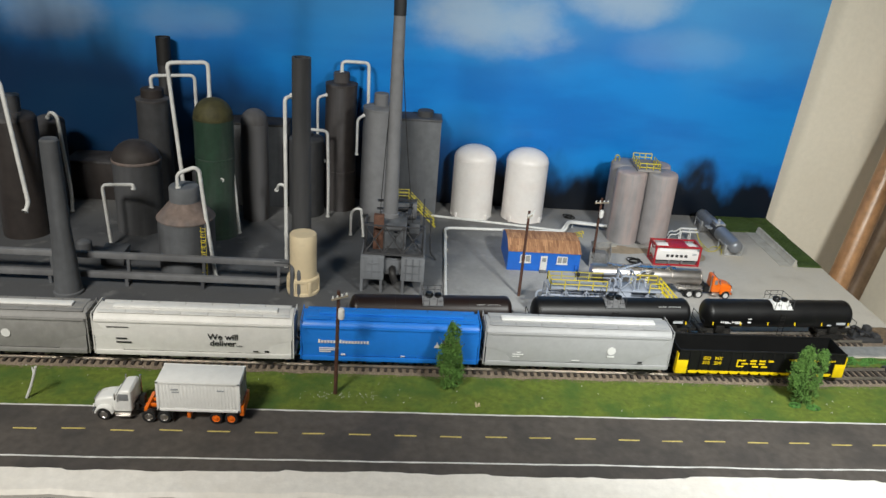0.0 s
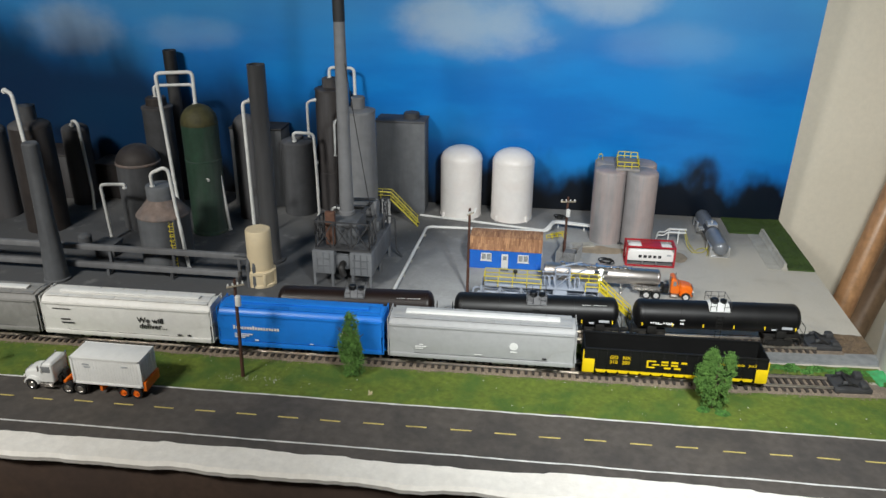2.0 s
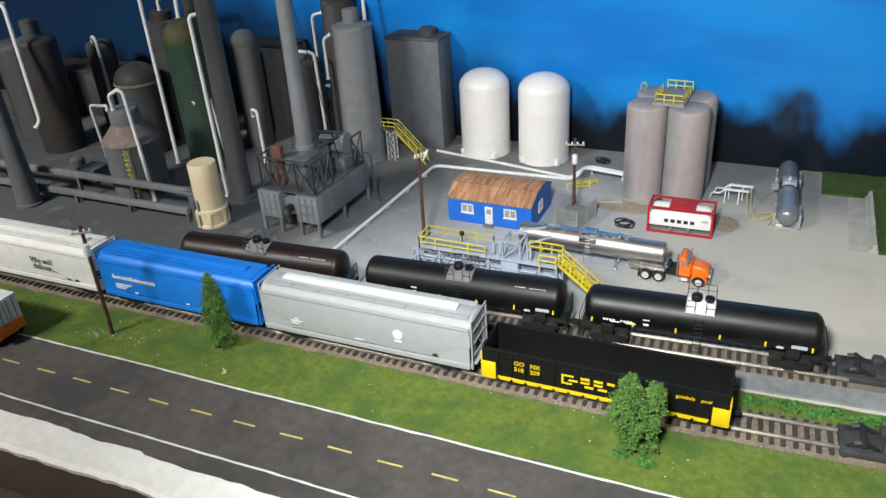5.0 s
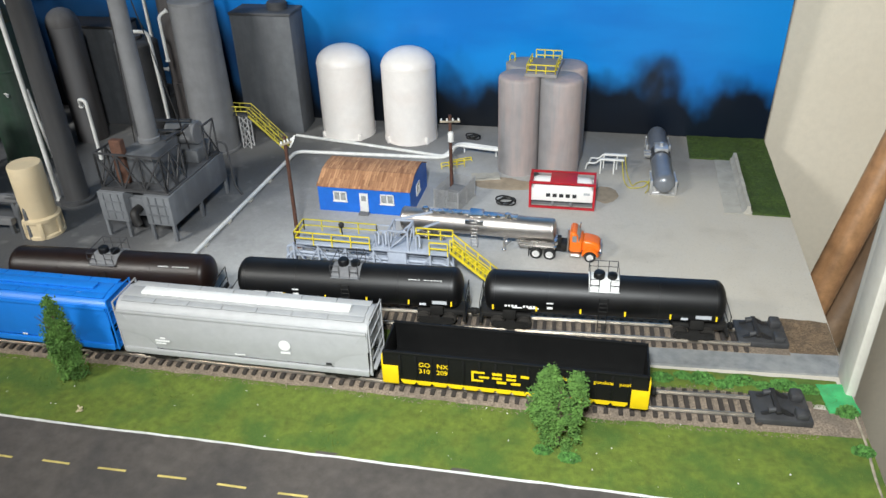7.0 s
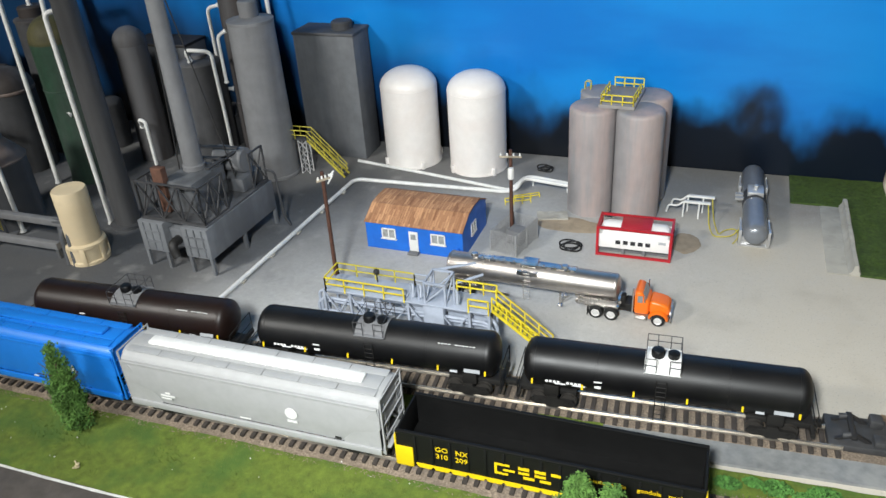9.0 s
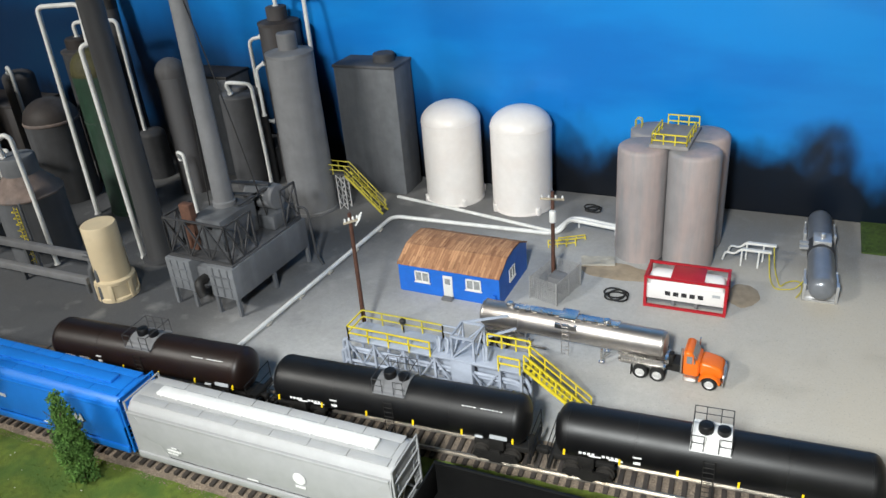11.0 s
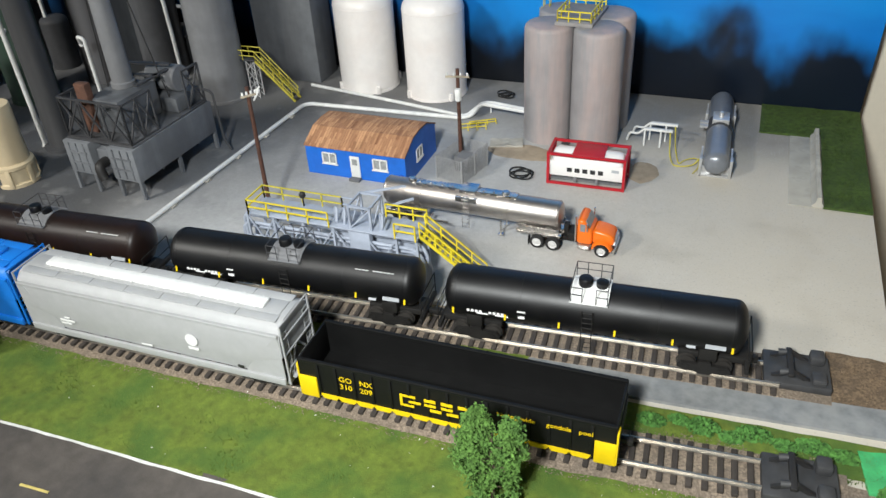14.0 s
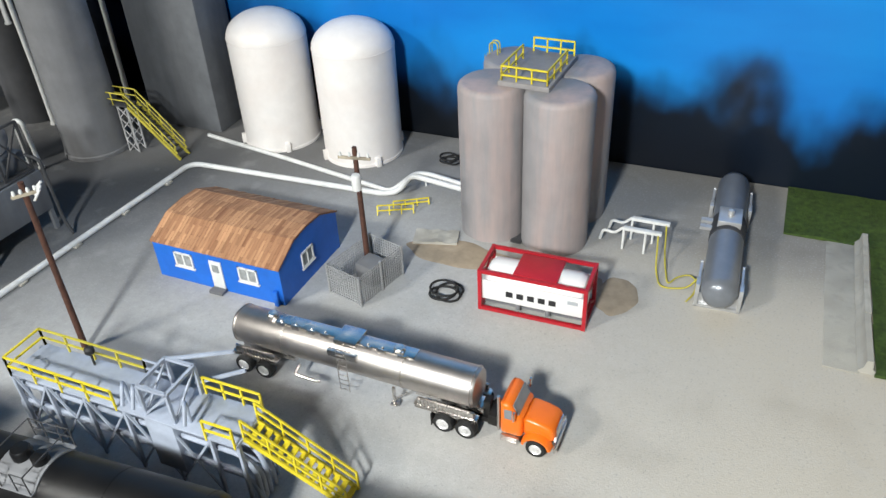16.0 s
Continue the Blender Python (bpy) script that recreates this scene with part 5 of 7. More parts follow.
def container_truck():
    t = thing("container_truck", -217, 586, 1.2, 180, "white truck hauling a pale grey container on an orange chassis", "truck")
    tractor(t, WHITE_CAB, CHROME, CHROME)
    bm = B()
    box(bm, -126, -42, -5, -3, 9, 12.5, 0.2)
    box(bm, -126, -42, 3, 5, 9, 12.5, 0.2)
    box(bm, -128, -124.5, -13.5, 13.5, 9, 19, 0.4)
    box(bm, -46, -43, -13, 13, 10, 13.5, 0.4)
    box(bm, -82, -79, -12, 12, 4, 12, 0.4)
    part("trailer_chassis", bm, ORANGE, t, "orange container chassis")
    for s in (-1, 1):
        for x in (-104, -117):
            wheel(t, x, s * 11.2, 5.6, 5.6, ORANGE)
    bm = B()
    box(bm, -125, -55, -14, 14, 12.6, 42, 0.3)
    cont = part("container", bm, BOX_GREY, t, "pale grey twenty-foot container")
    bm = B()
    for s in (-1, 1):
        for k in range(24):
            x = -123 + k * 66 / 23
            box(bm, x - 0.7, x + 0.7, min(s * 13.8, s * 14.12), max(s * 13.8, s * 14.12), 14.5, 40)
        for z in (12.6, 40):
            box(bm, -125.3, -54.7, min(s * 13.7, s * 14.7), max(s * 13.7, s * 14.7), z, z + 2.2, 0.2)
        for x in (-125.4, -57):
            box(bm, x, x + 2.4, min(s * 13.7, s * 14.7), max(s * 13.7, s * 14.7), 12.6, 42.4, 0.2)
    part("corrugation", bm, BOX_GREY, cont)
    bm = B()
    for k in range(2):
        box(bm, -125.7, -125.0, -13 + k * 13.4, -0.4 + k * 13.4, 14.5, 40.5, 0.15)
        for y in (-10, -4, 4, 10):
            rod(bm, (-126.0, y, 14), (-126.0, y, 41), 0.35, seg=6)
    part("container_door", bm, BOX_GREY, cont)
    for x0, x1, z0, z1 in ((-73, -67, 34, 35.4), (-74, -68, 31.5, 32.6), (-112, -106, 34, 35.2)):
        bm = B()
        box(bm, x0, x1, 14.35, 14.75, z0, z1)
        part("marking", bm, DECAL_GREY, cont, "small grey marking bars")
    return t


container_truck()


# ---- tank container ----
def tank_container():
    t = thing("tank_container", 424, 972, 0.1, 1, "white tank container in a red frame, standing on the ground", "tank container")
    h, w, hh = 32.2, 14, 29
    bm = B()
    for y in (-w + 1, w - 1):
        for z in (1.2, hh - 1.2):
            beam(bm, (-h, y, z), (h, y, z), 2.0)
        for x in (-h + 1, h - 1):
            beam(bm, (x, y, 0), (x, y, hh), 2.2)
    for x in (-h + 1, h - 1):
        for z in (1.2, hh - 1.2):
            beam(bm, (x, -w + 1, z), (x, w - 1, z), 2.0)
        for s in (-1, 1):
            beam(bm, (x, s * (w - 1), 2), (x, 0, 10), 1.2)
            beam(bm, (x, s * (w - 1), hh - 2), (x, 0, hh - 8), 1.2)
    part("frame", bm, RED, t)
    bm = B()
    r, zc = 12.4, 15.8
    prof = [(0.01, -31), (6, -30.4), (10.5, -28.5), (r, -25), (r, 0), (r, 25), (10.5, 28.5), (6, 30.4), (0.01, 31)]
    lathe(bm, prof, seg=40, m=Matrix.Translation((0, 0, zc)) @ Matrix.Rotation(radians(90), 4, "Y"))
    part("tank", bm, ISO_WHITE, t)
    bm = B()
    box(bm, -12, 14, -11, 11, hh - 2.6, hh - 0.4, 0.4)
    part("walkway", bm, RED, t, "red top walkway plate")
    for s in (-1, 1):
        bm = B()
        box(bm, -30, 30, min(s * 11.6, s * 12.6), max(s * 11.6, s * 12.6), 8, 21.5, 0.3)
        panel = part("side_panel", bm, ISO_WHITE, t)
        if s < 0:
            marks("lettering", [(-15.5 + k * 6.4, -11.3 + k * 6.4, 12.4, 16.2) for k in range(5)], -12.6, DECAL_BLACK, panel, "dark lettering bars")
            marks("marking", [(21, 27, 16, 18.5)], -12.6, DECAL_GREY, panel)
    bm = B()
    for x in (-9, 9):
        lathe(bm, [(1.6, 0), (1.6, 4), (1.0, 4.6)], x, -9, 2.0, 10)
    box(bm, -30, 30, -8, 8, 2.2, 3.2)
    part("underpan", bm, GREY_LIGHT, t)


tank_container()


# ---- shed ----
def shed():
    t = thing("shed", 233, 955, 0.1, -0.5, "small blue shed with white windows and rusty roof", "shed")
    hx, hy, eave, ridge = 47.5, 34, 27.0, 37.0
    prof = [(-hy, 0), (hy, 0), (hy, eave), (hy * 0.45, ridge - 1.0), (0, ridge), (-hy * 0.45, ridge - 1.0), (-hy, eave)]
    bm = B()
    solid(bm, prof, -hx, hx)
    walls = part("wall", bm, BLUE_SHED, t, "", False)
    bm = B()
    ys = [(-hy - 1.0, eave - 0.4), (-hy * 0.45, ridge - 0.9), (0, ridge + 0.3), (hy * 0.45, ridge - 0.9), (hy + 1.0, eave - 0.4)]
    # curled card roof with an uneven ribbed skin
    cols = []
    n = 120
    for k in range(n + 1):
        x = -hx - 0.6 + (2 * hx + 1.2) * k / n
        d = (0.12 if k % 3 == 0 else 0.0) + random.uniform(0, 0.10)
        e = random.uniform(-0.4, 0.4)
        top = [bm.verts.new((x, y + (e if abs(y) > hy else 0), z + d + 1.0)) for y, z in ys]
        low = [bm.verts.new((x, y, z)) for y, z in ys[::-1]]
        cols.append(top + low)
    for p, q in zip(cols, cols[1:]):
        for k in range(10):
            bm.faces.new((p[k], p[(k + 1) % 10], q[(k + 1) % 10], q[k]))
    bm.faces.new(cols[0][::-1])
    bm.faces.new(cols[-1])
    bmesh.ops.recalc_face_normals(bm, faces=bm.faces[:])
    part("roof", bm, ROOF_RUST, t, "rust-brown streaked sheet roof", False)

    def window(x, y, z, w, h, face):
        m = Matrix.Translation((x, y, z)) @ (Matrix.Identity(4) if face == "s" else Matrix.Rotation(radians(90), 4, "Z"))
        bm = B()
        for a0, a1, b0, b1 in ((-w / 2, w / 2, 0, 1.1), (-w / 2, w / 2, h - 1.1, h), (-w / 2, -w / 2 + 1.1, 0, h), (w / 2 - 1.1, w / 2, 0, h), (-0.5, 0.5, 0, h)):
            box(bm, a0, a1, -0.8, 0.3, b0, b1, 0, m)
        wn = part("window", bm, WHITE_TRIM, t, "", False)
        bm = B()
        box(bm, -w / 2 - 0.8, w / 2 + 0.8, -1.3, 0.2, -0.9, -0.05, 0, m)
        part("sill", bm, WHITE_TRIM, wn, "", False)
        for a0, a1 in ((-w / 2 + 1.1, -0.5), (0.5, w / 2 - 1.1)):
            bm = B()
            box(bm, a0, a1, -0.35, 0.2, 1.1, h - 1.1, 0, m)
            part("pane", bm, PANE, wn, "", False)

    window(-24.5, -hy, 12, 14, 10.5, "s")
    window(24, -hy, 12, 14, 10.5, "s")
    window(hx, -4, 12, 13, 11, "e")
    bm = B()
    box(bm, -4.4, 4.4, -hy - 0.9, -hy + 0.2, 1, 22, 0.2)
    door = part("door", bm, WHITE_TRIM, t, "white door")
    bm = B()
    box(bm, -2.4, 2.4, -hy - 1.15, -hy - 0.85, 14, 19.5)
    part("door_pane", bm, PANE, door)
    bm = B()
    box(bm, -5, 5, -hy - 6, -hy, 0, 2.2, 0.3)
    part("doorstep", bm, GREY_LIGHT, t)
    bm = B()
    box(bm, hx - 6, hx - 3, -hy - 2.6, -hy, 0, 11, 0.3)
    part("meter_box", bm, BLUE_SHED, t)


shed()


# ---- white tanks ----
def white_tank(x, y, rz):
    t = thing("storage_tank", x, y, 0, rz, "glossy white upright storage tank with domed top", "storage tank", "white storage tanks")
    r, h, dome = 31.5, 89, 20
    prof = [(r + 0.6, 0), (r + 0.6, 2), (r, 2.4), (r, h / 2), (r, h)]
    prof += [(r * math.cos(a), h + dome * math.sin(a)) for a in [k * math.pi / 20 for k in range(1, 10)]] + [(0.01, h + dome)]
    bm = B()
    lathe(bm, prof, seg=56)
    shell = part("shell", bm, WHITE_TANK, t)
    bm = B()
    lathe(bm, [(r, -0.4), (r + 0.3, -0.3), (r + 0.3, 0.3), (r, 0.4)], 0, 0, h, 56)
    part("rim_seam", bm, WHITE_TANK, shell)
    for k in range(4):
        a = radians(40 + 90 * k)
        bm = B()
        box(bm, -3, 3, -2, 2, 0, 8, 0.4, Matrix.Rotation(a, 4, "Z") @ Matrix.Translation((r, 0, 0)))
        part("foot", bm, WHITE_TANK, t)


white_tank(153, 1121, 0)
white_tank(232, 1119, 8)


# ---- grey silos ----
def silo_cluster():
    t = thing("silo_cluster", 393, 1066, 0, -3, "cluster of four weathered grey concrete silos with yellow railing", "silos")
    t.scale = (0.94, 0.94, 1.0)
    r, h = 23.2, 106.5
    for x, y in ((-23.3, -22), (23.3, -22), (-23.3, 22), (23.3, 22)):
        bm = B()
        lathe(bm, [(r, 0), (r, h * 0.33), (r, h * 0.66), (r, h - 4), (r - 0.8, h - 1.6), (r - 2.4, h - 0.4), (r - 4, h), (0.01, h)], x, y, 0, 44)
        part("silo", bm, SILO_GREY, t)
    bm = B()
    box(bm, -8, 8, -14, 14, 0, h - 0.2, 0.2)
    box(bm, -4, 4, -38, 38, 0, 1)
    part("infill", bm, GREY_DARK, t)
    bm = B()
    box(bm, -17, 18, -29, 30, h - 0.05, h + 3.2, 0.5)
    part("top_slab", bm, SILO_TOP, t)
    for (x0, y0), (x1, y1), nm in (((-15, -27), (16, -27), "railing"), ((-15, -27), (-15, 12), "railing"), ((16, -27), (16, 12), "railing"), ((-13, 28), (16, 28), "railing")):
        bm = B()
        n = 3
        for k in range(n + 1):
            x, y = x0 + (x1 - x0) * k / n, y0 + (y1 - y0) * k / n
            beam(bm, (x, y, h + 3), (x, y, h + 12.5), 1.0)
        for z in (6.5, 12.2):
            beam(bm, (x0, y0, h + z), (x1, y1, h + z), 1.0)
        part(nm, bm, YELLOW, t, "yellow plastic railing")
    bm = B()
    for s in (-2.2, 2.2):
        tube(bm, [(-42, 20 + s, h + 1), (-42, 20 + s, h + 9), (-36, 20 + s, h + 9), (-36, 20 + s, h + 1)], 0.5, 3, 6)
    part("ladder_hoop", bm, YELLOW_DULL, t)
    ladder(t, -45.6, 20, 2, h, 4.4, YELLOW_DULL, "y")


silo_cluster()


# ---- the works ----
def vessel(name, x, y, rings, label, category, seg=40, z=0, group=""):
    """An upright vessel out of stacked turned pieces: (part, profile, material)."""
    t = thing(name, x, y, z, 0, label, category, group)
    for nm, prof, material in rings:
        bm = B()
        lathe(bm, prof, seg=seg)
        part(nm, bm, material, t)
    return t


def dome(r, z, h, n=8):
    return [(r * math.cos(k * math.pi / 2 / n), z + h * math.sin(k * math.pi / 2 / n)) for k in range(n)] + [(0.01, z + h)]


def pipe(points, r, label, material=WHITE_PIPE, fillet=7, category="pipe", group="white bent pipes"):
    """A bent pipe that stands by itself, its base at its lowest end."""
    p0 = min(points, key=lambda p: p[2])
    t = thing("bent_pipe", p0[0], p0[1], p0[2], 0, label, category, group)
    bm = B()
    tube(bm, [(p[0] - p0[0], p[1] - p0[1], p[2] - p0[2]) for p in points], r, fillet, 10)
    part("pipe", bm, material, t)
    for p, q in ((points[0], points[1]), (points[-1], points[-2])):
        d = (Vector(q) - Vector(p)).normalized()
        a = Vector(p) - Vector(p0)
        bm = B()
        rod(bm, a, a + d * 1.6, r * 1.45, seg=10)
        part("flange", bm, material, t)
    return t


green = vessel("green_column", -202, 996, [
    ("shell", [(26, 0), (26, 4), (25, 5), (25, 60), (25, 110), (25, 160)], GREEN_PAINT),
    ("seam_band", [(25, 108), (25.6, 108.3), (25.6, 110), (25, 110.3)], GREEN_PAINT),
    ("dome", [(25.4, 159.5), (25.4, 162)] + dome(25, 162, 25), OLIVE),
], "dark green process column with an olive domed top", "process column")
black_stack = vessel("black_stack", -79, 905, [
    ("base_plate", [(18, 0), (18, 3), (13, 3.4)], GREY_DARK),
    ("shaft", [(12.5, 3), (11.6, 90), (11, 180), (11, 261), (8.5, 261), (8.5, 253), (0.01, 253)], BLACK_STACK),
], "tall black and grey weathered smokestack", "smokestack")
vessel("cream_tank", -69, 837, [
    ("base_skirt", [(18.6, 0), (18.6, 3), (17.2, 4), (17.2, 16), (18.6, 17), (18.6, 20), (15.8, 21.5)], CREAM),
    ("shell", [(15.8, 21), (15.5, 48), (15.5, 72), (14.6, 73.4), (0.01, 73.4)], CREAM),
], "cream-coloured upright tank with a stepped base", "storage tank")
for k in range(6):
    a = k * math.pi / 3
    bm = B()
    box(bm, 16, 19.2, -2.2, 2.2, 0, 18, 0.8, Matrix.Rotation(a, 4, "Z"))
    part("buttress", bm, CREAM, bpy.data.objects["cream_tank"])
vessel("brown_tower", -48, 1122, [
    ("shell", [(24, 0), (24, 60), (23, 61), (23, 120), (22.5, 186)], SOOT),
    ("shoulder", [(23, 185), (23, 188), (12, 190)], SOOT),
    ("cap", [(11.5, 189), (11.5, 203), (10, 204), (0.01, 204)], SOOT),
], "soot-brown process tower with a stepped cap", "process tower")
vessel("domed_column", -162, 1062, [
    ("shell", [(18.5, 0), (18.5, 60), (18.5, 140)], SOOT),
    ("dome", [(18.8, 139)] + dome(18.5, 141, 18), SOOT),
], "sooty grey column with a rounded top", "process column")
vessel("cone_tank", -213, 882, [
    ("shell", [(33, 0), (33, 40), (33, 69)], GREY_PLANT),
    ("cone_roof", [(34, 68.5), (34, 70), (18.5, 88), (17.5, 90)], RUSTY),
    ("neck", [(17.5, 89), (17.5, 106), (16, 108), (0.01, 108.5)], GREY_PLANT),
], "grey tank with a rust-tinted conical roof and neck", "storage tank")
vessel("domed_tank", -306, 1004, [
    ("shell", [(30.5, 0), (30.5, 50), (30.5, 96)], GREY_DARK),
    ("rim", [(30.6, 95), (31.4, 96), (31.4, 98), (30.6, 99)], RUSTY),
    ("dome", dome(30.5, 98, 25), SOOT),
], "large dark tank with a brown dome", "storage tank")
vessel("stepped_column", -298, 1066, [
    ("shell", [(22, 0), (22, 80), (21.5, 162)], GREY_DARK),
    ("shoulder", [(22.5, 161), (22.5, 164), (15, 166)], SOOT),
    ("cap", [(15, 165), (15, 176), (13, 178), (0.01, 178)], SOOT),
], "dark grey column with a narrower cap", "process column")
vessel("far_stack", -295, 1122, [("shaft", [(11, 0), (9.8, 120), (9.5, 200)], BLACK_STACK), ("tip", [(9.9, 199), (9.9, 237), (8, 237), (8, 231), (0.01, 231)], BLACK)], "black-tipped far smokestack against the painted sky", "smokestack")
vessel("end_column", -442, 972, [
    ("shell", [(29, 0), (29, 80), (28, 152)], SOOT),
    ("dome", dome(28, 152, 10), SOOT),
    ("cap", [(12, 158), (12, 181), (0.01, 182)], GREY_DARK),
], "broad dark column with a short cap", "process column")
vessel("grey_post_column", -328, 808, [("shaft", [(16, 0), (16, 3), (14.5, 4), (10.5, 80), (9.6, 177), (8, 179), (0.01, 179)], GREY_PLANT)], "tapering plain grey column", "process column")
vessel("grey_column", 11, 1052, [
    ("shell", [(27, 0), (27, 3), (26, 4), (25, 90), (24, 172)], GREY_LIGHT),
    ("shoulder", [(24.5, 171), (24.5, 174), (10, 177)], GREY_LIGHT),
    ("cap", [(10, 176), (10, 192), (9, 193), (0.01, 193)], GREY_LIGHT),
], "light grey upright column with a narrow cap", "process column")
vessel("small_drum", -345, 905, [("shell", [(9, 0), (9, 18)] + dome(9, 18, 4), GREY_PLANT)], "small grey drum on the works floor", "drum")
vessel("small_drum", -240, 1085, [("shell", [(16, 0), (16, 55)] + dome(16, 55, 8), GREY_DARK)], "dark grey drum among the columns", "drum")
vessel("small_drum", -94, 1092, [("shell", [(25, 0), (25, 60), (25, 112)] + dome(25, 112, 6), GREY_DARK), ("cap", [(9, 114), (9, 121), (0.01, 122)], SOOT)], "tall dark grey drum with a cap", "drum")
vessel("small_drum", -446, 1082, [("shell", [(20, 0), (20, 118)] + dome(20, 118, 10), SOOT)], "tall sooty drum among the columns", "drum")
vessel("small_drum", -540, 1010, [("shell", [(26, 0), (26, 130)] + dome(26, 130, 12), SOOT)], "tall sooty drum among the columns", "drum")


def block(name, x0, x1, y0, y1, h, material, roof, label):
    t = thing(name, (x0 + x1) / 2, (y0 + y1) / 2, 0, 0, label, "building")
    w, d = (x1 - x0) / 2, (y1 - y0) / 2
    bm = B()
    box(bm, -w, w, -d, d, 0, h, 1.0)
    part("wall", bm, material, t)
    bm = B()
    box(bm, -w - 1, w + 1, -d - 1, d + 1, h - 0.5, h + 3, 0.8)
    part("roof", bm, roof, t)
    return t


sq = block("square_tower", 24, 98, 1108, 1148, 143, GREY_PLANT, GREY_DARK, "tall square grey tower with a round roof vent")
bm = B()
lathe(bm, [(12, 145), (12, 153), (10.5, 154.5), (0.01, 154.5)], 14, 3, 0, 24)
part("roof_vent", bm, GREY_DARK, sq)
block("dark_block", -206, -124, 1106, 1148, 123, GREY_PLANT, BLACK, "sooty grey block building with a black roof edge")
block("low_block", -440, -335, 1100, 1152, 55, SOOT, SOOT, "low sooty building at the foot of the backdrop")
block("low_block", -120, -78, 1110, 1156, 36, GREY_DARK, GREY_DARK, "low dark grey building between the towers")
block("low_block", -620, -470, 1090, 1152, 70, SOOT, SOOT, "low sooty building at the foot of the backdrop")
block("pump_house", -318, -290, 880, 905, 16, GREY_DARK, GREY_PLANT, "small dark grey pump house")

pipe([(-232, 968, 0), (-254, 990, 228), (-207, 1003, 229), (-206, 999, 185)], 2.6, "tall white pipe arching over to the green column")
pipe([(-298, 1066, 177), (-299, 1066, 194), (-244, 1080, 195), (-243, 1078, 2)], 2.4, "white pipe arching from the stepped column")
pipe([(-217, 872, 108), (-217, 870, 126), (-196, 866, 136), (-191, 868, 132), (-186, 866, 80), (-176, 860, 1)], 2.3, "white pipe bending out of the cone tank")
pipe([(-190, 974, 84), (-185, 990, 90), (-179, 994, 87), (-174, 998, 1)], 2.2, "white pipe running down beside the green column")
pipe([(-286, 924, 84), (-286, 924, 90), (-327, 934, 84), (-324, 936, 1)], 2.2, "white pipe bending down beside the domed tank")
pipe([(-90, 905, 216), (-97, 897, 215), (-97, 899, 0.5)], 2.3, "long white pipe beside the black stack")
pipe([(-48, 1122, 203), (-48, 1122, 219), (-10, 1122, 219), (-9, 1120, 150), (-9, 1118, 1)], 2.4, "white pipe arching from the brown tower cap")
pipe([(-68, 1112, 172), (-80, 1106, 170), (-80, 1106, 76), (-70, 1112, 74)], 2.0, "white pipe loop on the brown tower")
pipe([(-92, 1072, 118), (-92, 1066, 133), (-63, 1074, 130), (-61, 1074, 49), (-61, 1074, 1)], 2.2, "grey-white pipe stepping down by the tower")
pipe([(-125, 1008, 62), (-120, 1000, 74), (-112, 1000, 72), (-112, 1000, 1)], 2.0, "short white pipe bend among the columns")
pipe([(-452, 950, 205), (-446, 942, 208), (-432, 936, 205), (-412, 920, 60), (-414, 912, 52)], 2.8, "long white pipe down the end column")
pipe([(-440, 1066, 128), (-434, 1062, 138), (-424, 1058, 134), (-414, 1050, 30), (-414, 1046, 1)], 2.4, "white pipe down the sooty drum")
pipe([(-11, 1038, 165), (-20, 1034, 160), (-20, 1034, 110)], 1.8, "short white pipe on the grey column")
pipe([(-24, 1010, 1), (-24, 1010, 34), (-18, 1006, 42), (-10, 1006, 42), (-6, 1006, 1)], 1.8, "short grey-white pipe hoop")

# pipe rack along the front of the works
rack = thing("pipe_rack", -300, 833, 0, 0, "long grey pipe rack with beams on short posts", "pipe rack")
for y, z, x1 in ((6, 34, 215), (-4, 14, 205)):
    bm = B()
    box(bm, -420, x1, y - 3.0, y + 3.0, z - 4, z + 3, 0.5)
    part("beam", bm, GREY_LIGHT, rack)
for k in range(8):
    bm = B()
    x = -400 + k * 86
    beam(bm, (x, 6, 0), (x, 6, 34), 3.5)
    beam(bm, (x, -4, 0), (x, -4, 13), 3.5)
    beam(bm, (x, -4, 12), (x, 6, 12), 2.5)
    part("post", bm, GREY_PLANT, rack)
for dx in (0, 8):
    bm = B()
    tube(bm, [(190 + dx, 6, 34), (218 + dx, 4, 36), (220 + dx, -10, 34), (220 + dx, -12, 0)], 2.6, 6, 10)
    part("down_pipe", bm, GREY_PLANT, rack)
cage = thing("caged_ladder", -184, 843, 0, 0, "yellow caged ladder on a grey post", "ladder")
bm = B()
rod(bm, (2, 4, 0), (2, 4, 74), 1.3)
part("post", bm, GREY_PLANT, cage)
ladder(cage, 0, 0, 11, 72, 5, YELLOW, "x", "rungs")
bm = B()
for k in range(9):
    z = 16 + k * 6.5
    tube(bm, [(-2.5, 0, z), (-2.5, -4, z), (2.5, -4, z), (2.5, 0, z)], 0.4, 2, 6)
part("cage_hoops", bm, YELLOW, cage)


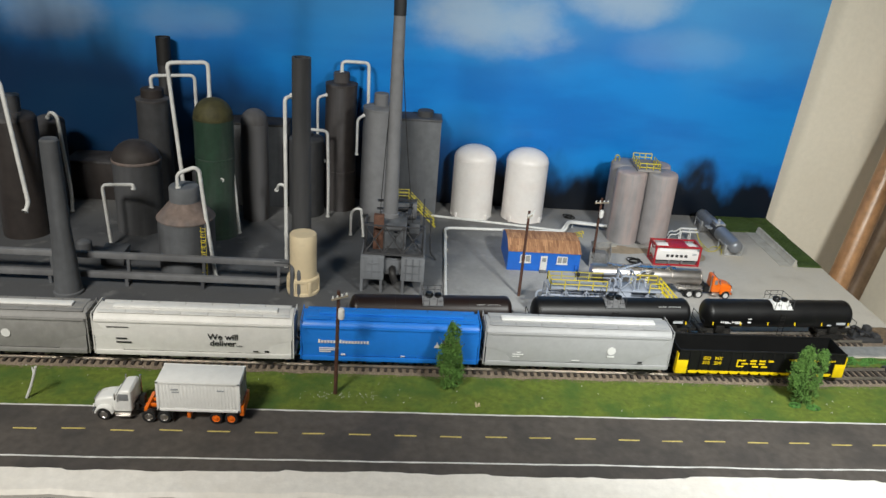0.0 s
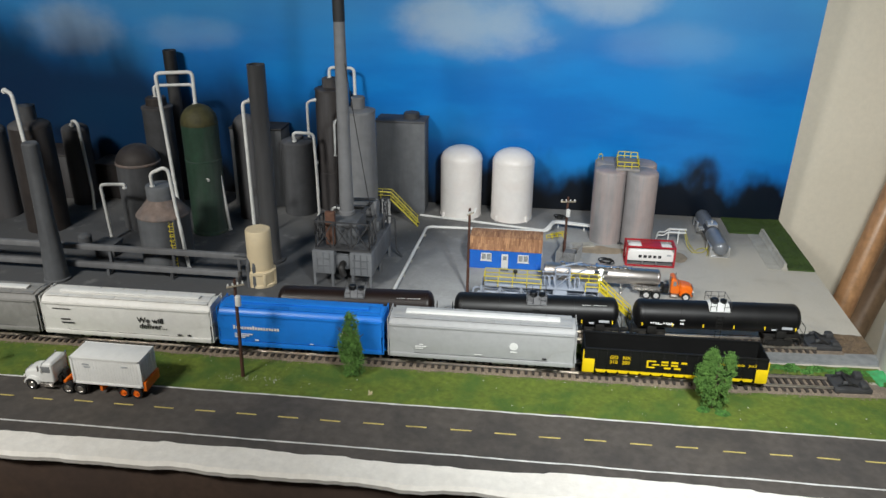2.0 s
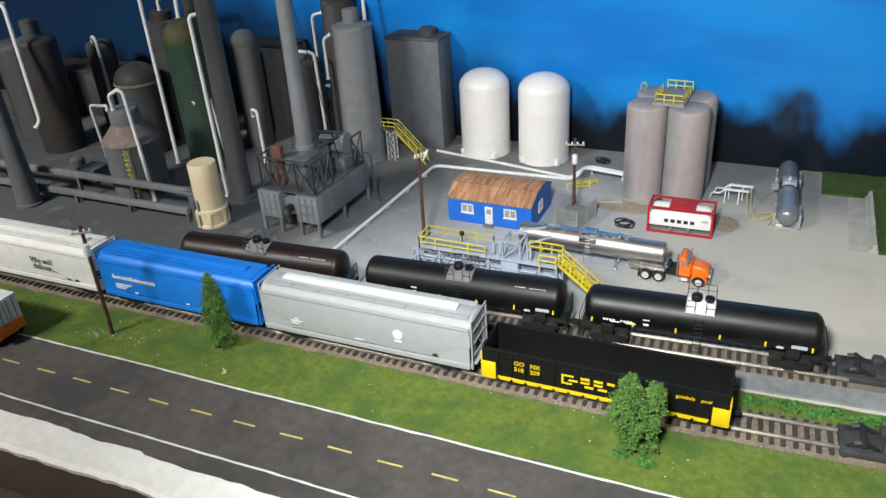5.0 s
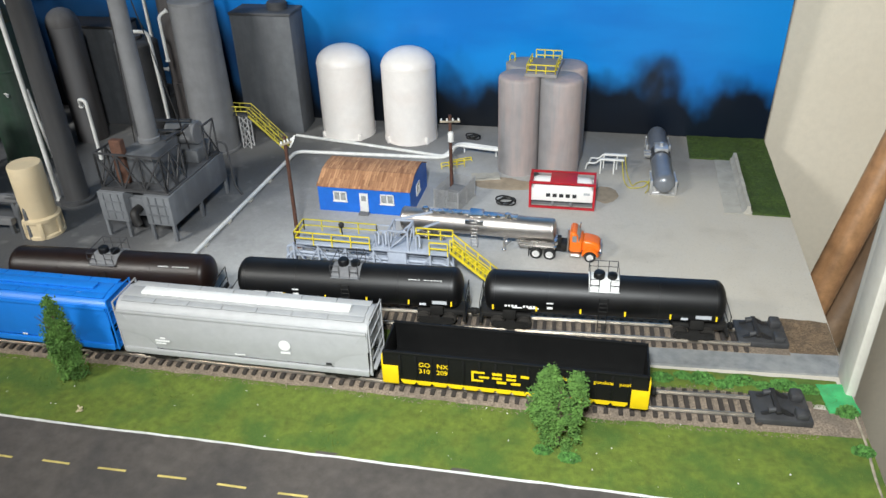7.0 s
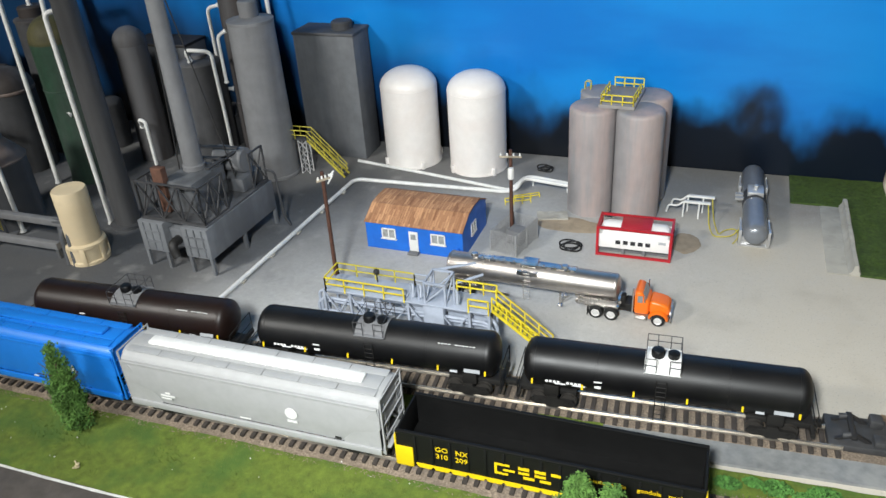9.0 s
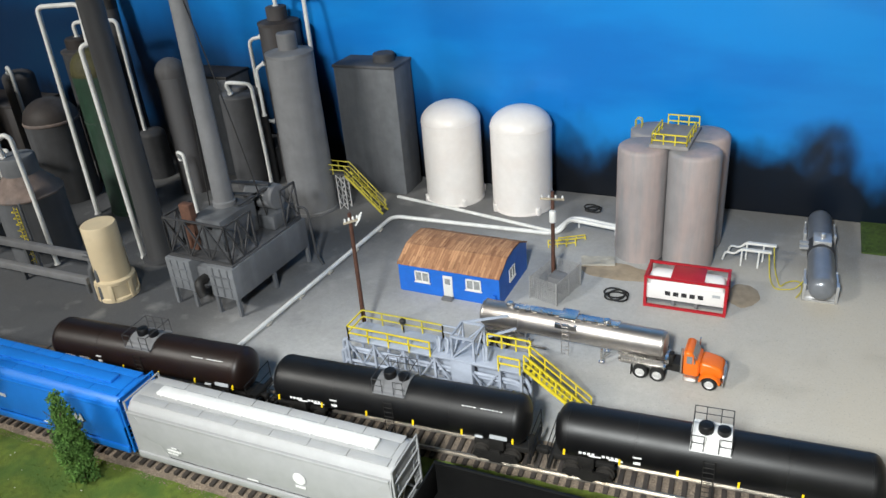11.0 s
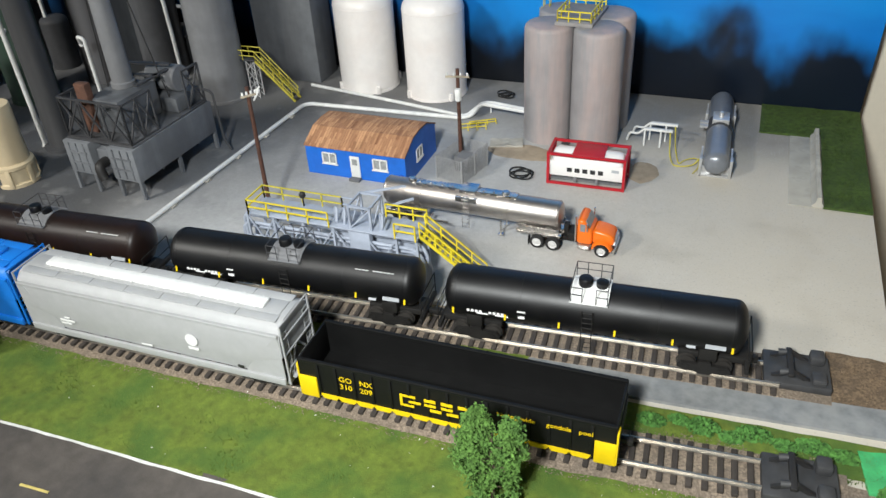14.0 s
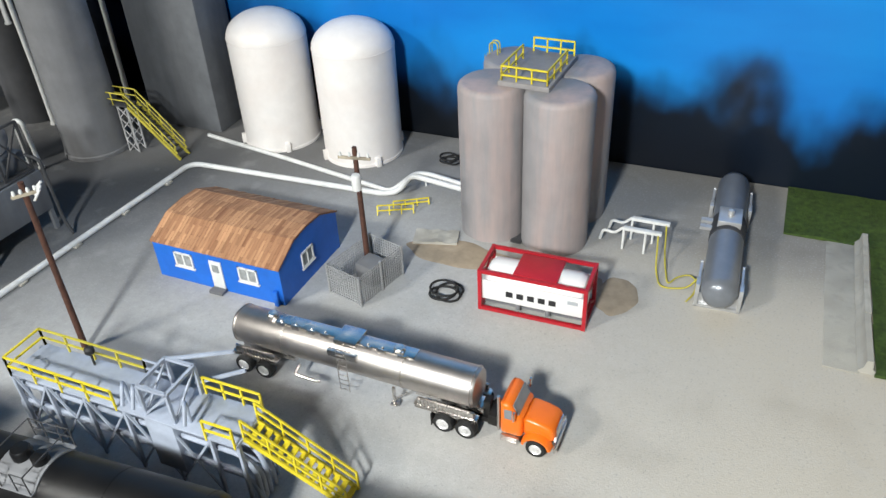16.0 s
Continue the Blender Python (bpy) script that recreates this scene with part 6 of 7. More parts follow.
# furnace block that carries the tall stack
def furnace():
    t = thing("furnace", 37, 891, 0, -2, "dark grey furnace block on legs with a truss frame", "furnace")
    x0, x1, y0, y1 = -38, 38, -52, 54
    for nm, a, b, c, d in (("side_wall", x0, x0 + 28, y0, y1), ("side_wall", x1 - 28, x1, y0, y1), ("mid_wall", x0 + 28, x1 - 28, y0 + 6, y1)):
        bm = B()
        box(bm, a + 0.1, b - 0.1, c, d, 17 if nm == "side_wall" else 22, 47 if nm == "side_wall" else 40, 0.6)
        part(nm, bm, FURNACE_GREY, t)
    bm = B()
    box(bm, x0 + 2, x1 - 2, y0 + 4, y1 - 2, 47.1, 48.6, 0.3)
    part("deck", bm, GREY_DARK, t)
    for x in (x0 + 2, x0 + 25, x1 - 25, x1 - 2):
        for y in (y0 + 2, 0, y1 - 2):
            bm = B()
            box(bm, x - 1.5, x + 1.5, y - 1.5, y + 1.5, 0, 17.4)
            part("leg", bm, FURNACE_GREY, t)
    for x, w in ((x0 + 14, 20), (x1 - 14, 20)):
        bm = B()
        for z in (27, 37):
            box(bm, x - w / 2, x + w / 2, y0 - 0.9, y0 + 0.2, z, z + 1.2)
        for k in (-1, 0, 1):
            box(bm, x + k * 8 - 0.6, x + k * 8 + 0.6, y0 - 0.7, y0 + 0.2, 19, 46)
        part("panel_ribs", bm, FURNACE_GREY, t)
    bm = B()
    tube(bm, [(0, y0 + 8, 30), (0, y0 - 4, 30), (2, y0 - 5, 22), (4, y0 - 5, 18)], 4.2, 4, 12)
    part("burner_duct", bm, BLACK, t)
    z0, z1 = 48, 84

    def truss(name, ax, ay, bx, by, n):
        def bar(a, b, w):
            bm = B()
            beam(bm, a, b, w)
            part("truss_bar", bm, TRUSS_DARK, t, "", False)

        for z in (z0 + 1, z1):
            bar((ax, ay, z), (bx, by, z), 1.6)
        for k in range(n + 1):
            f = k / n
            bar( (ax + (bx - ax) * f, ay + (by - ay) * f, z0), (ax + (bx - ax) * f, ay + (by - ay) * f, z1), 1.4)
        for k in range(n):
            f, g = k / n, (k + 1) / n
            p, q = (ax + (bx - ax) * f, ay + (by - ay) * f), (ax + (bx - ax) * g, ay + (by - ay) * g)
            bar((*p, z0 + 1), (*q, z1), 1.2)
            bar((*p, z1), (*q, z0 + 1), 1.2)

    truss("truss_front", x0 + 4, y0 + 6, x1 - 4, y0 + 6, 3)
    truss("truss_side", x1 - 4, y0 + 6, x1 - 4, y0 + 40, 2)
    truss("truss_side", x1 - 4, y1 - 24, x1 - 4, y1 - 2, 1)
    truss("truss_side", x0 + 4, y0 + 6, x0 + 4, y0 + 40, 2)
    bm = B()
    box(bm, -20, 14, -30, 18, 48.7, 78, 1.0)
    part("fire_box", bm, GREY_PLANT, t)
    bm = B()
    box(bm, -25, -13, -34, -27, 48.7, 92, 0.6)
    part("duct", bm, RUST_RED, t, "rust-red upright duct")
    bm = B()
    lathe(bm, [(12, 0), (12, 30), (11, 31), (0.01, 31)], seg=28, m=Matrix.Translation((-6, 38, 74)) @ Matrix.Rotation(radians(90), 4, "Y"))
    part("drum", bm, GREY_LIGHT, t, "grey horizontal drum")
    bm = B()
    box(bm, -14, 30, 20, 52, 48.7, 62, 0.8)
    part("drum_saddle", bm, GREY_PLANT, t)
    bm = B()
    for a, b in (((-24, 10, 84), (20, 18, 84)), ((-24, 22, 90), (24, 30, 90)), ((16, -8, 84), (18, 44, 84))):
        beam(bm, a, b, 4.5, 1.6)
    part("catwalk", bm, TRUSS_DARK, t)
    bm = B()
    tube(bm, [(34, 50, 60), (44, 52, 58), (46, 52, 10), (54, 50, 1)], 1.2, 5, 8)
    part("drain_pipe", bm, GREY_DARK, t)
    return t


furnace()
st = thing("tall_stack", 30, 894, 78.2, 0, "very tall thin grey smokestack with guy cables", "smokestack")
bm = B()
lathe(bm, [(10.5, 0), (10.5, 4), (9.2, 5), (8.4, 60), (7.4, 160), (6.6, 238)], seg=28)
part("shaft", bm, GREY_LIGHT, st)
bm = B()
lathe(bm, [(7.0, 237.5), (7.0, 300), (5.4, 300), (5.4, 294), (0.01, 294)], seg=28)
part("tip", bm, BLACK_STACK, st)
for dx, dy, z in ((-14, -6, 270), (30, 20, 190)):
    bm = B()
    tube(bm, [(6, -4, z), (dx * 0.5, dy * 0.5, z * 0.5), (dx, dy, -28)], 0.55, 60, 6)
    part("guy_cable", bm, BLACK, st)

# steel stair by the grey column
sx = thing("steel_stair", 55, 1060, 0, 0, "dull yellow steel stair with a landing on a pale lattice leg", "stair")
bm = B()
box(bm, -30, 0, -6, 6, 41, 42.4, 0.2)
part("landing", bm, TRUSS_DARK, sx)
bm = B()
for y in (-5.5, 5.5):
    beam(bm, (0, y, 41.5), (41, y, 0.8), 1.4, 2.2)
part("stringer", bm, YELLOW_DULL, sx)
bm = B()
box(bm, -1.8, 1.8, -5.2, 5.2, 0, 0.7)
tread = part("tread", bm, TRUSS_DARK, sx)
tread.location = (0.003, 0, 0.038)
for k in range(1, 11):
    again(tread, 3 + k * 3.6, 0, 38 - k * 3.7)
for y in (-6, 6):
    bm = B()
    for k in range(5):
        x, z = k * 9.6, 41.5 - k * 9.6
        rod(bm, (x, y, max(z, 0)), (x, y, max(z, 0) + 11), 0.5, seg=6)
    rod(bm, (0, y, 52.5), (40, y, 12), 0.55, seg=6)
    rod(bm, (0, y, 47), (40, y, 6.5), 0.5, seg=6)
    for k in range(3):
        rod(bm, (-k * 14.5, y, 42), (-k * 14.5, y, 52.5), 0.5, seg=6)
    rod(bm, (0, y, 52.5), (-29, y, 52.5), 0.55, seg=6)
    rod(bm, (0, y, 47), (-29, y, 47), 0.5, seg=6)
    part("railing", bm, YELLOW_DULL, sx)
bm = B()
for x in (-13, -3):
    for y in (-4, 4):
        beam(bm, (x, y, 0), (x, y, 41), 1.0)
for y in (-4, 4):
    for k in range(4):
        beam(bm, (-13, y, k * 10), (-3, y, k * 10 + 10), 0.7)
        beam(bm, (-3, y, k * 10), (-13, y, k * 10 + 10), 0.7)
part("lattice_leg", bm, LATTICE, sx)

# white pipelines lying across the yard
line_a = thing("pipeline", 104, 800, 0, 0, "white pipeline lying across the yard to the silos", "pipeline", "white pipelines")
bm = B()
tube(bm, [(-6, -22, 2.2), (6, 245, 2.2), (12, 251, 2.2), (176, 257, 2.2), (186, 262, 3), (192, 273, 12), (262, 262, 12)], 2.1, 6, 10)
part("pipe", bm, WHITE_PIPE, line_a)
for k in range(6):
    bm = B()
    box(bm, -3, 3, -3, 3, 0, 1.6, 0.2, Matrix.Translation((-5 + 2 * k * 1.1, k * 46 - 10, 0)))
    part("pipe_foot", bm, CONCRETE, line_a)
line_b = thing("pipeline", 92, 1098, 0, 0, "white pipeline running behind the shed to the silos", "pipeline", "white pipelines")
bm = B()
tube(bm, [(0, 0, 1.8), (90, -16, 1.8), (192, -36, 1.8), (204, -18, 10), (214, -16, 10), (272, -28, 10)], 1.8, 6, 10)
part("pipe", bm, WHITE_PIPE, line_b)
for x, y in ((212, -17), (250, -24)):
    bm = B()
    rod(bm, (x, y, 0), (x, y, 9), 0.9, seg=8)
    part("stand", bm, WHITE_PIPE, line_b)


# ---- poles ----
def pole(x, y, h, z, arm, turn, label, transformer=True, lean=0.0):
    t = thing("utility_pole", x, y, z, turn, label, "utility pole", "utility poles")
    bm = B()
    rod(bm, (0, 0, 0), (lean, 0, h), 1.9, 1.5, 12)
    part("post", bm, POLE_BROWN, t)
    if arm:
        bm = B()
        box(bm, lean - arm / 2, lean + arm / 2, -2.6, -1.2, h - 7, h - 5.2, 0.2)
        ca = part("cross_arm", bm, BARK, t, "pale wooden cross arm")
        for k in range(4):
            bm = B()
            lathe(bm, [(0.7, 0), (1.0, 0.8), (0.7, 1.6), (0.8, 2.2), (0.01, 2.8)], lean - arm / 2 + 1.5 + k * (arm - 3) / 3, -1.9, h - 5.2, 8)
            part("insulator", bm, WHITE_PIPE, ca, "white insulator")
    if transformer:
        bm = B()
        lathe(bm, [(2.8, 0), (2.9, 1), (2.9, 9), (2.4, 10), (0.01, 10.4)], lean + 0.5, -4.4, h - 26, 16)
        part("transformer", bm, GREY_LIGHT if transformer == 1 else WHITE_TRIM, t, "pale transformer can")
    return t


pole(-14, 624, 108, 1.5, 17, 35, "brown wooden utility pole with cross arm and transformer", 2, 1.5)
pole(191, 847, 111, 0, 13, 55, "brown wooden utility pole standing in the yard", 0, 1)
pole(311, 972, 88, 0, 20, 10, "brown wooden utility pole inside a mesh enclosure", 2, 0)
bm = B()
for k in range(3):
    tube(bm, [(4 + k, -1.5, 100 + k * 3), (8 + k, -3, 106 + k * 2)], 0.7, 1, 6)
part("insulator", bm, WHITE_PIPE, bpy.data.objects["utility_pole.001"])

# mesh enclosure round the pole
en = thing("mesh_enclosure", 318, 958, 0, -14, "grey wire-mesh fence enclosure round the pole", "fence")
for a, b in (((-14, -20), (12, -20)), ((12, -20), (12, 20)), ((12, 20), (-14, 20)), ((-14, 20), (-14, -20))):
    bm = B()
    n = 16
    a3, b3 = Vector((*a, 0)), Vector((*b, 0))
    L = (b3 - a3).length
    for k in range(int(L / 1.9) + 1):
        p = a3 + (b3 - a3) * min(k * 1.9 / L, 1)
        rod(bm, p + Vector((0, 0, 0.5)), p + Vector((0, 0, 21)), 0.32, seg=4)
    for k in range(11):
        rod(bm, a3 + Vector((0, 0, 1 + k * 2)), b3 + Vector((0, 0, 1 + k * 2)), 0.32, seg=4)
    part("mesh_panel", bm, FENCE_GREY, en)
for p in ((-14, -20), (12, -20), (12, 20), (-14, 20), (12, 0)):
    bm = B()
    rod(bm, (*p, 0), (*p, 22), 0.9, seg=8)
    part("fence_post", bm, FENCE_GREY, en)
bm = B()
box(bm, -8, 6, -2, 12, 0, 14, 0.6)
part("cabinet", bm, GREY_LIGHT, en, "light grey cabinet")


# ---- loading rack ----
def loading_rack():
    t = thing("loading_rack", 214, 800, 0, 0, "blue-grey tank loading rack with yellow railings and stair", "loading rack")
    z = 40
    for x0, x1 in ((0, 66), (66, 132)):
        bm = B()
        box(bm, x0 + 0.3, x1 - 0.3, -11, 12, z, z + 1.6, 0.3)
        part("deck", bm, RACK_GREY, t)
    for x in (-2, 20, 44, 68, 92, 116, 131):
        for y in (-9, 10):
            bm = B()
            beam(bm, (x, y, 0), (x, y, z), 1.6)
            part("leg", bm, RACK_GREY, t)
    for x0, x1 in ((-2, 20), (20, 44), (44, 68), (68, 92), (92, 116)):
        bm = B()
        for y in (-9, 10):
            beam(bm, (x0, y, 2), (x1, y, z - 2), 1.0)
            beam(bm, (x0, y, z - 2), (x1, y, 2), 1.0)
        part("brace", bm, RACK_GREY, t)
    for k, (y, zz) in enumerate(((-6, 30), (-3, 25), (-7, 19), (0, 32), (4, 22), (-4, 12))):
        bm = B()
        tube(bm, [(-12 if k % 2 else -7, y, 0.5), (-12 if k % 2 else -7, y, zz), (128, y, zz), (134, y, zz - 8), (134, y, 1)], 1.3, 5, 8)
        part("feed_pipe", bm, RACK_GREY, t)
    bm = B()
    box(bm, 60, 130, 3, 10, 14, 36, 0.6)
    part("meter_panel", bm, RACK_GREY, t)
    bm = B()
    box(bm, 80, 96, -10, -4, 8, 39, 0.5)
    part("valve_box", bm, RACK_GREY, t)
    # gantry
    for x in (82, 98):
        bm = B()
        for y in (-9, 10):
            beam(bm, (x, y, z), (x, y, z + 19), 1.5)
        beam(bm, (x, -9, z + 19), (x, 10, z + 19), 1.5)
        beam(bm, (x, -9, z + 2), (x, 10, z + 18), 1.0)
        part("gantry_frame", bm, RACK_GREY, t)
    arms = [((82, y, z + 19), (98, y, z + 19), 1.5) for y in (-9, 10)] + [((82, y, z + 2), (98, y, z + 18), 1.0) for y in (-9, 10)]
    arms += [((84, 10, z + 19), (112, 22, z + 22), 1.4), ((96, 10, z + 8), (118, 20, z + 14), 1.4)]
    for p, q, wide in arms:
        bm = B()
        beam(bm, p, q, wide)
        part("gantry_arm", bm, RACK_GREY, t)
    for x in (70, 76, 104):
        bm = B()
        tube(bm, [(x, -6, z + 1), (x, -6, z + 15), (x + 4, -10, z + 17), (x + 5, -14, z + 9)], 0.9, 4, 8)
        part("loading_arm", bm, RACK_GREY, t)
    bm = B()
    lathe(bm, [(1.8, 0), (2.4, 1), (2.4, 3), (1.2, 4)], 36, 8, z + 9, 12)
    rod(bm, (36, 8, z + 1.6), (36, 8, z + 9), 0.6, seg=8)
    part("valve", bm, BLACK, t)

    def rail(x0, y0, x1, y1, n, material=YELLOW):
        bm = B()
        for k in range(n + 1):
            f = k / n
            beam(bm, (x0 + (x1 - x0) * f, y0 + (y1 - y0) * f, z), (x0 + (x1 - x0) * f, y0 + (y1 - y0) * f, z + 12), 0.9)
        for h in (6.5, 12):
            beam(bm, (x0, y0, z + h), (x1, y1, z + h), 0.9)
        part("railing", bm, material, t, "yellow railing")

    rail(1, -11, 66, -11, 4)
    rail(1, -11, 1, 11, 1)
    rail(1, 11, 66, 11, 4, YELLOW_DULL)
    rail(100, 11, 131, 11, 3)
    rail(66, 11, 82, 11, 1, RACK_GREY)
    rail(116, -11, 131, -11, 1)
    # stair
    st = Vector((132, 0, z + 1))
    en_ = Vector((172, 10, 0.5))
    for dy in (-5.5, 5.5):
        bm = B()
        beam(bm, st + Vector((0, dy, 0)), en_ + Vector((0, dy, 0)), 1.1, 2.2)
        part("stair_stringer", bm, YELLOW, t, "yellow stair stringer")
        bm = B()
        for h in (6, 11.5):
            beam(bm, st + Vector((0, dy, h)), en_ + Vector((0, dy, h)), 0.9)
        for k in range(5):
            p = st.lerp(en_, k / 4) + Vector((0, dy, 0))
            beam(bm, p, p + Vector((0, 0, 11.5)), 0.9)
        part("stair_railing", bm, YELLOW, t, "yellow stair railing")
    bm = B()
    box(bm, -1.4, 1.4, -5.2, 5.2, -0.4, 0.4)
    tread = part("tread", bm, YELLOW, t)
    for k in range(12):
        p = st.lerp(en_, (k + 0.5) / 12)
        if k == 0:
            tread.location = p * MM
        else:
            again(tread, *p)


loading_rack()


# ---- the far end of the yard ----
ht = thing("pressure_tank", 519, 4, 0, 0, "blue-grey horizontal pressure tank on silver saddles", "pressure tank")
ht.location = (0.521, 1.063, 0)
ht.rotation_euler = (0, 0, radians(2))
bm = B()
r, zc, h = 10.3, 14.8, 69
prof = [(0.01, -h), (6, -h + 0.8), (9, -h + 3.2), (r, -h + 8), (r, -10), (r, 10), (r, h - 8), (9, h - 3.2), (6, h - 0.8), (0.01, h)]
lathe(bm, prof, seg=40, m=Matrix.Translation((0, 0, zc)) @ Matrix.Rotation(radians(90), 4, "X"))
part("shell", bm, HTANK, ht)
for y in (-56, 34):
    bm = B()
    box(bm, -13, 13, y - 4, y + 4, 0, 2, 0.3)
    for s in (-1, 1):
        box(bm, s * 12 - 1.2, s * 12 + 1.2, y - 4, y + 4, 0, 16, 0.3)
        beam(bm, (s * 12, y + 4, 14), (s * 12, y + 22, 14), 1.4)
        beam(bm, (s * 12, y + 22, 2), (s * 12, y + 22, 15), 1.4)
    box(bm, -13, 13, y - 2, y + 2, 1.5, 9, 0.3)
    part("saddle", bm, SILVER, ht, "silver saddle frame")
bm = B()
box(bm, -7, 7, -6, 12, zc + r - 3, zc + r + 2.5, 0.6)
box(bm, -17, -9, -2, 2, zc + 2, zc + 4)
box(bm, -17, -9, 6, 10, zc + 2, zc + 4)
lathe(bm, [(2, 0), (2, 4), (0.01, 5)], 0, 3, zc + r + 2, 12)
part("valve_housing", bm, SILVER, ht, "silver valve housing")
bm = B()
lathe(bm, [(r, -11), (r + 0.35, -10.8), (r + 0.35, 10.8), (r, 11)], seg=40, m=Matrix.Translation((0, 1, zc)) @ Matrix.Rotation(radians(90), 4, "X"))
part("strap", bm, TRUSS_DARK, ht, "dark strap band")

stand = thing("pipe_stand", 450, 1060, 0, 0, "small white pipe manifold between silos and tank", "pipe stand")
for dx, dy in ((0, 0), (-3, -13)):
    bm = B()
    tube(bm, [(dx - 4, dy + 6, 1), (dx - 2, dy + 4, 10), (dx + 6, dy + 2, 10), (dx + 12, dy, 17), (dx + 34, dy - 2, 17)], 1.0, 3, 8)
    rod(bm, (dx + 26, dy - 1, 0), (dx + 26, dy - 1, 17), 0.8, seg=8)
    rod(bm, (dx + 12, dy, 0), (dx + 12, dy, 17), 0.8, seg=8)
    box(bm, dx + 12, dx + 36, dy - 3, dy + 0.5, 16.2, 18.2, 0.3)
    part("branch", bm, WHITE_PIPE, stand)
for pts in ([(484, 1058, 17), (487, 1040, 4), (493, 1016, 1.2), (497, 1026, 1.2), (504, 1030, 2), (509, 1022, 5), (510, 1012, 3), (506, 1004, 1)], [(481, 1045, 17), (484, 1026, 3), (489, 1013, 1.0), (498, 1014, 1.2), (505, 1016, 2.2), (510, 1020, 8)]):
    p0 = pts[2]
    hs = thing("hose", p0[0], p0[1], 0, 0, "thin yellow hose drooping to the tank", "hose", "yellow hoses")
    bm = B()
    tube(bm, [(p[0] - p0[0], p[1] - p0[1], p[2]) for p in pts], 0.55, 9, 8)
    part("hose_line", bm, YELLOW_DULL, hs)


def coil(x, y, r, label):
    t = thing("hose_coil", x, y, 0, 0, label, "hose", "coiled hoses")
    bm = B()
    pts = []
    for k in range(90):
        a = k / 90 * 2 * math.pi * 3.2
        rr = r * (1 + 0.16 * math.sin(a * 0.63 + 1))
        pts.append((rr * math.cos(a) + 3.2 * math.sin(a * 0.31), rr * math.sin(a) * 0.92 + 2.4 * math.cos(a * 0.43), 0.8 + 0.032 * k))
    tube(bm, pts, 0.75, 0.3, 7)
    part("loop", bm, RUBBER, t)


coil(368, 964, 8.5, "coil of black hose lying on the ground")
coil(307, 1122, 7.0, "small coil of black hose near the silos")

for i, (x, y, rz) in enumerate(((300, 1036, 25), (306, 1050, 30))):
    yr = thing("loose_railing", x, y, 0, rz, "loose yellow plastic railing lying on the ground", "railing", "loose railings")
    bm = B()
    for k in range(4):
        beam(bm, (-13 + k * 8.6, 0, 0.5), (-13 + k * 8.6, 4 - i, 6 - 2 * i), 0.8)
    for f in (0.5, 1.0):
        beam(bm, (-13, 4 * f - i * f, 6 * f - 2 * i * f + 0.3), (13, 4 * f - i * f, 6 * f - 2 * i * f + 0.3), 0.8)
    part("rail_frame", bm, YELLOW, yr)
bm = B()
uneven(bm, -14, 16, -8, 8, 12, 8, 2.0, 1.4, 0.2, 0.05)
heap = thing("grit_mound", 338, 1018, 0, 15, "small pale heap of grit beside the enclosure", "heap")
part("mound", bm, CONCRETE, heap)

# concrete barriers by the wall
for k in range(3):
    t = thing("barrier", 602, 996 + k * 42, 0, random.uniform(-1, 1), "pale concrete barrier with chipped edges", "barrier", "concrete barriers")
    bm = B()
    solid(bm, [(-4.5, 0), (-4.5, 1.5), (-2.2, 4), (-1.6, 9), (1.6, 9), (2.2, 4), (4.5, 1.5), (4.5, 0)], -20.6, 20.6)
    bmesh.ops.rotate(bm, cent=(0, 0, 0), matrix=Matrix.Rotation(radians(90), 3, "Z"), verts=bm.verts)
    part("block", bm, CONCRETE, t)
bm = B()
box(bm, -9, 9, -62, 62, 0, 0.6, 0.2)
ap = thing("barrier_apron", 590, 1036, 0.05, 0, "pale chalky strip of ground along the barrier", "ground strip")
part("strip", bm, CONCRETE, ap)

# green film and pale tape at the wall end
bm = B()
uneven(bm, -10, 10, -16, 12, 10, 10, 2.6, 1.2, 0.12, 0.1)
fm = thing("green_film", 629, 714, 0, 8, "glossy bright green film patch by the wall", "film")
part("sheet", bm, GREEN_FILM, fm)
tp = thing("string", 640, 640, 0, 0, "pale string lying along the board edge", "string")
bm = B()
tube(bm, [(-3, 60, 1.4), (-2, 30, 1.6), (-4, 0, 1.6), (-3, -30, 1.5)], 0.9, 12, 8)
part("strand", bm, BARK, tp)


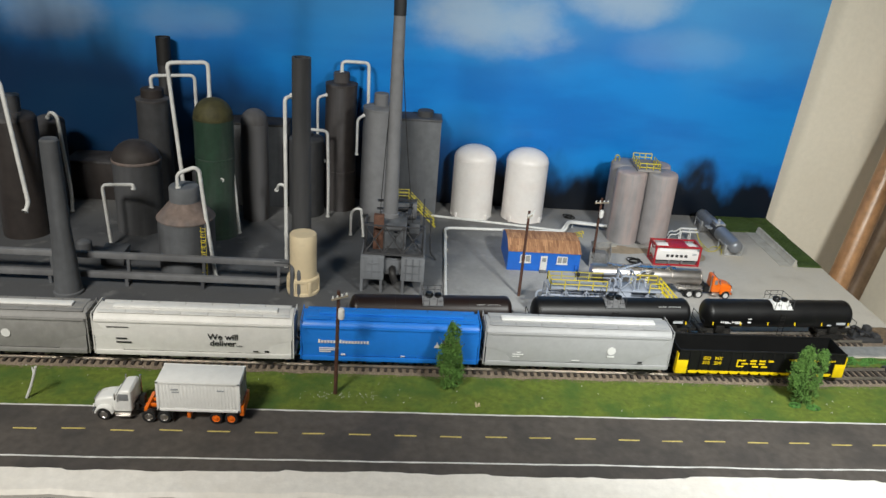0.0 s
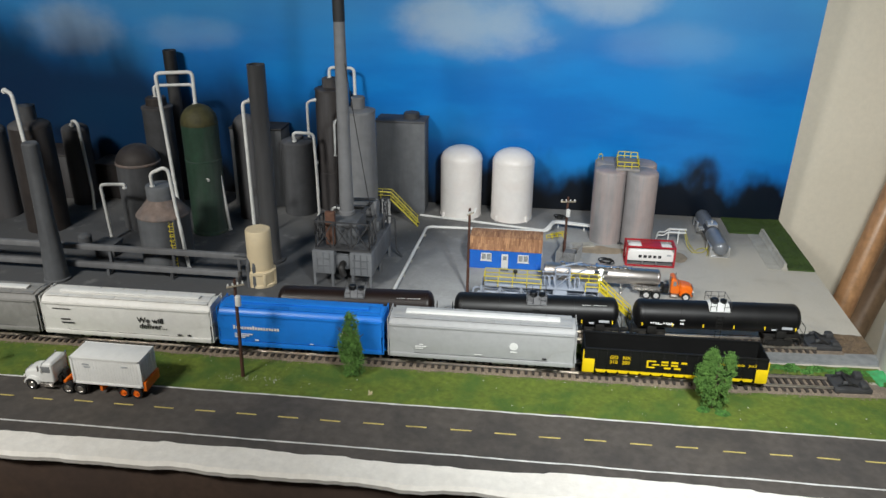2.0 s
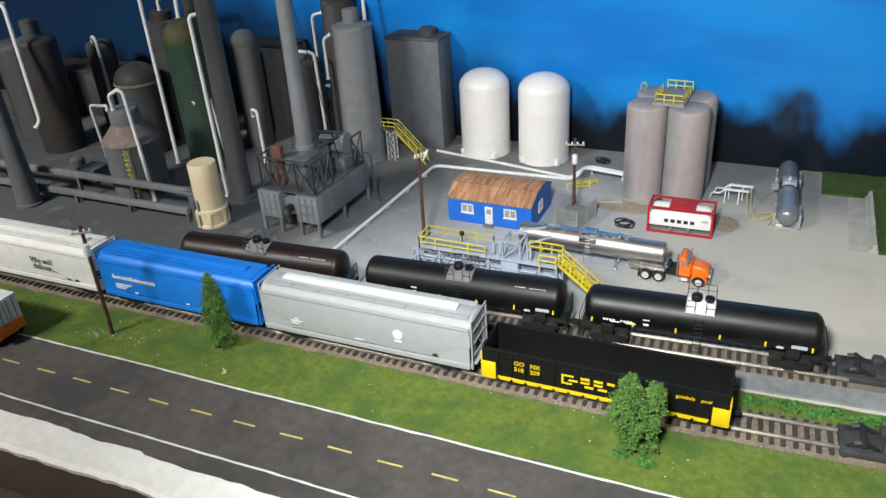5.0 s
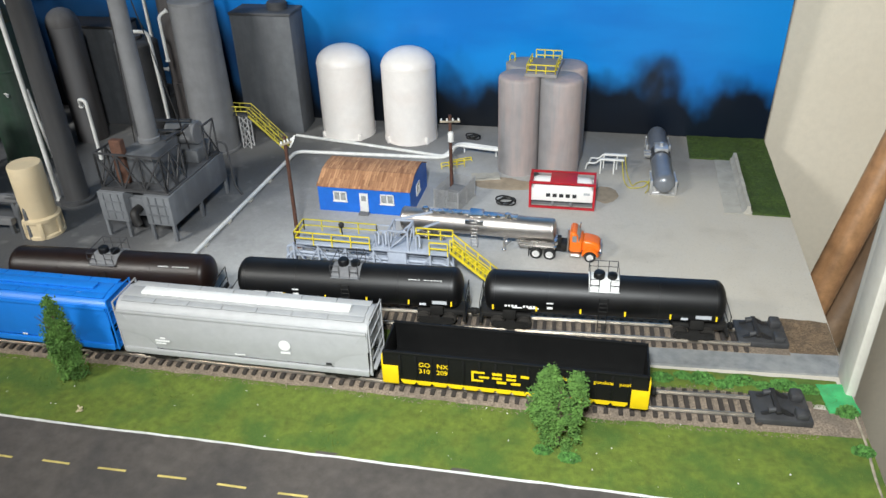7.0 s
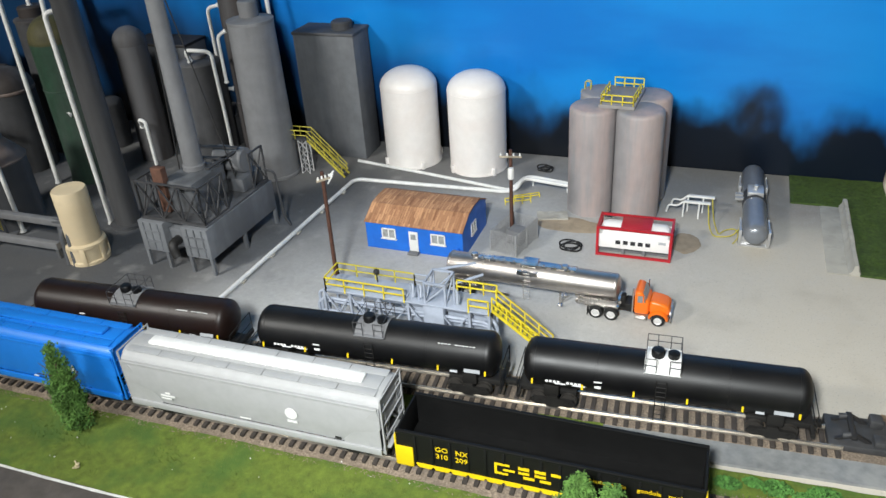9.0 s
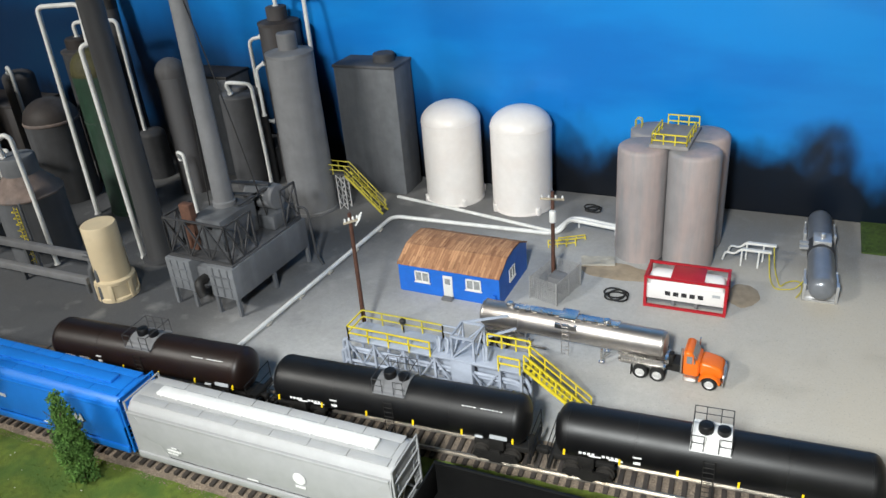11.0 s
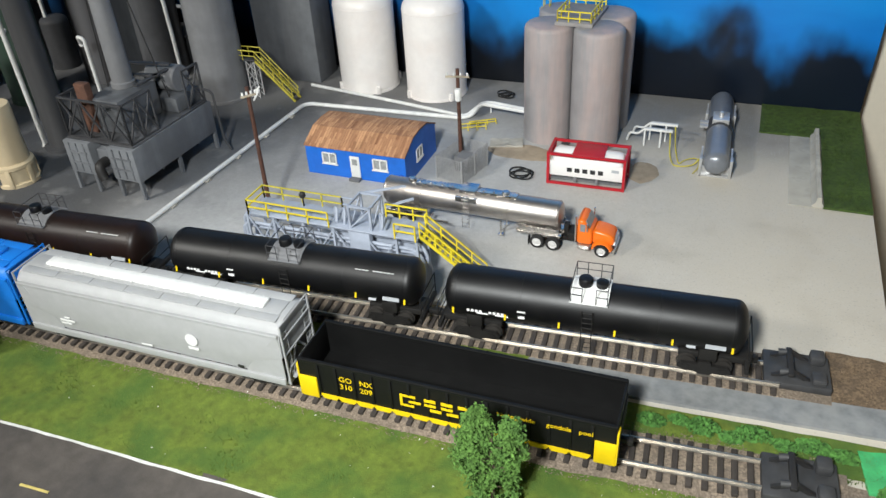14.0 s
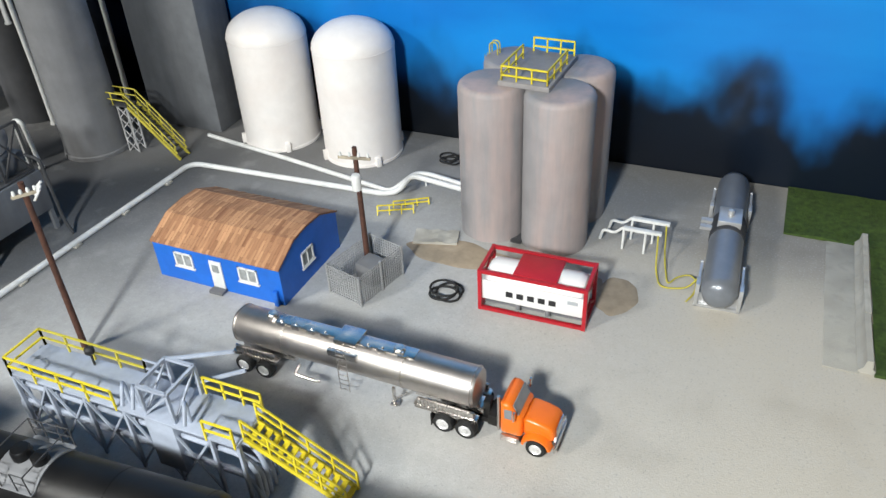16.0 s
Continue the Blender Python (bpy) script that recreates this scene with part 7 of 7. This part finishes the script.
# ---- plants ----
def tree(x, y, h, w, seed, label, forks):
    """A flat-leafed model tree: thin trunk and limbs with many small leaf clumps."""
    rng = random.Random(seed)
    t = thing("tree", x, y, 1.0, 0, label, "tree", "model trees")
    bm = B()
    tube(bm, [(0, 0, 0), (rng.uniform(-1, 1), 0, h * 0.4), (rng.uniform(-2, 2), 0, h * 0.85)], 1.1, 5, 8)
    for k in range(14):
        z = h * rng.uniform(0.12, 0.75)
        a = rng.uniform(0, 6.28)
        L = w * rng.uniform(0.3, 0.6)
        rod(bm, (0, 0, z), (L * math.cos(a), L * math.sin(a) * 0.8, z + L * 0.8), 0.5, 0.2, 6)
    part("trunk", bm, BARK_DARK, t)
    verts, faces = [], []
    tips = []
    for _ in range(230):
        f = rng.choice(forks)
        # lobes (x offset, base height, top height, half width)
        u = rng.random() ** 0.8
        rad = f[3] * math.sin(math.pi * min(1, 0.16 + 0.82 * u)) ** 0.6
        a, q = rng.uniform(0, 6.28), rng.uniform(0.15, 1.0) ** 0.6
        tips.append((f[0] + rad * q * math.cos(a), rad * q * 0.8 * math.sin(a), f[1] + (f[2] - f[1]) * u, rng.uniform(1.6, 3.4)))
    for tx, ty, tz, tr in tips:
        for _ in range(int(26 * tr)):
            c = Vector((tx + rng.gauss(0, tr * 0.55), ty + rng.gauss(0, tr * 0.55), max(0.5, tz + rng.gauss(0, tr * 0.75))))
            s = rng.uniform(0.45, 1.15)
            d = Vector((rng.uniform(-1, 1), rng.uniform(-1, 1), rng.uniform(-0.6, 1))).normalized()
            e = d.orthogonal().normalized()
            g = d.cross(e)
            n = len(verts)
            for p in (-d * s * 1.2, e * s * 0.6, d * s * 1.2, -e * s * 0.6):
                verts.append(tuple((c + p + g * rng.uniform(-0.2, 0.2)) * MM))
            faces.append((n, n + 1, n + 2, n + 3))
    me = bpy.data.meshes.new("crown")
    me.from_pydata(verts, [], faces)
    me.materials.append(LEAF)
    ob = new("crown", me)
    ob.parent = t
    tagged(ob, "uneven crown of small green leaf clumps")


tree(94, 642, 66, 26, 3, "slim pointed green model tree on the verge", [(0, 3, 70, 9), (1, 0, 44, 12), (-3, 16, 56, 9), (3, 10, 50, 9)])
tree(447, 636, 58, 28, 9, "forked bushy green model tree on the verge", [(-8, 10, 63, 10), (9, 8, 58, 9), (0, 0, 36, 13), (-12, 18, 48, 7), (-7, 30, 62, 8)])


def bush(x, y, w, h, seed):
    rng = random.Random(seed)
    t = thing("bush", x, y, 1.0, 0, "small bright green foam bush between the tracks", "bush", "foam bushes")
    verts, faces = [], []
    for _ in range(700):
        a, u = rng.uniform(0, 6.28), rng.random()
        q = math.sqrt(rng.random())
        p = Vector((w * q * math.cos(a), w * 0.62 * q * math.sin(a), h * u * (1 - q * q * 0.7)))
        s = rng.uniform(0.7, 1.5)
        n = len(verts)
        d = Vector((rng.uniform(-1, 1), rng.uniform(-1, 1), rng.uniform(-1, 1))).normalized()
        e = d.orthogonal().normalized()
        for c in (-d * s, e * s * 0.7, d * s, -e * s * 0.7):
            verts.append(tuple((p + c) * MM))
        faces.append((n, n + 1, n + 2, n + 3))
    me = bpy.data.meshes.new("clump")
    me.from_pydata(verts, [], faces)
    me.materials.append(BUSH)
    ob = new("clump", me)
    ob.parent = t


for k, (x, y, w, h) in enumerate(((514, 712, 8, 5), (528, 716, 6, 4), (541, 713, 9, 8), (556, 710, 7, 4), (567, 715, 10, 5), (582, 711, 7, 4), (596, 714, 9, 5), (611, 711, 8, 4), (322, 706, 9, 6), (123, 707, 7, 8), (455, 626, 7, 4), (438, 630, 6, 4), (632, 690, 7, 8), (634, 655, 7, 6))):
    bush(x, y + (front_bend(x) if y > 640 else 0), w, h, 40 + k)

stick = thing("bare_stick", -287, 610, 1.0, 0, "bare pale twig standing on the verge", "twig")
bm = B()
tube(bm, [(0, 0, 0), (6, 0, 14), (12, 0, 33)], 1.2, 6, 8)
tube(bm, [(7, 0, 16), (9, 1, 26), (8, 2, 31)], 0.7, 4, 6)
part("stem", bm, LINE_WHITE, stick)
for x, y, z, s in ((120, 611, 1.2, 2.6),):
    lump = thing("pale_sprig", x, y, z, 0, "pale yellow sprig at the road edge", "sprig")
    rng = random.Random(77)
    bm = B()
    for k in range(14):
        d = Vector((rng.uniform(-1, 1), rng.uniform(-1, 1), rng.uniform(0.2, 1.4))) * s
        rod(bm, (0, 0, 0), d, 0.35, 0.6, 6)
    part("twigs", bm, BLOSSOM, lump)

# flecks of white scatter on the verge
rng = random.Random(21)
verts, faces = [], []
for _ in range(130):
    x, y = rng.uniform(-420, 630), rng.uniform(606, 664)
    if rng.random() < 0.4:
        x = rng.gauss(0, 22)
        y = rng.gauss(623, 3)
    s = rng.uniform(0.3, 0.8)
    n = len(verts)
    for k in range(3):
        a = k * 2.1 + rng.uniform(-0.4, 0.4)
        verts.append(((x + s * math.cos(a)) * MM, (y + s * math.sin(a)) * MM, 2.9 * MM))
    verts.append((x * MM, y * MM, (2.9 + s) * MM))
    faces += [(n, n + 1, n + 3), (n + 1, n + 2, n + 3), (n + 2, n, n + 3)]
me = bpy.data.meshes.new("white_scatter")
me.from_pydata(verts, [], faces)
me.materials.append(LINE_WHITE)
tagged(new("white_scatter", me), "small white flecks scattered on the verge", "scatter", "", "stuff")

# the road, its verge and the front track run at a slight angle to the board
TURN = Matrix.Translation((0.25, 0.68, 0)) @ Matrix.Rotation(radians(0.9), 4, "Z") @ Matrix.Translation((-0.25, -0.68, 0))
FRONT = {"road", "road_edge_line", "road_dash", "grass_verge", "fascia", "shelf", "covered_hopper", "gondola_car", "front_track", "white_scatter", "bare_stick", "paper_card"}
for ob in list(scene.collection.objects):
    kind_name = ob.name.split(".")[0]
    if ob.parent is None and (kind_name in FRONT or ob.name in ("trim", "grass_flock", "ballast_bed", "ballast_bed.001", "ballast_gravel")):
        ob.matrix_world = TURN @ ob.matrix_world
